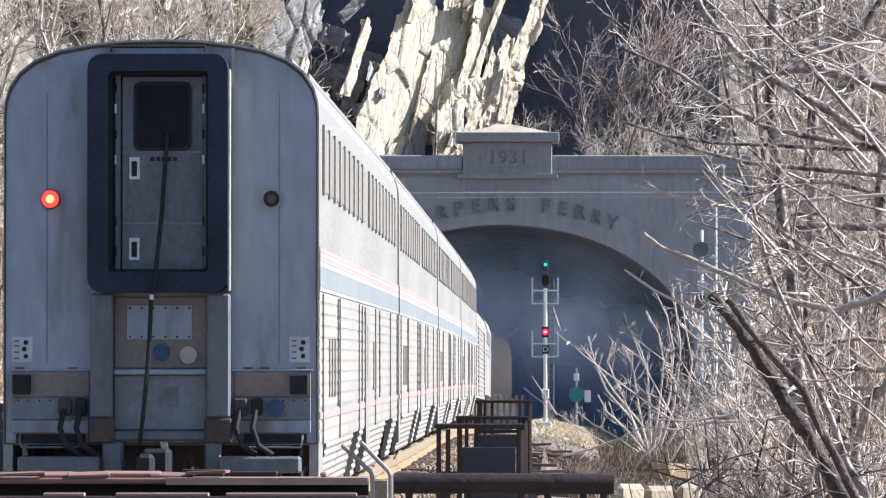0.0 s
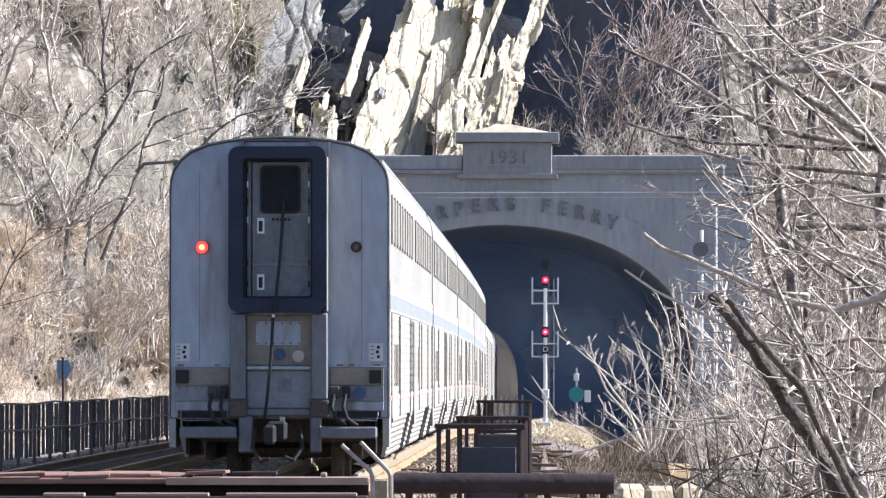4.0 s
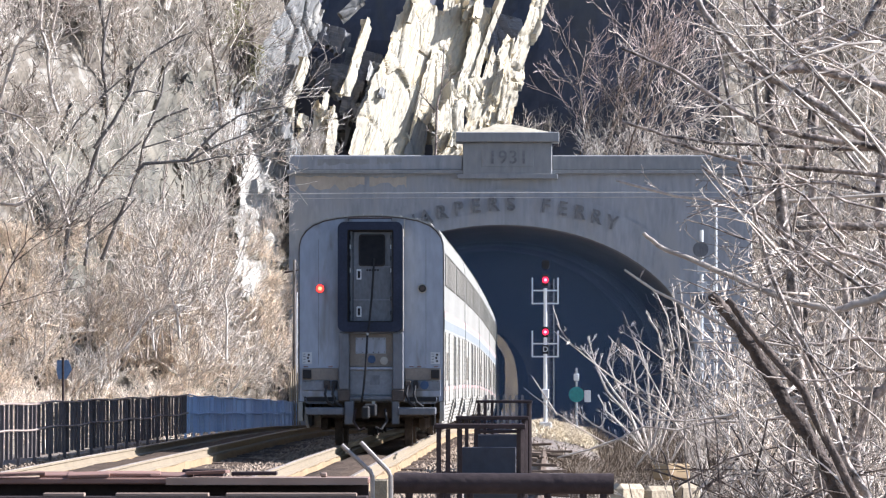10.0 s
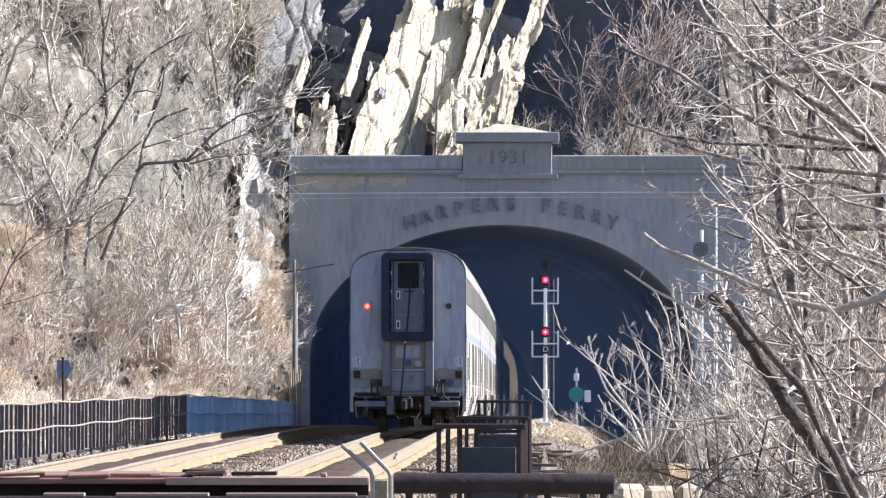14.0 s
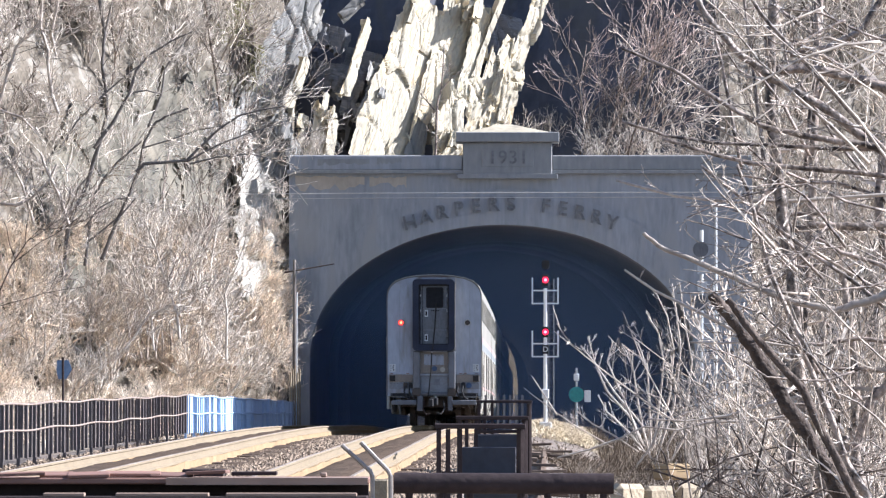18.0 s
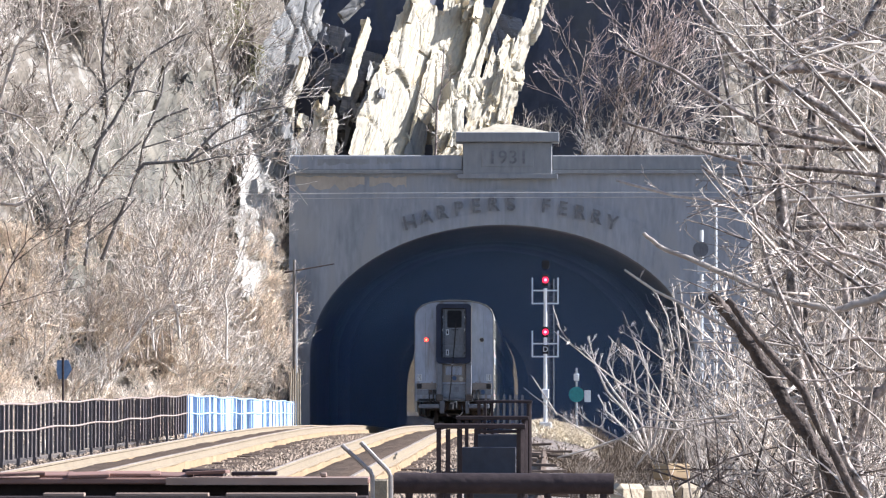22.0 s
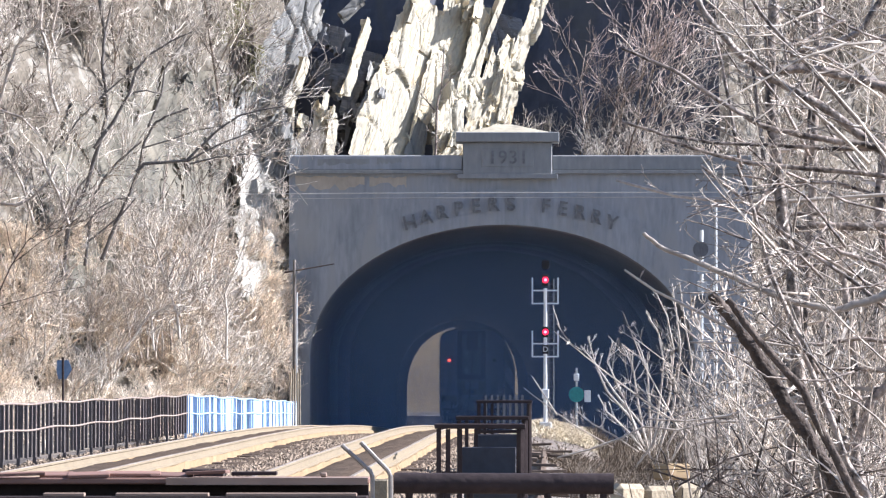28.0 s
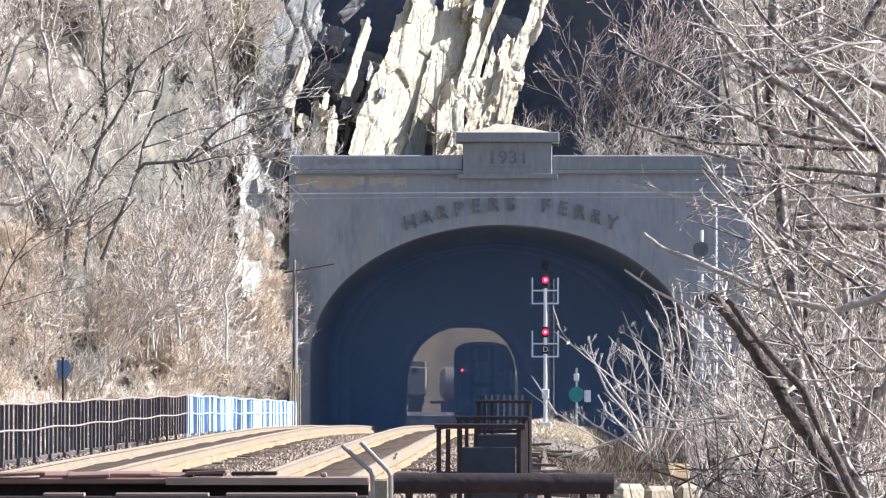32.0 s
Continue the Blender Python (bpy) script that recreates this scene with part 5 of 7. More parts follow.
# ---------------------------------------------------------------- steel refuge cages beside the track
def refuge(at, pickets=False):
    c = thing("refuge_cage", "dark rusty steel railing cage beside the track", "railing", at, "railing cages")
    for x in (0.0, 0.98):
        for y in (0.0, 1.6):
            post = part("post", Geo().box(-0.028, 0.028, -0.028, 0.028, -0.5, 1.0, 0.006), M["iron"], c)
            post.matrix_basis = pose(x, y, 0, 0, 0, 0 if x < 0.5 else 24)
    for y in (0.0, 1.6):
        part("top_rail", Geo().box(-0.05, 1.03, y - 0.04, y + 0.04, 1.003, 1.06, 0.008), M["iron"], c)
        part("bottom_rail", Geo().box(0.036, 0.944, y - 0.03, y + 0.03, 0.42, 0.48, 0.006), M["iron"], c)
    for x in (0.0, 0.98):
        part("side_rail", Geo().box(x - 0.035, x + 0.035, 0.045, 1.555, 1.003, 1.06, 0.006), M["iron"], c)
    for x in (0.11, 0.25):
        part("baluster", Geo().box(x - 0.028, x + 0.028, -0.02, 0.02, -0.45, 1.0, 0.005), M["iron"], c)
    part("foot_rail", Geo().box(0.036, 0.944, -0.03, 0.03, -0.42, -0.37, 0.006), M["iron"], c)
    part("toe_board", Geo().box(0.3, 0.94, 0.3, 0.34, -0.2, 0.30, 0.006), M["slate"], c)
    part("floor_plate", Geo().box(-0.03, 1.01, 0.04, 1.56, 0.36, 0.40), M["slate"], c)
    if pickets:
        for i in range(7):
            part("picket", Geo().box(0.12 + 0.12 * i, 0.165 + 0.12 * i, 1.58, 1.62, 0.49, 1.16), M["galv_shiny"], c)
    else:
        part("panel", Geo().box(0.22, 0.93, 0.9, 0.94, 0.41, 0.78, 0.01), M["slate"], c)
    return c


refuge(pose(-0.05, 60, 0.0))
refuge(pose(0.24, 75, 0.07))
refuge(pose(0.70, 98, 0.34), True)

# ---------------------------------------------------------------- steelwork before the camera
beam = thing("rusty_girder", "rusty riveted girder topped with loose weathered planks", "girder")
part("web", Geo().box(-3.4, -0.44, 29.9, 30.1, -1.5, 0.80), M["iron"], beam)
part("top_flange", Geo().box(-3.4, -0.43, 29.7, 30.3, 0.803, 0.84, 0.008), M["rust"], beam)
part("lower_ledge", Geo().box(-3.4, -0.44, 29.38, 29.89, 0.715, 0.735, 0.005), M["iron"], beam)
x = -3.3
gr = random.Random(21)
while x < -1.35:
    w = gr.uniform(0.16, 0.34)
    part("plank", Geo().box(0, w, -0.10, 0.10, 0, 0.02, 0.004), M["rust"], beam).matrix_basis = pose(x, 29.82 + gr.uniform(-0.05, 0.05), 0.844 + gr.uniform(0, 0.012), gr.uniform(-4, 6), gr.uniform(-2.5, 2.5), gr.uniform(-6, 6))
    x += w * gr.uniform(0.8, 1.02)
part("plate", Geo().box(-1.62, -0.44, 29.62, 29.98, 0.812, 0.842, 0.004).box(-1.62, -0.44, 29.60, 29.62, 0.80, 0.842), M["rust_tan"], beam, "pinkish weathered cover plate")
for x0, x1, t in ((-1.55, -1.30, 3), (-1.25, -0.98, -3), (-2.2, -1.3, 0)):
    part("plank", Geo().box(x0, x1, 30.02, 30.2, 0.845, 0.868, 0.004), M["iron"], beam).matrix_basis = pose(0, 0, 0.01 * abs(t) / 3, 0, t * 0.1, 0)
for x0, x1 in ((-2.32, -2.08), (-1.9, -1.36), (-1.26, -0.5)):
    part("ledge_board", Geo().box(x0, x1, 29.40, 29.52, 0.735, 0.757, 0.004), M["rust_tan"], beam)
part("bolt", Geo().box(-0.72, -0.68, 29.72, 29.76, 0.843, 0.873, 0.008), M["rust_tan"], beam)

pipe = thing("steel_pipe_rail", "thick dark rusty pipe rail on posts", "railing")
part("pipe", Geo().tube((-0.29, 30.0, 0.805), (1.01, 30.0, 0.80), 0.062, 0.062, 24, False), M["iron"], pipe, smooth=True)
for x in (-0.20, 0.0, 0.16, 0.46, 0.62, 0.83, 0.95):
    part("post", Geo().tube((x, 30.0, -1.5), (x, 30.0, 0.76), 0.022, 0.022, 8), M["iron"], pipe)

grab = thing("grab_rails", "two bent bright steel grab rails", "handrail")
for x, dx in ((-0.56, 0.17), (-0.455, 0.165)):
    part("bar", Geo().pipe([(x, 28, 1.045 + (0.015 if dx < 0.168 else 0)), (x + dx * 0.93, 28, 0.90), (x + dx, 28, 0.872), (x + dx + 0.004, 28, 0.5), (x + dx + 0.004, 28, -1.2)], 0.0125, 8), M["galv_shiny"], grab)
part("bracket", Geo().box(-0.39, -0.30, 28.1, 28.16, 0.5, 0.855, 0.01), M["sandstone"], grab)

# ---------------------------------------------------------------- thicket beside the camera
BOUGHS, D = [], 46.0
bough((3.68, 0.03), (3.44, 0.59), (3.29, 1.11), (3.22, 1.67), (3.20, 2.16), (3.13, 2.75), (3.03, 3.42), (2.98, 4.14), (2.99, 4.75), (3.02, 5.26), 0.067, 0.046, 0.0)
bough((4.36, 3.27), (3.87, 3.63), (3.41, 3.98), (2.98, 4.21), (2.63, 4.48), (2.35, 4.82), (2.22, 5.13), 0.046, 0.025, -0.4)
bough((4.13, 3.58), (3.63, 3.63), (3.22, 3.69), (2.84, 3.79), (2.46, 4.02), (2.06, 4.29), (1.60, 4.48), 0.035, 0.013, -0.6)
bough((4.32, 4.09), (3.91, 4.23), (3.60, 4.31), (3.29, 4.36), (3.01, 4.33), 0.047, 0.041, 0.3)
bough((4.16, 3.58), (3.55, 3.59), (2.99, 3.62), (2.48, 3.64), (2.02, 3.71), (1.61, 3.84), 0.020, 0.013, -0.3)
bough((4.14, 3.33), (3.33, 3.40), (2.77, 3.45), (2.32, 3.56), (1.99, 3.67), 0.025, 0.015, -0.5)
bough((4.13, 1.99), (3.72, 2.35), (3.32, 2.62), (2.96, 2.88), (2.61, 3.18), (2.31, 3.42), 0.020, 0.013, -0.7)
bough((3.35, 1.56), (3.08, 2.07), (2.91, 2.47), (2.82, 2.82), (2.71, 3.20), (2.62, 3.42), 0.025, 0.015, -0.9)
bough((4.20, 3.32), (3.85, 3.62), (3.50, 4.03), (3.14, 4.41), (2.84, 4.75), (2.69, 4.98), 0.023, 0.015, -1.0)
bough((4.34, 4.00), (3.92, 4.24), (3.56, 4.45), (3.20, 4.63), 0.021, 0.016, 0.5)
bough((2.75, 3.45), (2.67, 3.86), (2.60, 4.28), (2.52, 4.64), (2.49, 5.01), 0.018, 0.013, 0.6)
bough((3.20, 4.51), (3.52, 4.56), (3.85, 4.72), (4.04, 5.01), (4.14, 5.32), 0.031, 0.026, 0.6)
bough((4.11, 3.72), (4.04, 3.30), (4.05, 2.94), (4.14, 2.52), (4.27, 2.10), 0.042, 0.047, 0.9)
bough((4.23, 2.93), (3.81, 2.91), (3.40, 2.92), (3.15, 2.87), 0.041, 0.031, 0.4)
bough((3.54, 3.04), (3.13, 3.01), (2.82, 3.03), (2.65, 3.05), 0.021, 0.010, 0.3)
bough((2.79, 2.98), (2.86, 3.15), (2.99, 3.25), 0.015, 0.020, -0.8)
bough((4.34, 2.27), (3.93, 2.53), (3.58, 2.64), (3.32, 2.79), 0.025, 0.015, -0.6)
bough((4.37, 4.79), (3.84, 4.60), (3.43, 4.70), (3.22, 4.86), (3.06, 4.97), 0.021, 0.016, 0.8)
bough((4.34, 1.83), (3.82, 1.89), (3.46, 1.83), (3.09, 1.85), (2.68, 1.95), 0.023, 0.010, 0.5)
bough((4.48, 2.83), (4.06, 3.20), (3.64, 3.34), (3.22, 3.34), (2.70, 3.41), 0.021, 0.010, 0.9)
bough((4.23, 1.57), (3.86, 1.60), (3.40, 1.61), (3.09, 1.53), 0.021, 0.013, 0.4)
bough((3.68, 2.51), (3.77, 1.94), (3.81, 1.42), (3.77, 0.84), (3.73, 0.32), 0.031, 0.042, 0.7)
bough((4.31, 1.67), (3.92, 1.34), (3.80, 1.00), (3.72, 0.54), 0.041, 0.046, 0.2)
bough((3.95, 0.24), (3.64, 0.75), (3.49, 1.16), (3.34, 1.52), (3.16, 1.92), 0.036, 0.023, -0.4)
bough((3.46, 5.21), (3.51, 4.68), (3.44, 4.11), (3.38, 3.47), 0.016, 0.018, 1.2)
bough((3.91, 3.41), (3.62, 3.78), (3.39, 4.15), (3.20, 4.46), (3.13, 4.83), 0.016, 0.010, 1.0)
WHIP = dict(wiggle=0.17, kids=(3, 3, 2), ratio=0.5, angle=42, gravity=0.03, fine=3)
limb("near_tree", "bare tree with a sunlit trunk and dark spreading limbs", BOUGHS, 77, 0.0042, "bark_mid", "whip", 3.6, 0.72, shape=WHIP)
BOUGHS = []
bough((3.24, 1.36), (2.88, 1.27), (2.57, 1.18), (2.19, 1.13), (1.84, 1.15), 0.017, 0.008, -0.4)
bough((3.14, 1.18), (2.78, 1.13), (2.43, 1.12), (2.12, 1.05), (1.81, 1.08), (1.61, 0.98), (1.31, 0.87), (1.03, 0.80), 0.013, 0.007, -0.3)
bough((1.98, 1.15), (1.88, 0.90), (1.74, 0.72), 0.013, 0.008, -0.3)
bough((3.41, 1.72), (3.13, 1.80), (2.82, 1.85), (2.52, 1.83), (2.22, 1.84), 0.011, 0.010, -0.5)
bough((3.60, 2.36), (3.29, 2.54), (2.96, 2.48), (2.58, 2.45), (2.17, 2.50), 0.007, 0.004, -0.3)
bough((3.87, 1.36), (3.62, 1.29), (3.36, 1.41), (3.05, 2.08), 0.008, 0.005, -0.1)
bough((1.54, 0.89), (1.16, 1.11), (0.90, 1.30), (0.73, 1.43), 0.007, 0.004, -0.2)
bough((1.03, 1.18), (0.91, 1.37), (0.80, 1.54), 0.007, 0.004, -0.3)
limb("low_branch", "thin pale branch reaching out over the bank", BOUGHS, 75, 0.004, "bark", "whip", 0.9, 0.28, 1, shape=WHIP)
BOUGHS = []
bough((4.12, 2.33), (3.84, 2.22), (3.51, 2.12), (3.11, 2.20), (2.70, 2.36), (2.30, 2.54), (1.95, 2.68), (1.79, 2.81), 0.040, 0.018, -0.8)
bough((3.13, 1.67), (2.72, 1.89), (2.32, 2.10), (1.91, 2.30), (1.63, 2.49), 0.020, 0.010, -0.5)
bough((4.21, 3.20), (3.69, 3.17), (3.18, 3.14), (2.66, 3.13), (2.14, 3.18), (1.58, 3.33), 0.018, 0.013, 0.2)
limb("pale_branch", "long pale sunlit branches reaching before the portal", BOUGHS, 72, 0.0042, "bark", "whip", 1.6, 0.5, shape=WHIP)
BOUGHS = []
DARK = []
arc = random.Random(404)
for k in range(56):             # long whips that reach out of the crown
    z0 = arc.uniform(-0.6, 5.0)
    reach, rise, sag = arc.uniform(0.8, 2.5), arc.choice((arc.uniform(0.0, 0.95), arc.uniform(-0.5, 0.4), arc.uniform(0.3, 1.2))), arc.uniform(-0.32, 0.36)
    x0, y0 = arc.uniform(3.2, 4.5), D + arc.uniform(-2.0, 2.2)
    reach = min(reach, x0 - 2.15 - 0.15 * max(0.0, 2.5 - z0))
    pts = [(x0 - reach * f, y0 - 0.5 * f, z0 + reach * (rise * f) - sag * math.sin(math.pi * f) + arc.gauss(0, 0.035)) for f in (0, 0.2, 0.4, 0.6, 0.8, 1.0)]
    (DARK if k % 3 else BOUGHS).append((pts, arc.uniform(0.007, 0.018), arc.uniform(0.004, 0.006)))
for k in range(60):             # a tangle of thin shoots under the crown
    a, reach = radians(arc.choice((arc.uniform(55, 125), arc.uniform(20, 160)))), arc.uniform(0.7, 1.9)
    x0, y0, z0 = arc.uniform(2.2, 4.4), D + arc.uniform(-1.5, 2.4), arc.uniform(-0.6, 1.2)
    bow = arc.uniform(-0.12, 0.12)
    pts = [(x0 + reach * f * math.cos(a) + bow * math.sin(math.pi * f), y0, z0 + reach * f * math.sin(a)) for f in (0, 0.33, 0.67, 1.0)]
    BOUGHS.append((pts, arc.uniform(0.005, 0.011), 0.0035))
BRAMBLE = []
for k in range(95):             # dark stems that cross before the foot of the thicket
    x0, z0, y0 = arc.uniform(1.9, 4.3), arc.uniform(-0.5, 0.75), D + arc.uniform(-2.5, 1.5)
    a, reach, bow = radians(arc.choice((arc.uniform(-25, 35), arc.uniform(145, 205), arc.uniform(40, 140)))), arc.uniform(0.5, 1.6), arc.uniform(-0.2, 0.25)
    pts = [(x0 + reach * f * math.cos(a), y0 + 0.3 * f, min(1.15, z0 + reach * f * math.sin(a) + bow * math.sin(math.pi * f))) for f in (0, 0.33, 0.67, 1.0)]
    if min(p[0] for p in pts) > 1.7:
        BRAMBLE.append((pts, arc.uniform(0.006, 0.013), 0.004))
limb("bramble", "dark tangle of low dead brambles under the thicket", BRAMBLE, 73, 0.004, "bark_dark", "bark_dark", 2.0, 0.5, 2, shape=WHIP)
limb("brown_shrub", "long knotty brown branches reaching out of the crown", DARK, 74, 0.0042, "bark_mid", "whip", 3.0, 0.7, shape=WHIP)
limb("near_shrub", "tangle of long pale whip-like shoots", BOUGHS, 76, 0.0042, "whip", "whip", 2.2, 0.8, shape=WHIP)
BOUGHS, D = [], 44.0
bough((3.81, -0.04), (3.42, 0.57), (3.17, 0.99), (2.93, 1.38), (2.68, 1.79), (2.48, 2.06), (2.33, 2.24), 0.079, 0.044, 0.0)
bough((3.68, 0.24), (3.40, 0.80), (3.11, 1.41), (2.84, 1.71), (2.61, 1.99), (2.46, 2.19), 0.039, 0.029, -0.2)
limb("broken_tree", "dark-barked leaning tree with two broken tops", BOUGHS, 78, 0.0045, "bark_dark", "whip", 1.6, 0.6, shape=WHIP)
BOUGHS, D = [], 96.0
bough((3.90, 0.42), (3.76, 0.93), (3.22, 1.59), (2.85, 2.13), (2.61, 2.43), 0.024, 0.012, 0.0)
bough((3.83, 0.52), (3.62, 1.00), (3.10, 1.60), (2.89, 2.13), (2.76, 2.61), 0.024, 0.012, 0.5)
bough((3.71, 0.63), (3.56, 1.06), (3.28, 1.70), (3.10, 2.13), (3.21, 2.51), 0.021, 0.011, -0.5)
bough((3.84, 0.41), (3.50, 0.82), (3.12, 1.17), (2.94, 1.49), 0.019, 0.011, 0.2)
bough((3.95, 0.30), (3.74, 1.27), (3.65, 1.92), (3.54, 2.38), 0.022, 0.011, 0.8)
bough((3.93, 0.42), (3.89, 1.38), (3.86, 2.02), (3.67, 2.50), 0.021, 0.011, -0.3)
bough((4.01, 0.41), (4.14, 1.49), (4.21, 2.14), (4.11, 2.67), (3.92, 3.00), 0.024, 0.011, 0.6)
bough((4.07, 0.41), (4.34, 1.49), (4.42, 2.36), (4.29, 3.01), (4.09, 3.44), 0.026, 0.011, 1.0)
bough((4.06, 0.42), (4.34, 1.27), (4.48, 2.34), (4.41, 2.98), (4.32, 3.59), 0.026, 0.011, -0.6)
bough((4.21, 0.41), (4.64, 1.27), (4.74, 2.13), (4.60, 2.89), (4.50, 3.64), 0.024, 0.011, 0.4)
bough((4.30, 0.20), (4.83, 1.17), (4.99, 2.02), (4.89, 2.67), (4.76, 3.15), 0.024, 0.011, 0.0)
bough((3.72, 0.41), (3.23, 0.74), (2.86, 0.93), (2.54, 1.19), 0.016, 0.010, 0.3)
limb("fan_sapling", "fan of bare grey-brown saplings on the bank", BOUGHS, 83, 0.0056, "bark", "twig", 10.0, 0.5, 2, shape=dict(wiggle=0.14, kids=(3, 2, 1), ratio=0.5, angle=32, gravity=0.16, fine=1))
limb("second_tree", "slender brown tree behind the broken one",
     [([(3.18, 47.3, -1.25), (3.23, 47.3, 0.66), (3.41, 47.3, 2.48), (3.55, 47.3, 5.6)], 0.055, 0.036), ([(4.3, 46.8, -0.85), (3.84, 46.8, 0.64), (3.46, 46.8, 1.48)], 0.065, 0.037),
      ([(3.41, 47.3, 2.48), (3.0, 47.3, 3.57), (2.78, 47.3, 5.4)], 0.027, 0.011)],
     79, 0.0045, "bark_mid", "whip", 3.4, 0.9, shape=WHIP)

THICKET = [bare_tree(61 + i, h, r, "dense bare thicket of pale sunlit stems", "bush", 4, 0.0095, "bark_mid", "whip", group="bank thicket", name="thicket_bush", stems=st, split=True,
                     wiggle=0.22, angle=34, ratio=0.56, gravity=0.08, kids=(7, 5, 4, 2), fine=1) for i, (h, r, st) in enumerate(((5.0, 0.05, 3), (3.6, 0.03, 5), (6.0, 0.06, 3)))]
spots = []
for _ in range(20):
    y = rng.uniform(60, 130)
    u = rng.uniform(0.066, 0.10)
    spots.append((u * y, y, ground_z(u * y, y) - 0.2, rng.uniform(0.6, 1.1)))
scatter(THICKET, spots)
LOW = [bare_tree(71 + i, h, 0.0105, "fan-shaped clump of bare grey saplings on the bank", "bush", 2, 0.0042, "whip", "whip", group="bank saplings", name="sapling_clump", stems=st, split=True,
                 wiggle=0.10, angle=30, ratio=0.34, kids=(13, 4), gravity=0.085, fine=2) for i, (h, st) in enumerate(((2.5, 5), (2.2, 5), (2.8, 4)))]
spots = [(5.4, 104, -0.3, 0.9), (5.7, 110, 0.0, 1.0), (6.0, 103, -0.2, 1.0), (4.9, 99, -0.3, 0.85), (5.2, 108, -0.2, 0.95), (3.30, 150, 0.45, 0.42), (3.75, 152, 0.45, 0.40), (4.3, 160, 0.3, 0.45)]
for _ in range(16):
    y = rng.uniform(85, 130)
    u = rng.uniform(0.026, 0.042)
    spots.append((u * y, y, ground_z(u * y, y) - 0.1, rng.uniform(0.25, 0.42)))
for _ in range(34):
    y = rng.uniform(80, 140)
    u = rng.uniform(0.046, 0.088)
    spots.append((u * y, y, ground_z(u * y, y) - 0.1, rng.uniform(0.75, 1.1) * (0.5 + 0.6 * (u - 0.045) / 0.04)))
scatter(LOW, spots)

# ---------------------------------------------------------------- the train
CAR = 25.9


def disc(x, z, r, y0, y1, n=16):
    return Geo().prism([(x + r * math.cos(6.28319 * i / n), z + r * math.sin(6.28319 * i / n)) for i in range(n)], y0, y1)


def bi_level_car():
    c = thing("passenger_car", "stainless steel two-level passenger railcar with blue and red stripes", "railcar", group="train cars")
    half = [(1.55, 0.95), (1.55, 4.16), (1.54, 4.32), (1.50, 4.46), (1.40, 4.61), (1.25, 4.73), (1.0, 4.83), (0.7, 4.885), (0.35, 4.92), (0.0, 4.93)]
    outline = half + [(-x, z) for x, z in half[-2::-1]]
    part("body", Geo().prism(outline, 0.0, 25.3), M["steel"], c)
    # end sheet
    inner = [(x * 0.992, 0.96 + (z - 0.95) * 0.992) for x, z in outline]
    end = part("end_sheet", Geo().prism(inner, -0.02, 0.0), M["end_grey"], c)
    part("end_rim", Geo().ring(inner, [(x * 0.982, 0.97 + (z - 0.95) * 0.982) for x, z in outline], -0.03, -0.0205), M["under"], c, "grimy brown rim of the end sheet")
    for x in (-1.12, 1.16):
        part("end_seam", Geo().box(x - 0.006, x + 0.006, -0.024, -0.0205, 1.75, 4.4), M["end_scuff"], c)
    part("roof_skin", Geo().prism([(x * 1.002, z + 0.006) for x, z in half[4:] + [(-a, b) for a, b in half[-2:3:-1]]], 0.3, 25.2), M["roof"], c)
    for x in (-1.25, -0.95, -0.6, -0.2, 0.2, 0.6, 0.95, 1.25, 1.42):
        z = float(np.interp(abs(x), [p[0] for p in half[::-1]], [p[1] for p in half[::-1]]))
        part("roof_rib", Geo().box(x - 0.02, x + 0.02, 0.3, 25.2, z - 0.02, z + 0.025), M["steel"], c)
    # gangway with its rubber frame
    frame_o, frame_i = round_rect(-0.70, 0.67, 2.44, 4.77, 0.14), round_rect(-0.50, 0.48, 2.64, 4.60, 0.05)
    gang = part("gangway_frame", Geo().ring(frame_o, frame_i, -0.30, -0.02), M["navy"], c, "dark blue rubber gangway frame")
    part("edge_strip", Geo().box(0.672, 0.69, -0.30, -0.02, 2.46, 4.62), M["cream"], gang)
    # door surround in navy: the recess's shade is put into its colour
    door = part("end_door", Geo().box(-0.50, 0.48, -0.045, -0.021, 2.60, 4.62), M["navy"], c)
    part("door_leaf", Geo().box(-0.38, 0.42, -0.075, -0.046, 2.62, 4.56, 0.01), M["door_grey"], door)
    part("window_pane", Geo().prism(round_rect(-0.235, 0.27, 3.86, 4.48, 0.06), -0.09, -0.076), M["glass"], door)
    part("window_frame", Geo().ring(round_rect(-0.265, 0.30, 3.83, 4.51, 0.07), round_rect(-0.235, 0.27, 3.86, 4.48, 0.06), -0.10, -0.076), M["black"], door)
    for z in (3.66, 2.87):
        part("latch_plate", Geo().box(-0.31, -0.205, -0.092, -0.076, z - 0.11, z + 0.11, 0.01), M["galv"], door)
        part("latch", Geo().box(-0.285, -0.23, -0.098, -0.0925, z - 0.08, z + 0.07), M["black"], door)
    for x in (-0.42, 0.44):
        post = part("side_post", Geo().box(x - 0.025, x + 0.025, -0.07, -0.046, 2.62, 4.58), M["door_grey"], door)
        for z in (2.8, 3.1, 3.7, 3.95, 4.2, 4.4):
            part("hinge", Geo().box(x - 0.032, x - 0.012, -0.085, -0.071, z, z + 0.09), M["galv"] if z in (3.7, 4.2) else M["black"], post)
    for z in (3.82, 3.12):
        part("door_rib", Geo().box(-0.37, 0.41, -0.082, -0.0755, z - 0.012, z + 0.012, 0.003), M["end_scuff"], door)
    part("frame_lip", Geo().ring(round_rect(-0.52, 0.50, 2.62, 4.62, 0.05), round_rect(-0.47, 0.45, 2.67, 4.57, 0.04), -0.18, -0.10), M["black"], gang, "black rubber lip inside the frame")
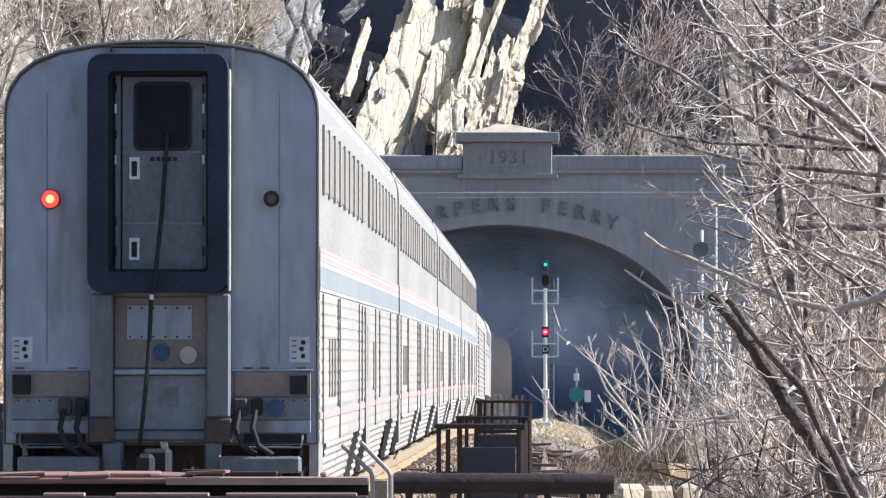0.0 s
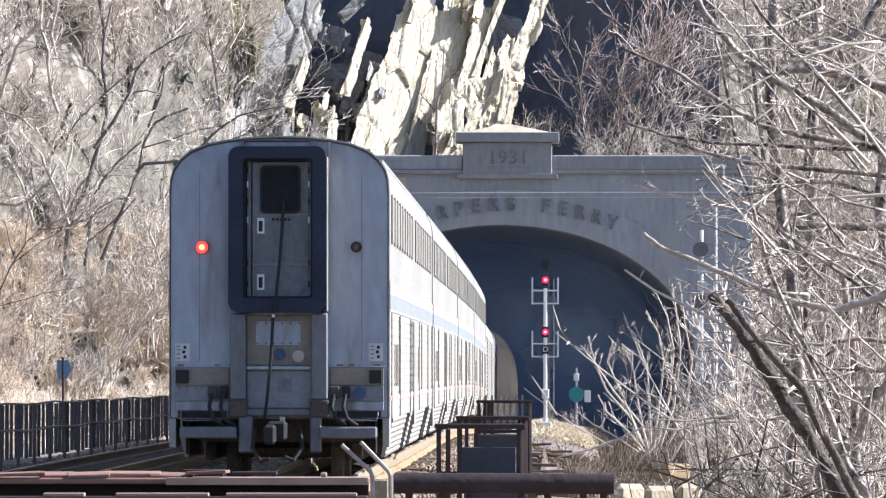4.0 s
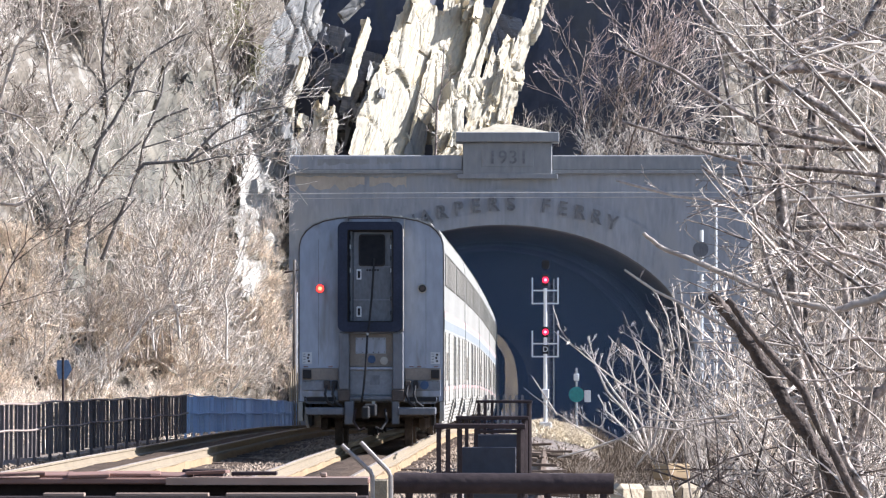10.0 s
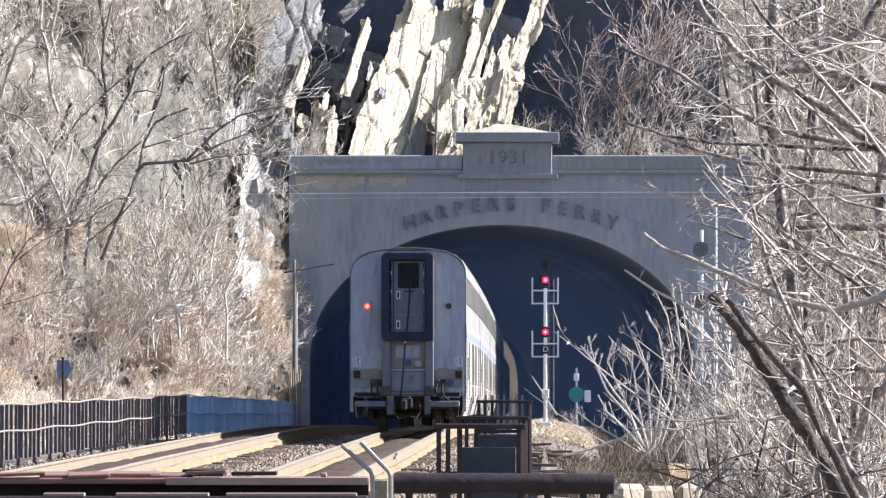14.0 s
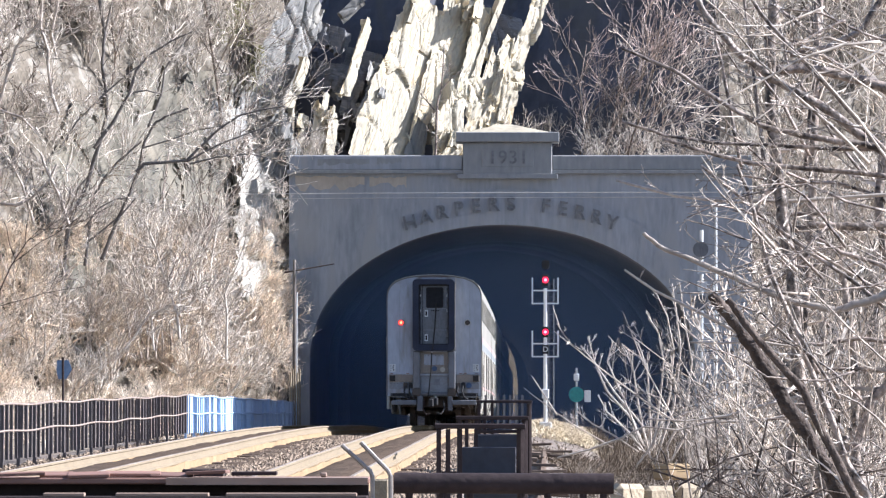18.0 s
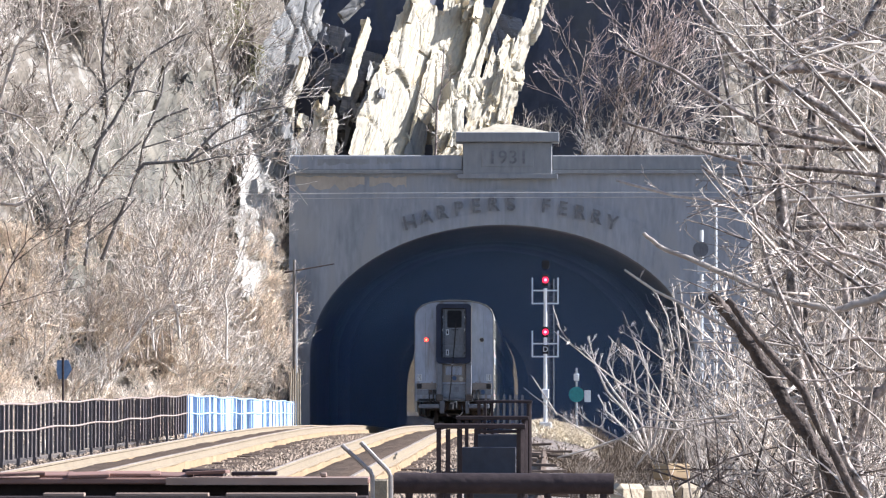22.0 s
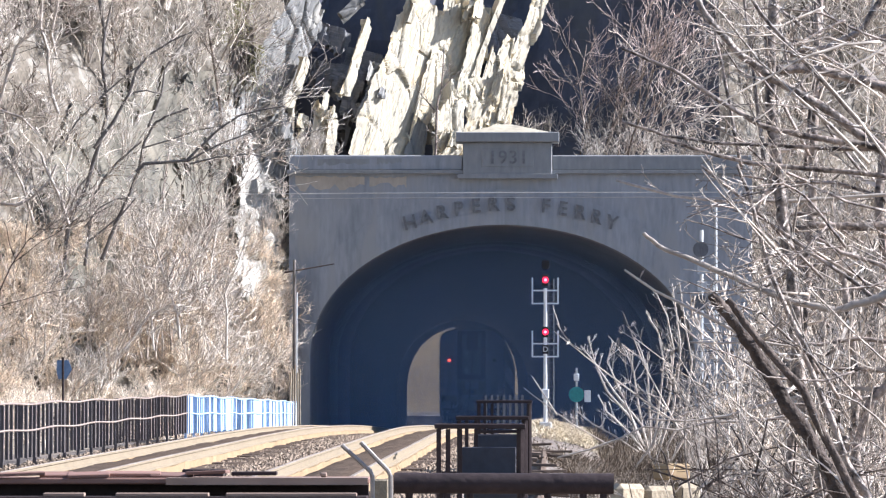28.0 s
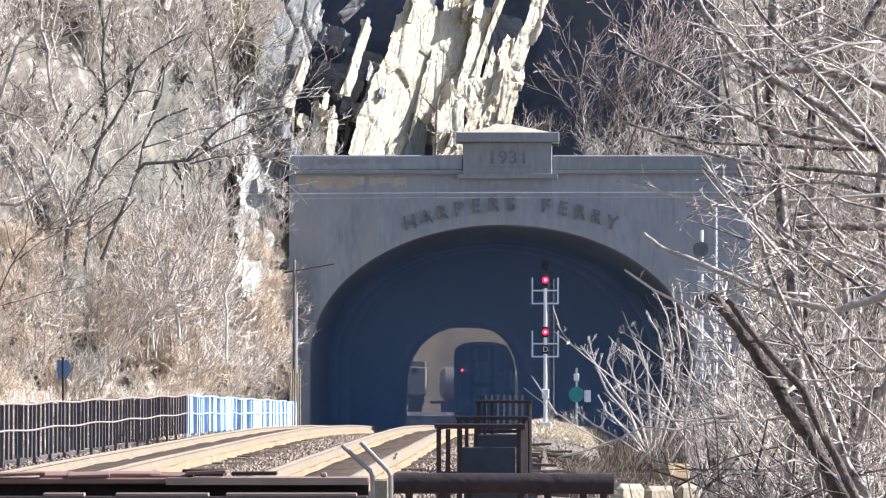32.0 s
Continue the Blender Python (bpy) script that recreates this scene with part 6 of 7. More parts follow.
    for i in range(5):
        part("lettering_bar", Geo().box(-0.10 + i * 0.055, -0.06 + i * 0.055, -0.079, -0.076, 3.73, 3.77), M["black"], door)
    part("cable", Geo().pipe([(0.07, -0.11, 4.0), (0.05, -0.16, 3.7), (0.02, -0.20, 3.2), (-0.05, -0.33, 2.46), (-0.07, -0.34, 2.38), (-0.10, -0.30, 1.8), (-0.16, -0.25, 1.2), (-0.2, -0.2, 0.95)], 0.022), M["black"], c, "hanging black cable")
    part("cable_clip", Geo().box(-0.085, -0.045, -0.37, -0.33, 2.37, 2.42), M["white"], c)
    part("top_rail", Geo().pipe([(-0.48, -0.12, 4.80), (-0.48, -0.12, 4.85), (0.44, -0.12, 4.85), (0.44, -0.12, 4.80)], 0.015), M["iron"], c)
    part("gutter", Geo().box(0.69, 0.72, -0.04, -0.02, 4.45, 4.84), M["cream"], c)
    # below the gangway
    for x0, x1 in ((-0.68, -0.46), (0.46, 0.69)):
        part("buffer_post", Geo().box(x0, x1, -0.22, -0.02, 1.22, 2.43, 0.02), M["end_dark"], c)
        part("buffer_foot", Geo().box(x0 - 0.02, x1 + 0.02, -0.23, -0.02, 0.97, 1.217, 0.02), M["under"], c, "rusty brown foot of the post")
    part("centre_panel", Geo().box(-0.455, 0.455, -0.06, -0.021, 1.70, 2.40, 0.008), M["tan_box"], c)
    pl = part("riveted_plate", Geo().box(-0.33, 0.31, -0.075, -0.061, 1.98, 2.32, 0.004), M["end_grey"], c)
    for i in range(6):
        for z in (2.01, 2.29):
            part("rivet", disc(-0.30 + i * 0.116, z, 0.012, -0.082, -0.0752, 6), M["iron"], pl)
    part("blue_cap", disc(0.01, 1.86, 0.085, -0.10, -0.061), M["blue_cap"], c, "round blue cap")
    part("cream_cap", disc(0.275, 1.83, 0.085, -0.10, -0.061), M["cream"], c, "round cream cap")
    part("cross_bar", Geo().box(-0.455, 0.455, -0.15, -0.021, 1.64, 1.69, 0.01), M["end_grey"], c)
    part("lower_panel", Geo().box(-0.455, 0.455, -0.08, -0.021, 1.10, 1.635, 0.008), M["end_scuff"], c)
    part("dark_plate", Geo().box(-0.02, 0.18, -0.086, -0.081, 1.32, 1.52), M["door_grey"], c)
    part("sill", Geo().box(-0.72, 0.72, -0.16, -0.021, 0.99, 1.09, 0.02), M["end_dark"], c)
    for x0, x1 in ((-0.56, -0.36), (0.44, 0.60)):
        part("hanger", Geo().box(x0, x1, -0.20, -0.03, 0.48, 0.985, 0.02), M["end_dark"], c)
    # cream sliver added: a sunlit bit below the sill, put in as colour
    part("sunlit_sliver", Geo().prism([(0.02, 0.98), (0.09, 0.98), (0.10, 0.76), (0.08, 0.66), (0.05, 0.76)], -0.33, -0.315), M["cream"], c, "cream sliver standing in for a sunlit bit below the sill")
    for x in (-1.38, -0.86, 0.86, 1.02, 1.38):
        part("rust_mark", Geo().box(x - 0.05, x + 0.04, -0.0235, -0.0205, 1.69, 1.715), M["rust"], c)
    for s in (-1, 1):
        x0, x1 = (-1.46, -0.70) if s < 0 else (0.72, 1.47)
        part("warning_plate", Geo().box(s * 1.36 - 0.1, s * 1.36 + 0.1, -0.03, -0.021, 1.76, 2.01), M["white"], c)
        for i, (bx, bz) in enumerate(((0.035, 1.955), (0.02, 1.89), (0.035, 1.82))):
            part("plate_mark", disc(s * 1.36 + bx, bz, 0.026, -0.034, -0.0305, 6), M["iron"], c)
        for bz in (1.80, 1.86, 1.92, 1.97):
            part("lettering_bar", Geo().box(s * 1.36 - 0.08, s * 1.36 - 0.03, -0.034, -0.0305, bz - 0.008, bz + 0.008), M["door_grey"], c)
        part("tan_panel", Geo().box(x0, x1, -0.05, -0.021, 1.42, 1.67, 0.006), M["tan_box"], c)
        part("tail_box", Geo().box(s * 1.36 - 0.09, s * 1.36 + 0.09, -0.12, -0.051, 1.45, 1.64, 0.01), M["black"], c)
        part("grey_panel", Geo().box(x0, x1, -0.045, -0.021, 1.20, 1.41, 0.006), M["end_scuff"], c)
        sx = 0.86 if s > 0 else -0.86
        part("socket", Geo().box(sx - 0.14, sx - 0.01, -0.14, -0.046, 1.24, 1.41, 0.015), M["under"], c)
        part("socket", Geo().box(sx + 0.03, sx + 0.14, -0.14, -0.046, 1.24, 1.41, 0.015), M["black"], c)
        part("panel_edge", Geo().box(x0 - 0.02, x1 + 0.02, -0.056, -0.021, 1.673, 1.69, 0.004), M["end_grey"], c)
        part("under_panel", Geo().box(x0, x1, -0.045, -0.021, 1.07, 1.19, 0.006), M["end_grey"], c)
        for i in range(7):
            part("rivet", disc(x0 + 0.06 + i * 0.105, 1.385, 0.010, -0.052, -0.0455, 6), M["iron"], c)
        for dx in (-0.08, 0.08):
            part("jumper_hose", Geo().pipe([(sx + dx, -0.14, 1.3), (sx + dx - 0.03, -0.24, 1.12), (sx + dx + 0.03, -0.26, 0.95), (sx + dx + 0.16, -0.2, 0.86)], 0.028), M["black"], c)
        part("grab_bar", Geo().pipe([(x0 + 0.08, -0.03, 1.05), (x0 + 0.08, -0.12, 1.0), (x0 + 0.1, -0.13, 0.93), (x1 - 0.1, -0.13, 0.93), (x1 - 0.08, -0.12, 1.0), (x1 - 0.08, -0.03, 1.05)], 0.012, 6), M["door_grey"], c)
        # flat black strip paints the shade of the open zone below the panels
        part("recess_shade_strip", Geo().box(x0 + 0.04, x1 - 0.04, -0.028, -0.021, 0.97, 1.06), M["black"], c)
        part("end_step", Geo().box(s * 0.98 - 0.40, s * 0.98 + 0.40, -0.30, 0.4, 0.68, 0.84, 0.02), M["end_dark"], c, "grey end step")
        part("corner_skirt", Geo().box(s * 1.50 - 0.045, s * 1.50 + 0.045, -0.019, 0.9, 0.55, 0.949), M["steel"], c)
    part("blue_plug", disc(1.13, 1.31, 0.09, -0.14, -0.046), M["blue_cap"], c, "round blue plug cover")
    # marker lights
    ml = part("marker_light", disc(-1.085, 3.36, 0.095, -0.05, -0.021), M["iron"], c)
    part("lens", disc(-1.085, 3.36, 0.085, -0.075, -0.051), M["lamp_red"], ml, "lit red lens")
    part("bulb", disc(-1.085, 3.36, 0.042, -0.085, -0.0755), M["lamp_core"], ml)
    ml = part("marker_light", disc(1.085, 3.36, 0.10, -0.05, -0.021), M["cream"], c, "unlit marker light")
    part("lens", disc(1.085, 3.36, 0.08, -0.065, -0.051), M["black"], ml)
    part("bulb", disc(1.085, 3.36, 0.045, -0.072, -0.0655), M["lens_off"], ml)
    # sides
    for s in (-1, 1):
        xa, xb = (1.5505, 1.562) if s > 0 else (-1.562, -1.5505)
        for z0, z1, m in ((2.845, 2.885, "red_stripe"), (2.80, 2.842, "white_stripe"), (2.755, 2.797, "red_stripe"), (2.70, 2.752, "white_stripe"), (2.50, 2.697, "blue_stripe"), (2.46, 2.497, "white_stripe"), (1.20, 1.27, "red_stripe")):
            part("stripe", Geo().box(xa, xb, 0.02, 25.28, z0, z1), M[m], c)
        for z in np.arange(0.98, 2.44, 0.115):
            if abs(z - 1.235) > 0.08:
                part("flute", Geo().box(xa if s > 0 else -1.5548, 1.5548 if s > 0 else xb, 0.05, 25.25, z, z + 0.088), M["flute"], c)
        k = 0
        for grp, y0 in ((0, 0.9), (1, 13.4)):
            for i in range(9):
                y = y0 + i * 1.28
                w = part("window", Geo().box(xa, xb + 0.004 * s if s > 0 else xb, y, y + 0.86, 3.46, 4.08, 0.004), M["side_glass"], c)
                part("window_frame", Geo().box(xa, xb + 0.014 if s > 0 else xb, y - 0.26, y - 0.05, 3.42, 4.12), M["steel"], w)
        for y in (2.1, 2.75, 3.4, 14.9, 15.6):
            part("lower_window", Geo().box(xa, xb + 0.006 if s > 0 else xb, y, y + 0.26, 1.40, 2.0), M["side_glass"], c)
        dr = part("side_door", Geo().box(xa, xb + 0.012 if s > 0 else xb, 11.9, 13.1, 0.75, 2.42), M["steel"], c)
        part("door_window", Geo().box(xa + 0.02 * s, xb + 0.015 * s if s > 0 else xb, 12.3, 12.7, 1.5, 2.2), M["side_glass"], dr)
        for y in (0.6, 4.6, 10.0, 15.5, 21.5, 24.8):
            part("panel_post", Geo().box(xa, xb + 0.010 if s > 0 else xb, y, y + 0.07, 0.95, 2.44), M["steel"], c)
        teeth = [(1.552 - 0.13 * f + (0.018 if k % 2 else 0.0), 0.946 - 0.56 * f) for k, f in enumerate(np.linspace(0, 1, 15))]
        for y0, y1 in ((1.45, 4.9), (4.98, 8.3), (10.2, 11.3), (13.5, 16.4), (16.48, 19.5), (22.7, 24.7)):
            part("skirt", Geo().prism([(s * x, float(z)) for x, z in teeth] + [(s * 1.38, 0.386), (s * 1.48, 0.946)], y0, y1), M["flute"], c, "ribbed steel skirt leaning inwards")
        # black plates added behind the skirt gaps paint the shade inside them
        for y0, y1 in ((0.25, 1.35), (8.4, 10.1), (11.4, 13.4), (19.6, 22.6)):
            part("skirt_gap_shade", Geo().box(s * 1.30 - 0.03, s * 1.30 + 0.03, y0, y1, 0.45, 0.948), M["black"], c)
        for y in (4.15, 10.95, 17.1, 24.55):
            part("panel_gap", Geo().box(xa, xb + 0.008 if s > 0 else xb, y, y + 0.04, 1.29, 2.43), M["end_scuff"], c, "dark joint between ribbed panels")
            for z in np.arange(1.36, 2.4, 0.16):
                part("rib_end", Geo().box(s * 1.568 - 0.007, s * 1.568 + 0.007, y - 0.01, y + 0.045, float(z), float(z) + 0.06), M["flute"], c)
    part("car_end_seal", Geo().prism([(x * 1.004, z) for x, z in outline], 25.18, 25.28), M["under"], c, "dark seal round the car's end")
    part("underframe", Geo().box(-1.1, 1.1, 0.5, 24.8, 0.62, 0.949), M["under"], c)
    for yb in (3.1, 22.2):
        b = part("bogie", Geo().box(-1.12, -0.98, yb - 1.9, yb + 1.9, 0.35, 0.62, 0.03).box(0.98, 1.12, yb - 1.9, yb + 1.9, 0.35, 0.62, 0.03).box(-1.0, 1.0, yb - 0.3, yb + 0.3, 0.4, 0.6, 0.02), M["under"], c)
        for yw in (yb - 1.3, yb + 1.3):
            for s in (-1, 1):
                part("wheel", Geo().tube((s * 0.70, yw, 0.46), (s * 0.83, yw, 0.46), 0.46, 0.45, 20).tube((s * 0.67, yw, 0.46), (s * 0.70, yw, 0.46), 0.485, 0.485, 20), M["under"], b, "grey-brown steel wheel")
            part("axle", Geo().tube((-0.67, yw, 0.46), (0.67, yw, 0.46), 0.08), M["under"], b)
    part("coupler", Geo().box(-0.13, 0.13, -0.75, 0.3, 0.66, 0.92, 0.03).box(-0.17, 0.0, -0.95, -0.72, 0.60, 0.88, 0.04), M["black"], c, "black cast-iron coupler")
    part("brake_hose", Geo().pipe([(0.3, -0.2, 0.8), (0.34, -0.3, 0.55), (0.22, -0.4, 0.38), (0.1, -0.4, 0.42)], 0.03), M["black"], c)
    part("brake_hose", Geo().pipe([(-0.32, -0.2, 0.8), (-0.36, -0.3, 0.55), (-0.24, -0.4, 0.36), (-0.12, -0.4, 0.40)], 0.03), M["iron"], c)
    part("gangway_bellows", Geo().ring(round_rect(-0.7, 0.67, 1.2, 4.77, 0.14), round_rect(-0.5, 0.5, 1.4, 4.6, 0.05), 25.3, 25.57), M["navy"], c)
    return c


def baggage_car():
    c = thing("baggage_car", "bright stainless steel single-level baggage railcar", "railcar", group="train cars")
    half = [(1.52, 0.9), (1.52, 3.35), (1.45, 3.62), (1.25, 3.85), (0.85, 4.05), (0.4, 4.14), (0.0, 4.16)]
    part("body", Geo().prism(half + [(-x, z) for x, z in half[-2::-1]], 0, 25.4), M["flute"], c)
    for s in (-1, 1):
        for z in np.arange(1.0, 3.2, 0.15):
            part("flute", Geo().box(s * 1.53 - 0.015, s * 1.53 + 0.015, 0.1, 25.3, z, z + 0.07), M["flute"], c)
        for y in (5.0, 18.0):
            part("side_door", Geo().box(s * 1.54 - 0.02, s * 1.54 + 0.02, y, y + 2.4, 1.0, 3.1), M["steel"], c)
    part("underframe", Geo().box(-1.1, 1.1, 0.5, 24.8, 0.55, 0.899), M["under"], c)
    for yb in (3.1, 22.2):
        part("bogie", Geo().box(-1.12, 1.12, yb - 1.9, yb + 1.9, 0.3, 0.62, 0.03), M["under"], c)
        for yw in (yb - 1.3, yb + 1.3):
            for s in (-1, 1):
                part("wheel", Geo().tube((s * 0.70, yw, 0.46), (s * 0.83, yw, 0.46), 0.46, 0.45, 20), M["under"], c)
    return c


def diesel_locomotive():
    """The silver engine at the head of the train, 16 m over its couplers."""
    c = thing("diesel_locomotive", "silver diesel passenger locomotive at the head of the train", "locomotive", group="train cars")
    half = [(1.50, 1.1), (1.52, 3.5), (1.42, 3.78), (1.15, 3.98), (0.6, 4.10), (0.0, 4.14)]
    part("body", Geo().prism(half + [(-x, z) for x, z in half[-2::-1]], 0.0, 13.4), M["flute"], c)
    cab = [(1.46, 1.1), (1.46, 3.4), (1.25, 3.85), (0.6, 4.02), (0.0, 4.05)]
    part("cab", Geo().prism(cab + [(-x, z) for x, z in cab[-2::-1]], 13.402, 15.2), M["steel"], c)
    part("nose", Geo().add([(-1.4, 15.202, 1.1), (1.4, 15.202, 1.1), (1.4, 15.202, 3.0), (-1.4, 15.202, 3.0), (-1.1, 16.2, 1.1), (1.1, 16.2, 1.1), (1.1, 16.0, 2.3), (-1.1, 16.0, 2.3)],
                           [(0, 1, 5, 4), (1, 2, 6, 5), (2, 3, 7, 6), (3, 0, 4, 7), (4, 5, 6, 7), (0, 3, 2, 1)]), M["steel"], c)
    for s in (-1, 1):
        part("stripe", Geo().box(s * 1.525 - 0.01, s * 1.525 + 0.01, 0.1, 13.3, 2.5, 2.72), M["blue_stripe"], c)
        for y in (1.2, 4.6, 8.0):
            part("grille", Geo().box(s * 1.53 - 0.012, s * 1.53 + 0.012, y, y + 2.2, 2.9, 3.4, 0.006), M["roof"], c)
        part("fuel_tank", Geo().box(s * 0.9 - 0.45, s * 0.9 + 0.45, 5.2, 9.6, 0.35, 1.0, 0.05), M["under"], c)
    part("exhaust_stack", Geo().box(-0.35, 0.35, 5.6, 6.4, 4.1, 4.28, 0.03), M["roof"], c)
    part("underframe", Geo().box(-1.2, 1.2, 0.2, 15.6, 0.8, 1.098), M["under"], c)
    for yb in (2.6, 12.6):
        b = part("bogie", Geo().box(-1.15, 1.15, yb - 1.8, yb + 1.8, 0.35, 0.78, 0.03), M["under"], c)
        for yw in (yb - 1.3, yb + 1.3):
            for s in (-1, 1):
                part("wheel", Geo().tube((s * 0.70, yw, 0.5), (s * 0.83, yw, 0.5), 0.5, 0.49, 20), M["under"], b)
    return c


first = bi_level_car()
train = [first] + [copy_thing(first, track_pose(49.6 + CAR * k)) for k in range(1, 4)]
bag = baggage_car()
train += [bag, diesel_locomotive()]

# ---------------------------------------------------------------- freight cars beyond the tunnel
tank = thing("tank_car", "dull grey railway tank car beyond the tunnel", "railcar", group="freight cars")
part("tank", Geo().tube((-6.5, 0, 2.5), (6.5, 0, 2.5), 1.5, 1.5, 28).tube((-7.0, 0, 2.5), (-6.5, 0, 2.5), 0.9, 1.5, 28).tube((6.5, 0, 2.5), (7.0, 0, 2.5), 1.5, 0.9, 28), M["tank"], tank, smooth=False)
part("dome", Geo().tube((0, 0, 3.9), (0, 0, 4.35), 0.5, 0.5, 16), M["tank"], tank)
part("frame", Geo().box(-7.8, 7.8, -1.2, 1.2, 0.75, 1.0), M["under"], tank)
for x in (-5.6, 5.6):
    part("bogie", Geo().box(x - 1.3, x + 1.3, -1.1, 1.1, 0.0, 0.74), M["under"], tank)
loco = thing("freight_locomotive", "grey freight locomotive passing beyond the tunnel", "locomotive", group="freight cars")
part("hood", Geo().box(-1.9, 1.9, -1.5, 9.0, 1.5, 4.0, 0.12), M["tank"], loco)
part("cab", Geo().box(-1.85, 1.85, -0.6, 2.0, 4.003, 4.55, 0.1), M["tank"], loco)
for x in (-1.2, -0.25, 0.9):
    part("cab_window", Geo().box(x - 0.28, x + 0.28, -1.53, -1.503, 3.35, 3.85, 0.02), M["under"], loco)
part("door", Geo().box(-0.15, 0.3, -1.53, -1.503, 1.7, 2.7, 0.02), M["under"], loco)
part("frame", Geo().box(-1.7, 1.7, -1.4, 9.0, 0.7, 1.49), M["under"], loco)
for x in (-0.9, 0.9):
    part("bogie", Geo().box(x - 0.6, x + 0.6, -0.8, 4.0, 0.02, 0.69), M["under"], loco)
part("headlight", Geo().box(0.35, 0.55, -1.54, -1.503, 1.05, 1.15), M["white"], loco)
bank = thing("far_embankment", "dark gravel embankment beyond the tunnel", "embankment", kind="structure")
part("bank_body", Geo().box(-40, 40, 432, 475, -3.5, 0.86, 0.3), M["ground"], bank)


# ---------------------------------------------------------------- diesel smoke at the tunnel's mouth
smoke_mat = bpy.data.materials.new("thin_diesel_smoke")
smoke_mat.use_nodes = True
sn, sl = smoke_mat.node_tree.nodes, smoke_mat.node_tree.links
diff, clear, blend = sn.new("ShaderNodeBsdfDiffuse"), sn.new("ShaderNodeBsdfTransparent"), sn.new("ShaderNodeMixShader")
diff.inputs["Color"].default_value = (0.62, 0.69, 0.80, 1)
cloud, spread = sn.new("ShaderNodeTexNoise"), sn.new("ShaderNodeMapRange")
cloud.inputs["Scale"].default_value, cloud.inputs["Detail"].default_value = 0.24, 2.0
spread.inputs["From Min"].default_value, spread.inputs["From Max"].default_value = 0.36, 0.68
spread.inputs["To Min"].default_value, spread.inputs["To Max"].default_value = 0.05, 0.72
coord, fall, fade = sn.new("ShaderNodeTexCoord"), sn.new("ShaderNodeVectorMath"), sn.new("ShaderNodeMapRange")
fall.operation = "LENGTH"
fade.interpolation_type = "SMOOTHSTEP"
fade.inputs["From Min"].default_value, fade.inputs["From Max"].default_value = 5.2, 0.4
both = sn.new("ShaderNodeMath")
both.operation = "MULTIPLY"
sl.new(coord.outputs["Object"], cloud.inputs["Vector"])
sl.new(coord.outputs["Object"], fall.inputs[0])
sl.new(fall.outputs["Value"], fade.inputs["Value"])
sl.new(cloud.outputs["Fac"], spread.inputs["Value"])
sl.new(spread.outputs[0], both.inputs[0])
sl.new(fade.outputs[0], both.inputs[1])
sl.new(both.outputs[0], blend.inputs[0])
sl.new(clear.outputs[0], blend.inputs[1])
sl.new(diff.outputs[0], blend.inputs[2])
sl.new(blend.outputs[0], sn["Material Output"].inputs["Surface"])
smoke = []
puff_rng = random.Random(12)
for k in range(5):              # billowed veils that thin out towards their edges
    geo = Geo()
    n_s = 14
    for j in range(n_s + 1):
        for i in range(n_s + 1):
            x, z = -5.3 + 10.6 * i / n_s, -5.3 + 10.6 * j / n_s
            geo.v.append((x, 0.05 * (x * x + z * z) + 0.5 * noise.noise((x * 0.4 + k * 5, z * 0.4, 0)), z))
    geo.f = [(j * (n_s + 1) + i, j * (n_s + 1) + i + 1, (j + 1) * (n_s + 1) + i + 1, (j + 1) * (n_s + 1) + i) for j in range(n_s) for i in range(n_s)]
    puff = part("smoke_puff", geo, smoke_mat, smooth=True)
    puff.visible_shadow = False
    tagged(puff, "thin pale puff of diesel smoke at the tunnel mouth", "smoke", "smoke puffs")
    smoke.append((puff, -2.2 + 2.6 * k, 207.6 + 1.3 * (k * 2 % 5), 6.6 + 1.1 * puff_rng.uniform(-1, 1)))


# blue sheets added across the bore paint veiling glare over its black
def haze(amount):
    m = bpy.data.materials.new("blue_glare_veil")
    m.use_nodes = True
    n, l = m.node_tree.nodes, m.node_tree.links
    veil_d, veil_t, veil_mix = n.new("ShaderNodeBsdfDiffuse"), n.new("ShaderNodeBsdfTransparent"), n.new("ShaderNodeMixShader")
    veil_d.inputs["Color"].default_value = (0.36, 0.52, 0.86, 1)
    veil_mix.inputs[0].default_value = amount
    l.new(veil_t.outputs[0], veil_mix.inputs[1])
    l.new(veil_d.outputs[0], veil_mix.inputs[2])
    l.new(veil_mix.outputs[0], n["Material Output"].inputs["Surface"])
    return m


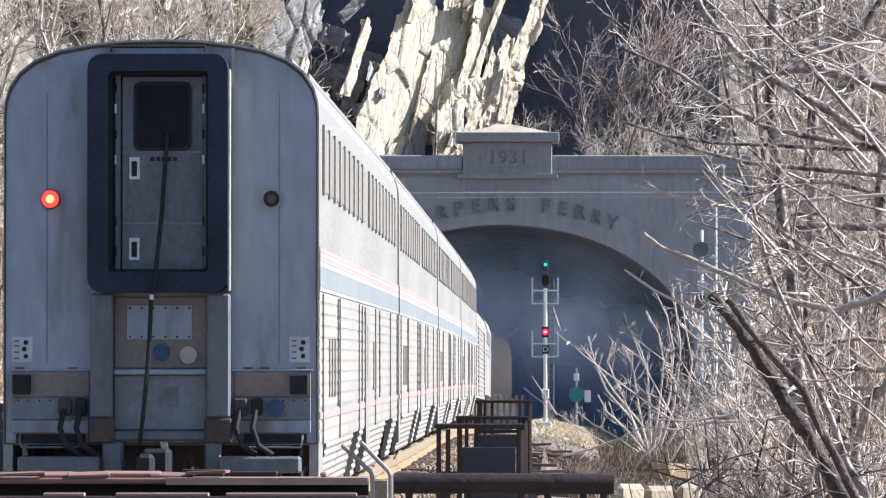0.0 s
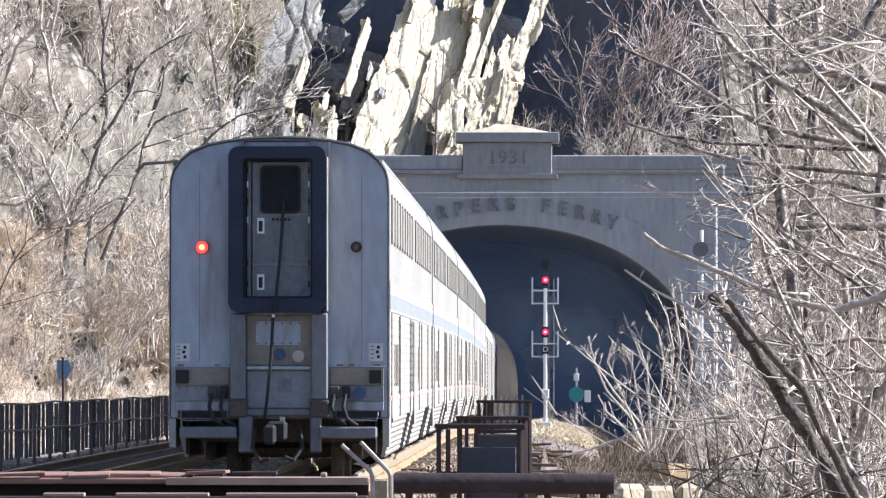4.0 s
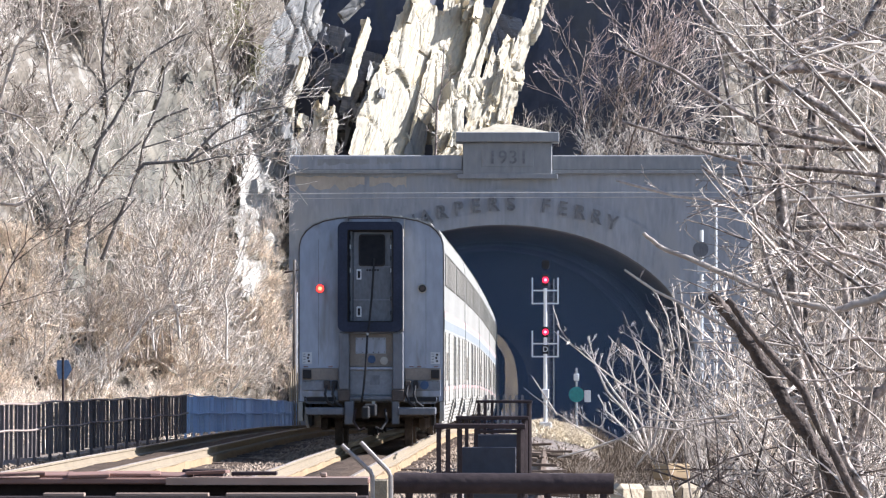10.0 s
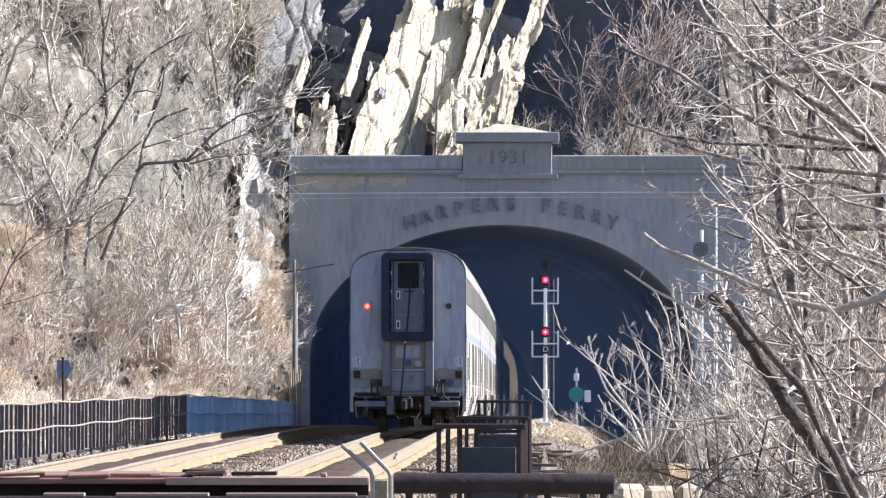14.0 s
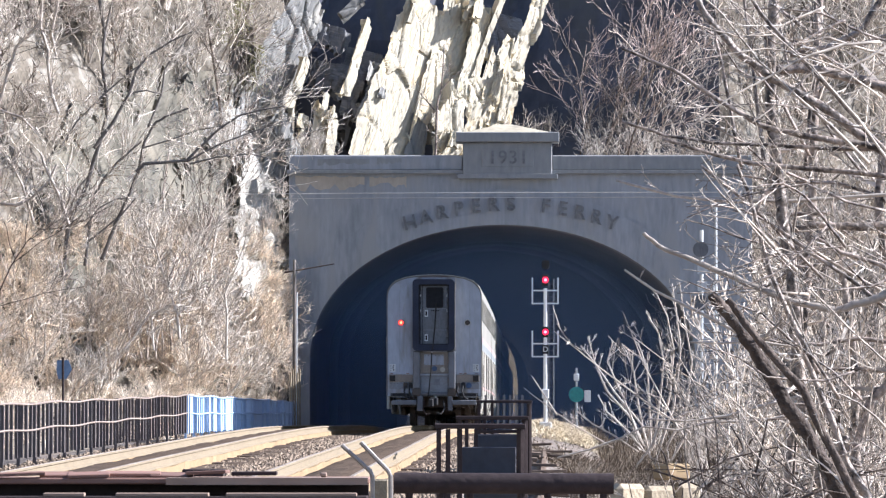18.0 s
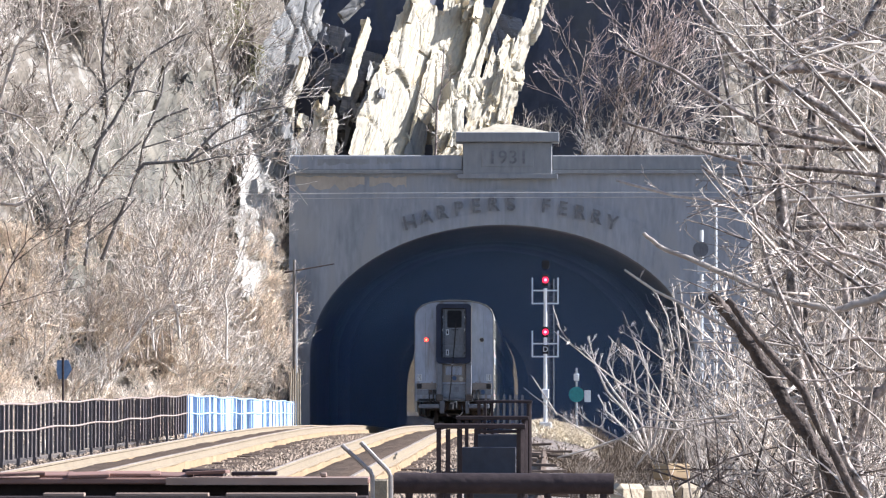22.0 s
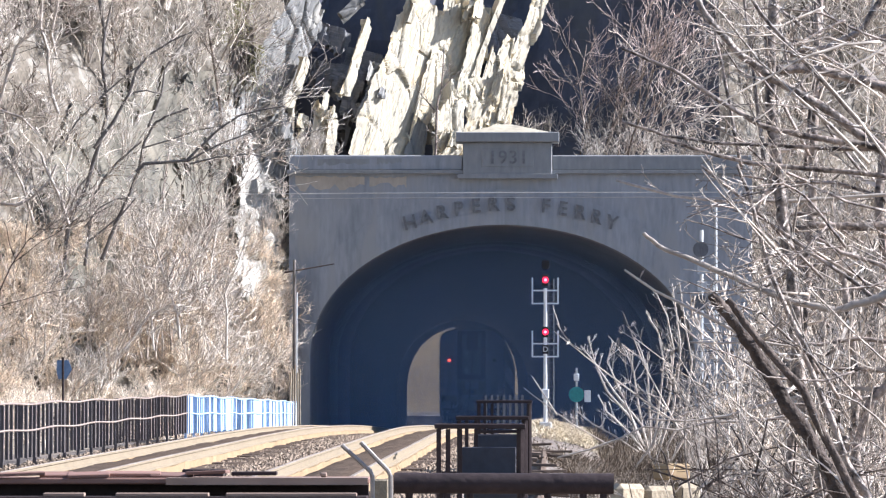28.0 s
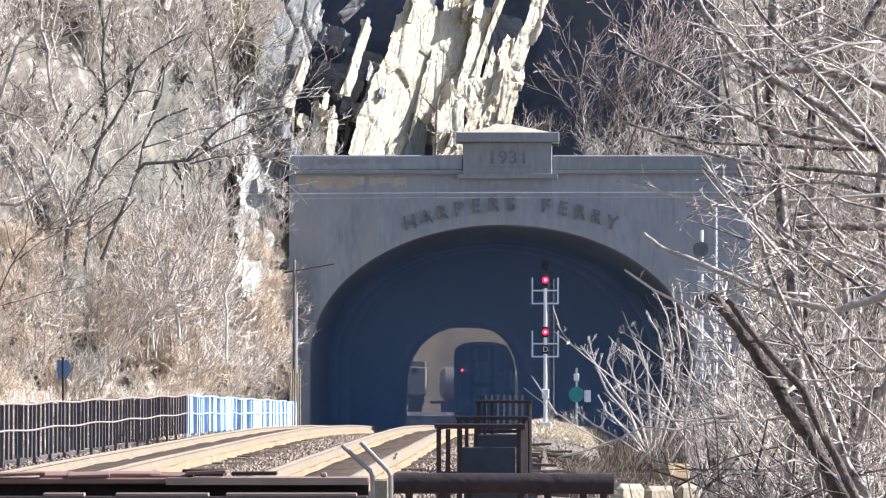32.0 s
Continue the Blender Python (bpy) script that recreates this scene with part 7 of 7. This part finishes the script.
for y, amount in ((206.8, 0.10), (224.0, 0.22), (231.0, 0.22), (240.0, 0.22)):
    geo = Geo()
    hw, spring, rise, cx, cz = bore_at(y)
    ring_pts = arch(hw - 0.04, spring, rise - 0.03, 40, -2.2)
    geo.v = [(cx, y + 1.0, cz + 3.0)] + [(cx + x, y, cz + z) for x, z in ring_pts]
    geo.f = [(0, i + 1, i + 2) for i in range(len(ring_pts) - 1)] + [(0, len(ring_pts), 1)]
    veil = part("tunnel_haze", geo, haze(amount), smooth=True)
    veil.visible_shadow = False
    tagged(veil, "thin blue sheet added in the bore as painted veiling glare", "haze", "tunnel haze", "stuff")


# ---------------------------------------------------------------- what moves
def motions():
    for k, car in enumerate(train):
        walk(car, [(float(t), track_pose(train_d(t) + CAR * k)) for t in range(0, 33)])
    walk(shutter, [(0.0, pose(0, 0, 5.30)), (1.15, pose(0, 0, 5.30)), (1.35, pose(0, 0, 5.86)), (32.0, pose(0, 0, 5.86))])
    for puff, x, y, z in smoke:         # drifts, then is drawn into the tunnel behind the train
        x1, z1 = (PX - 9.6 if x < PX else PX + 9.2), 3.4
        walk(puff, [(0.0, pose(x, y, z)), (2.0, pose(x + 0.3, y + 0.8, z + 0.2, 0, 0, 8)), (3.5, pose(x + 0.2, y + 6, z, 0, 0, 14)),
                    (6.0, pose(x1, y + 30, z1, 0, 0, 18)), (12.0, pose(x1, y + 38, z1 - 0.3, 0, 0, 20)), (32.0, pose(x1, y + 42, z1 - 0.4, 0, 0, 22))])
    # the freight train passes behind the far mouth, left along the embankment
    for car, x0, turn in ((loco, 0.95, 0.0), (tank, 11.0, 0.0)):
        walk(car, [(0.0, pose(x0 + 24.0, 445, 0.87, 0, 0, turn)), (20.0, pose(x0 + 9.0, 445, 0.87, 0, 0, turn)), (26.0, pose(x0 + 5.5, 445, 0.87, 0, 0, turn)), (29.5, pose(x0, 445, 0.87, 0, 0, turn)), (30.5, pose(x0 - 1.75, 445, 0.87, 0, 0, turn)),
                   (32.0, pose(x0 - 4.3, 445, 0.87, 0, 0, turn))])


motions()
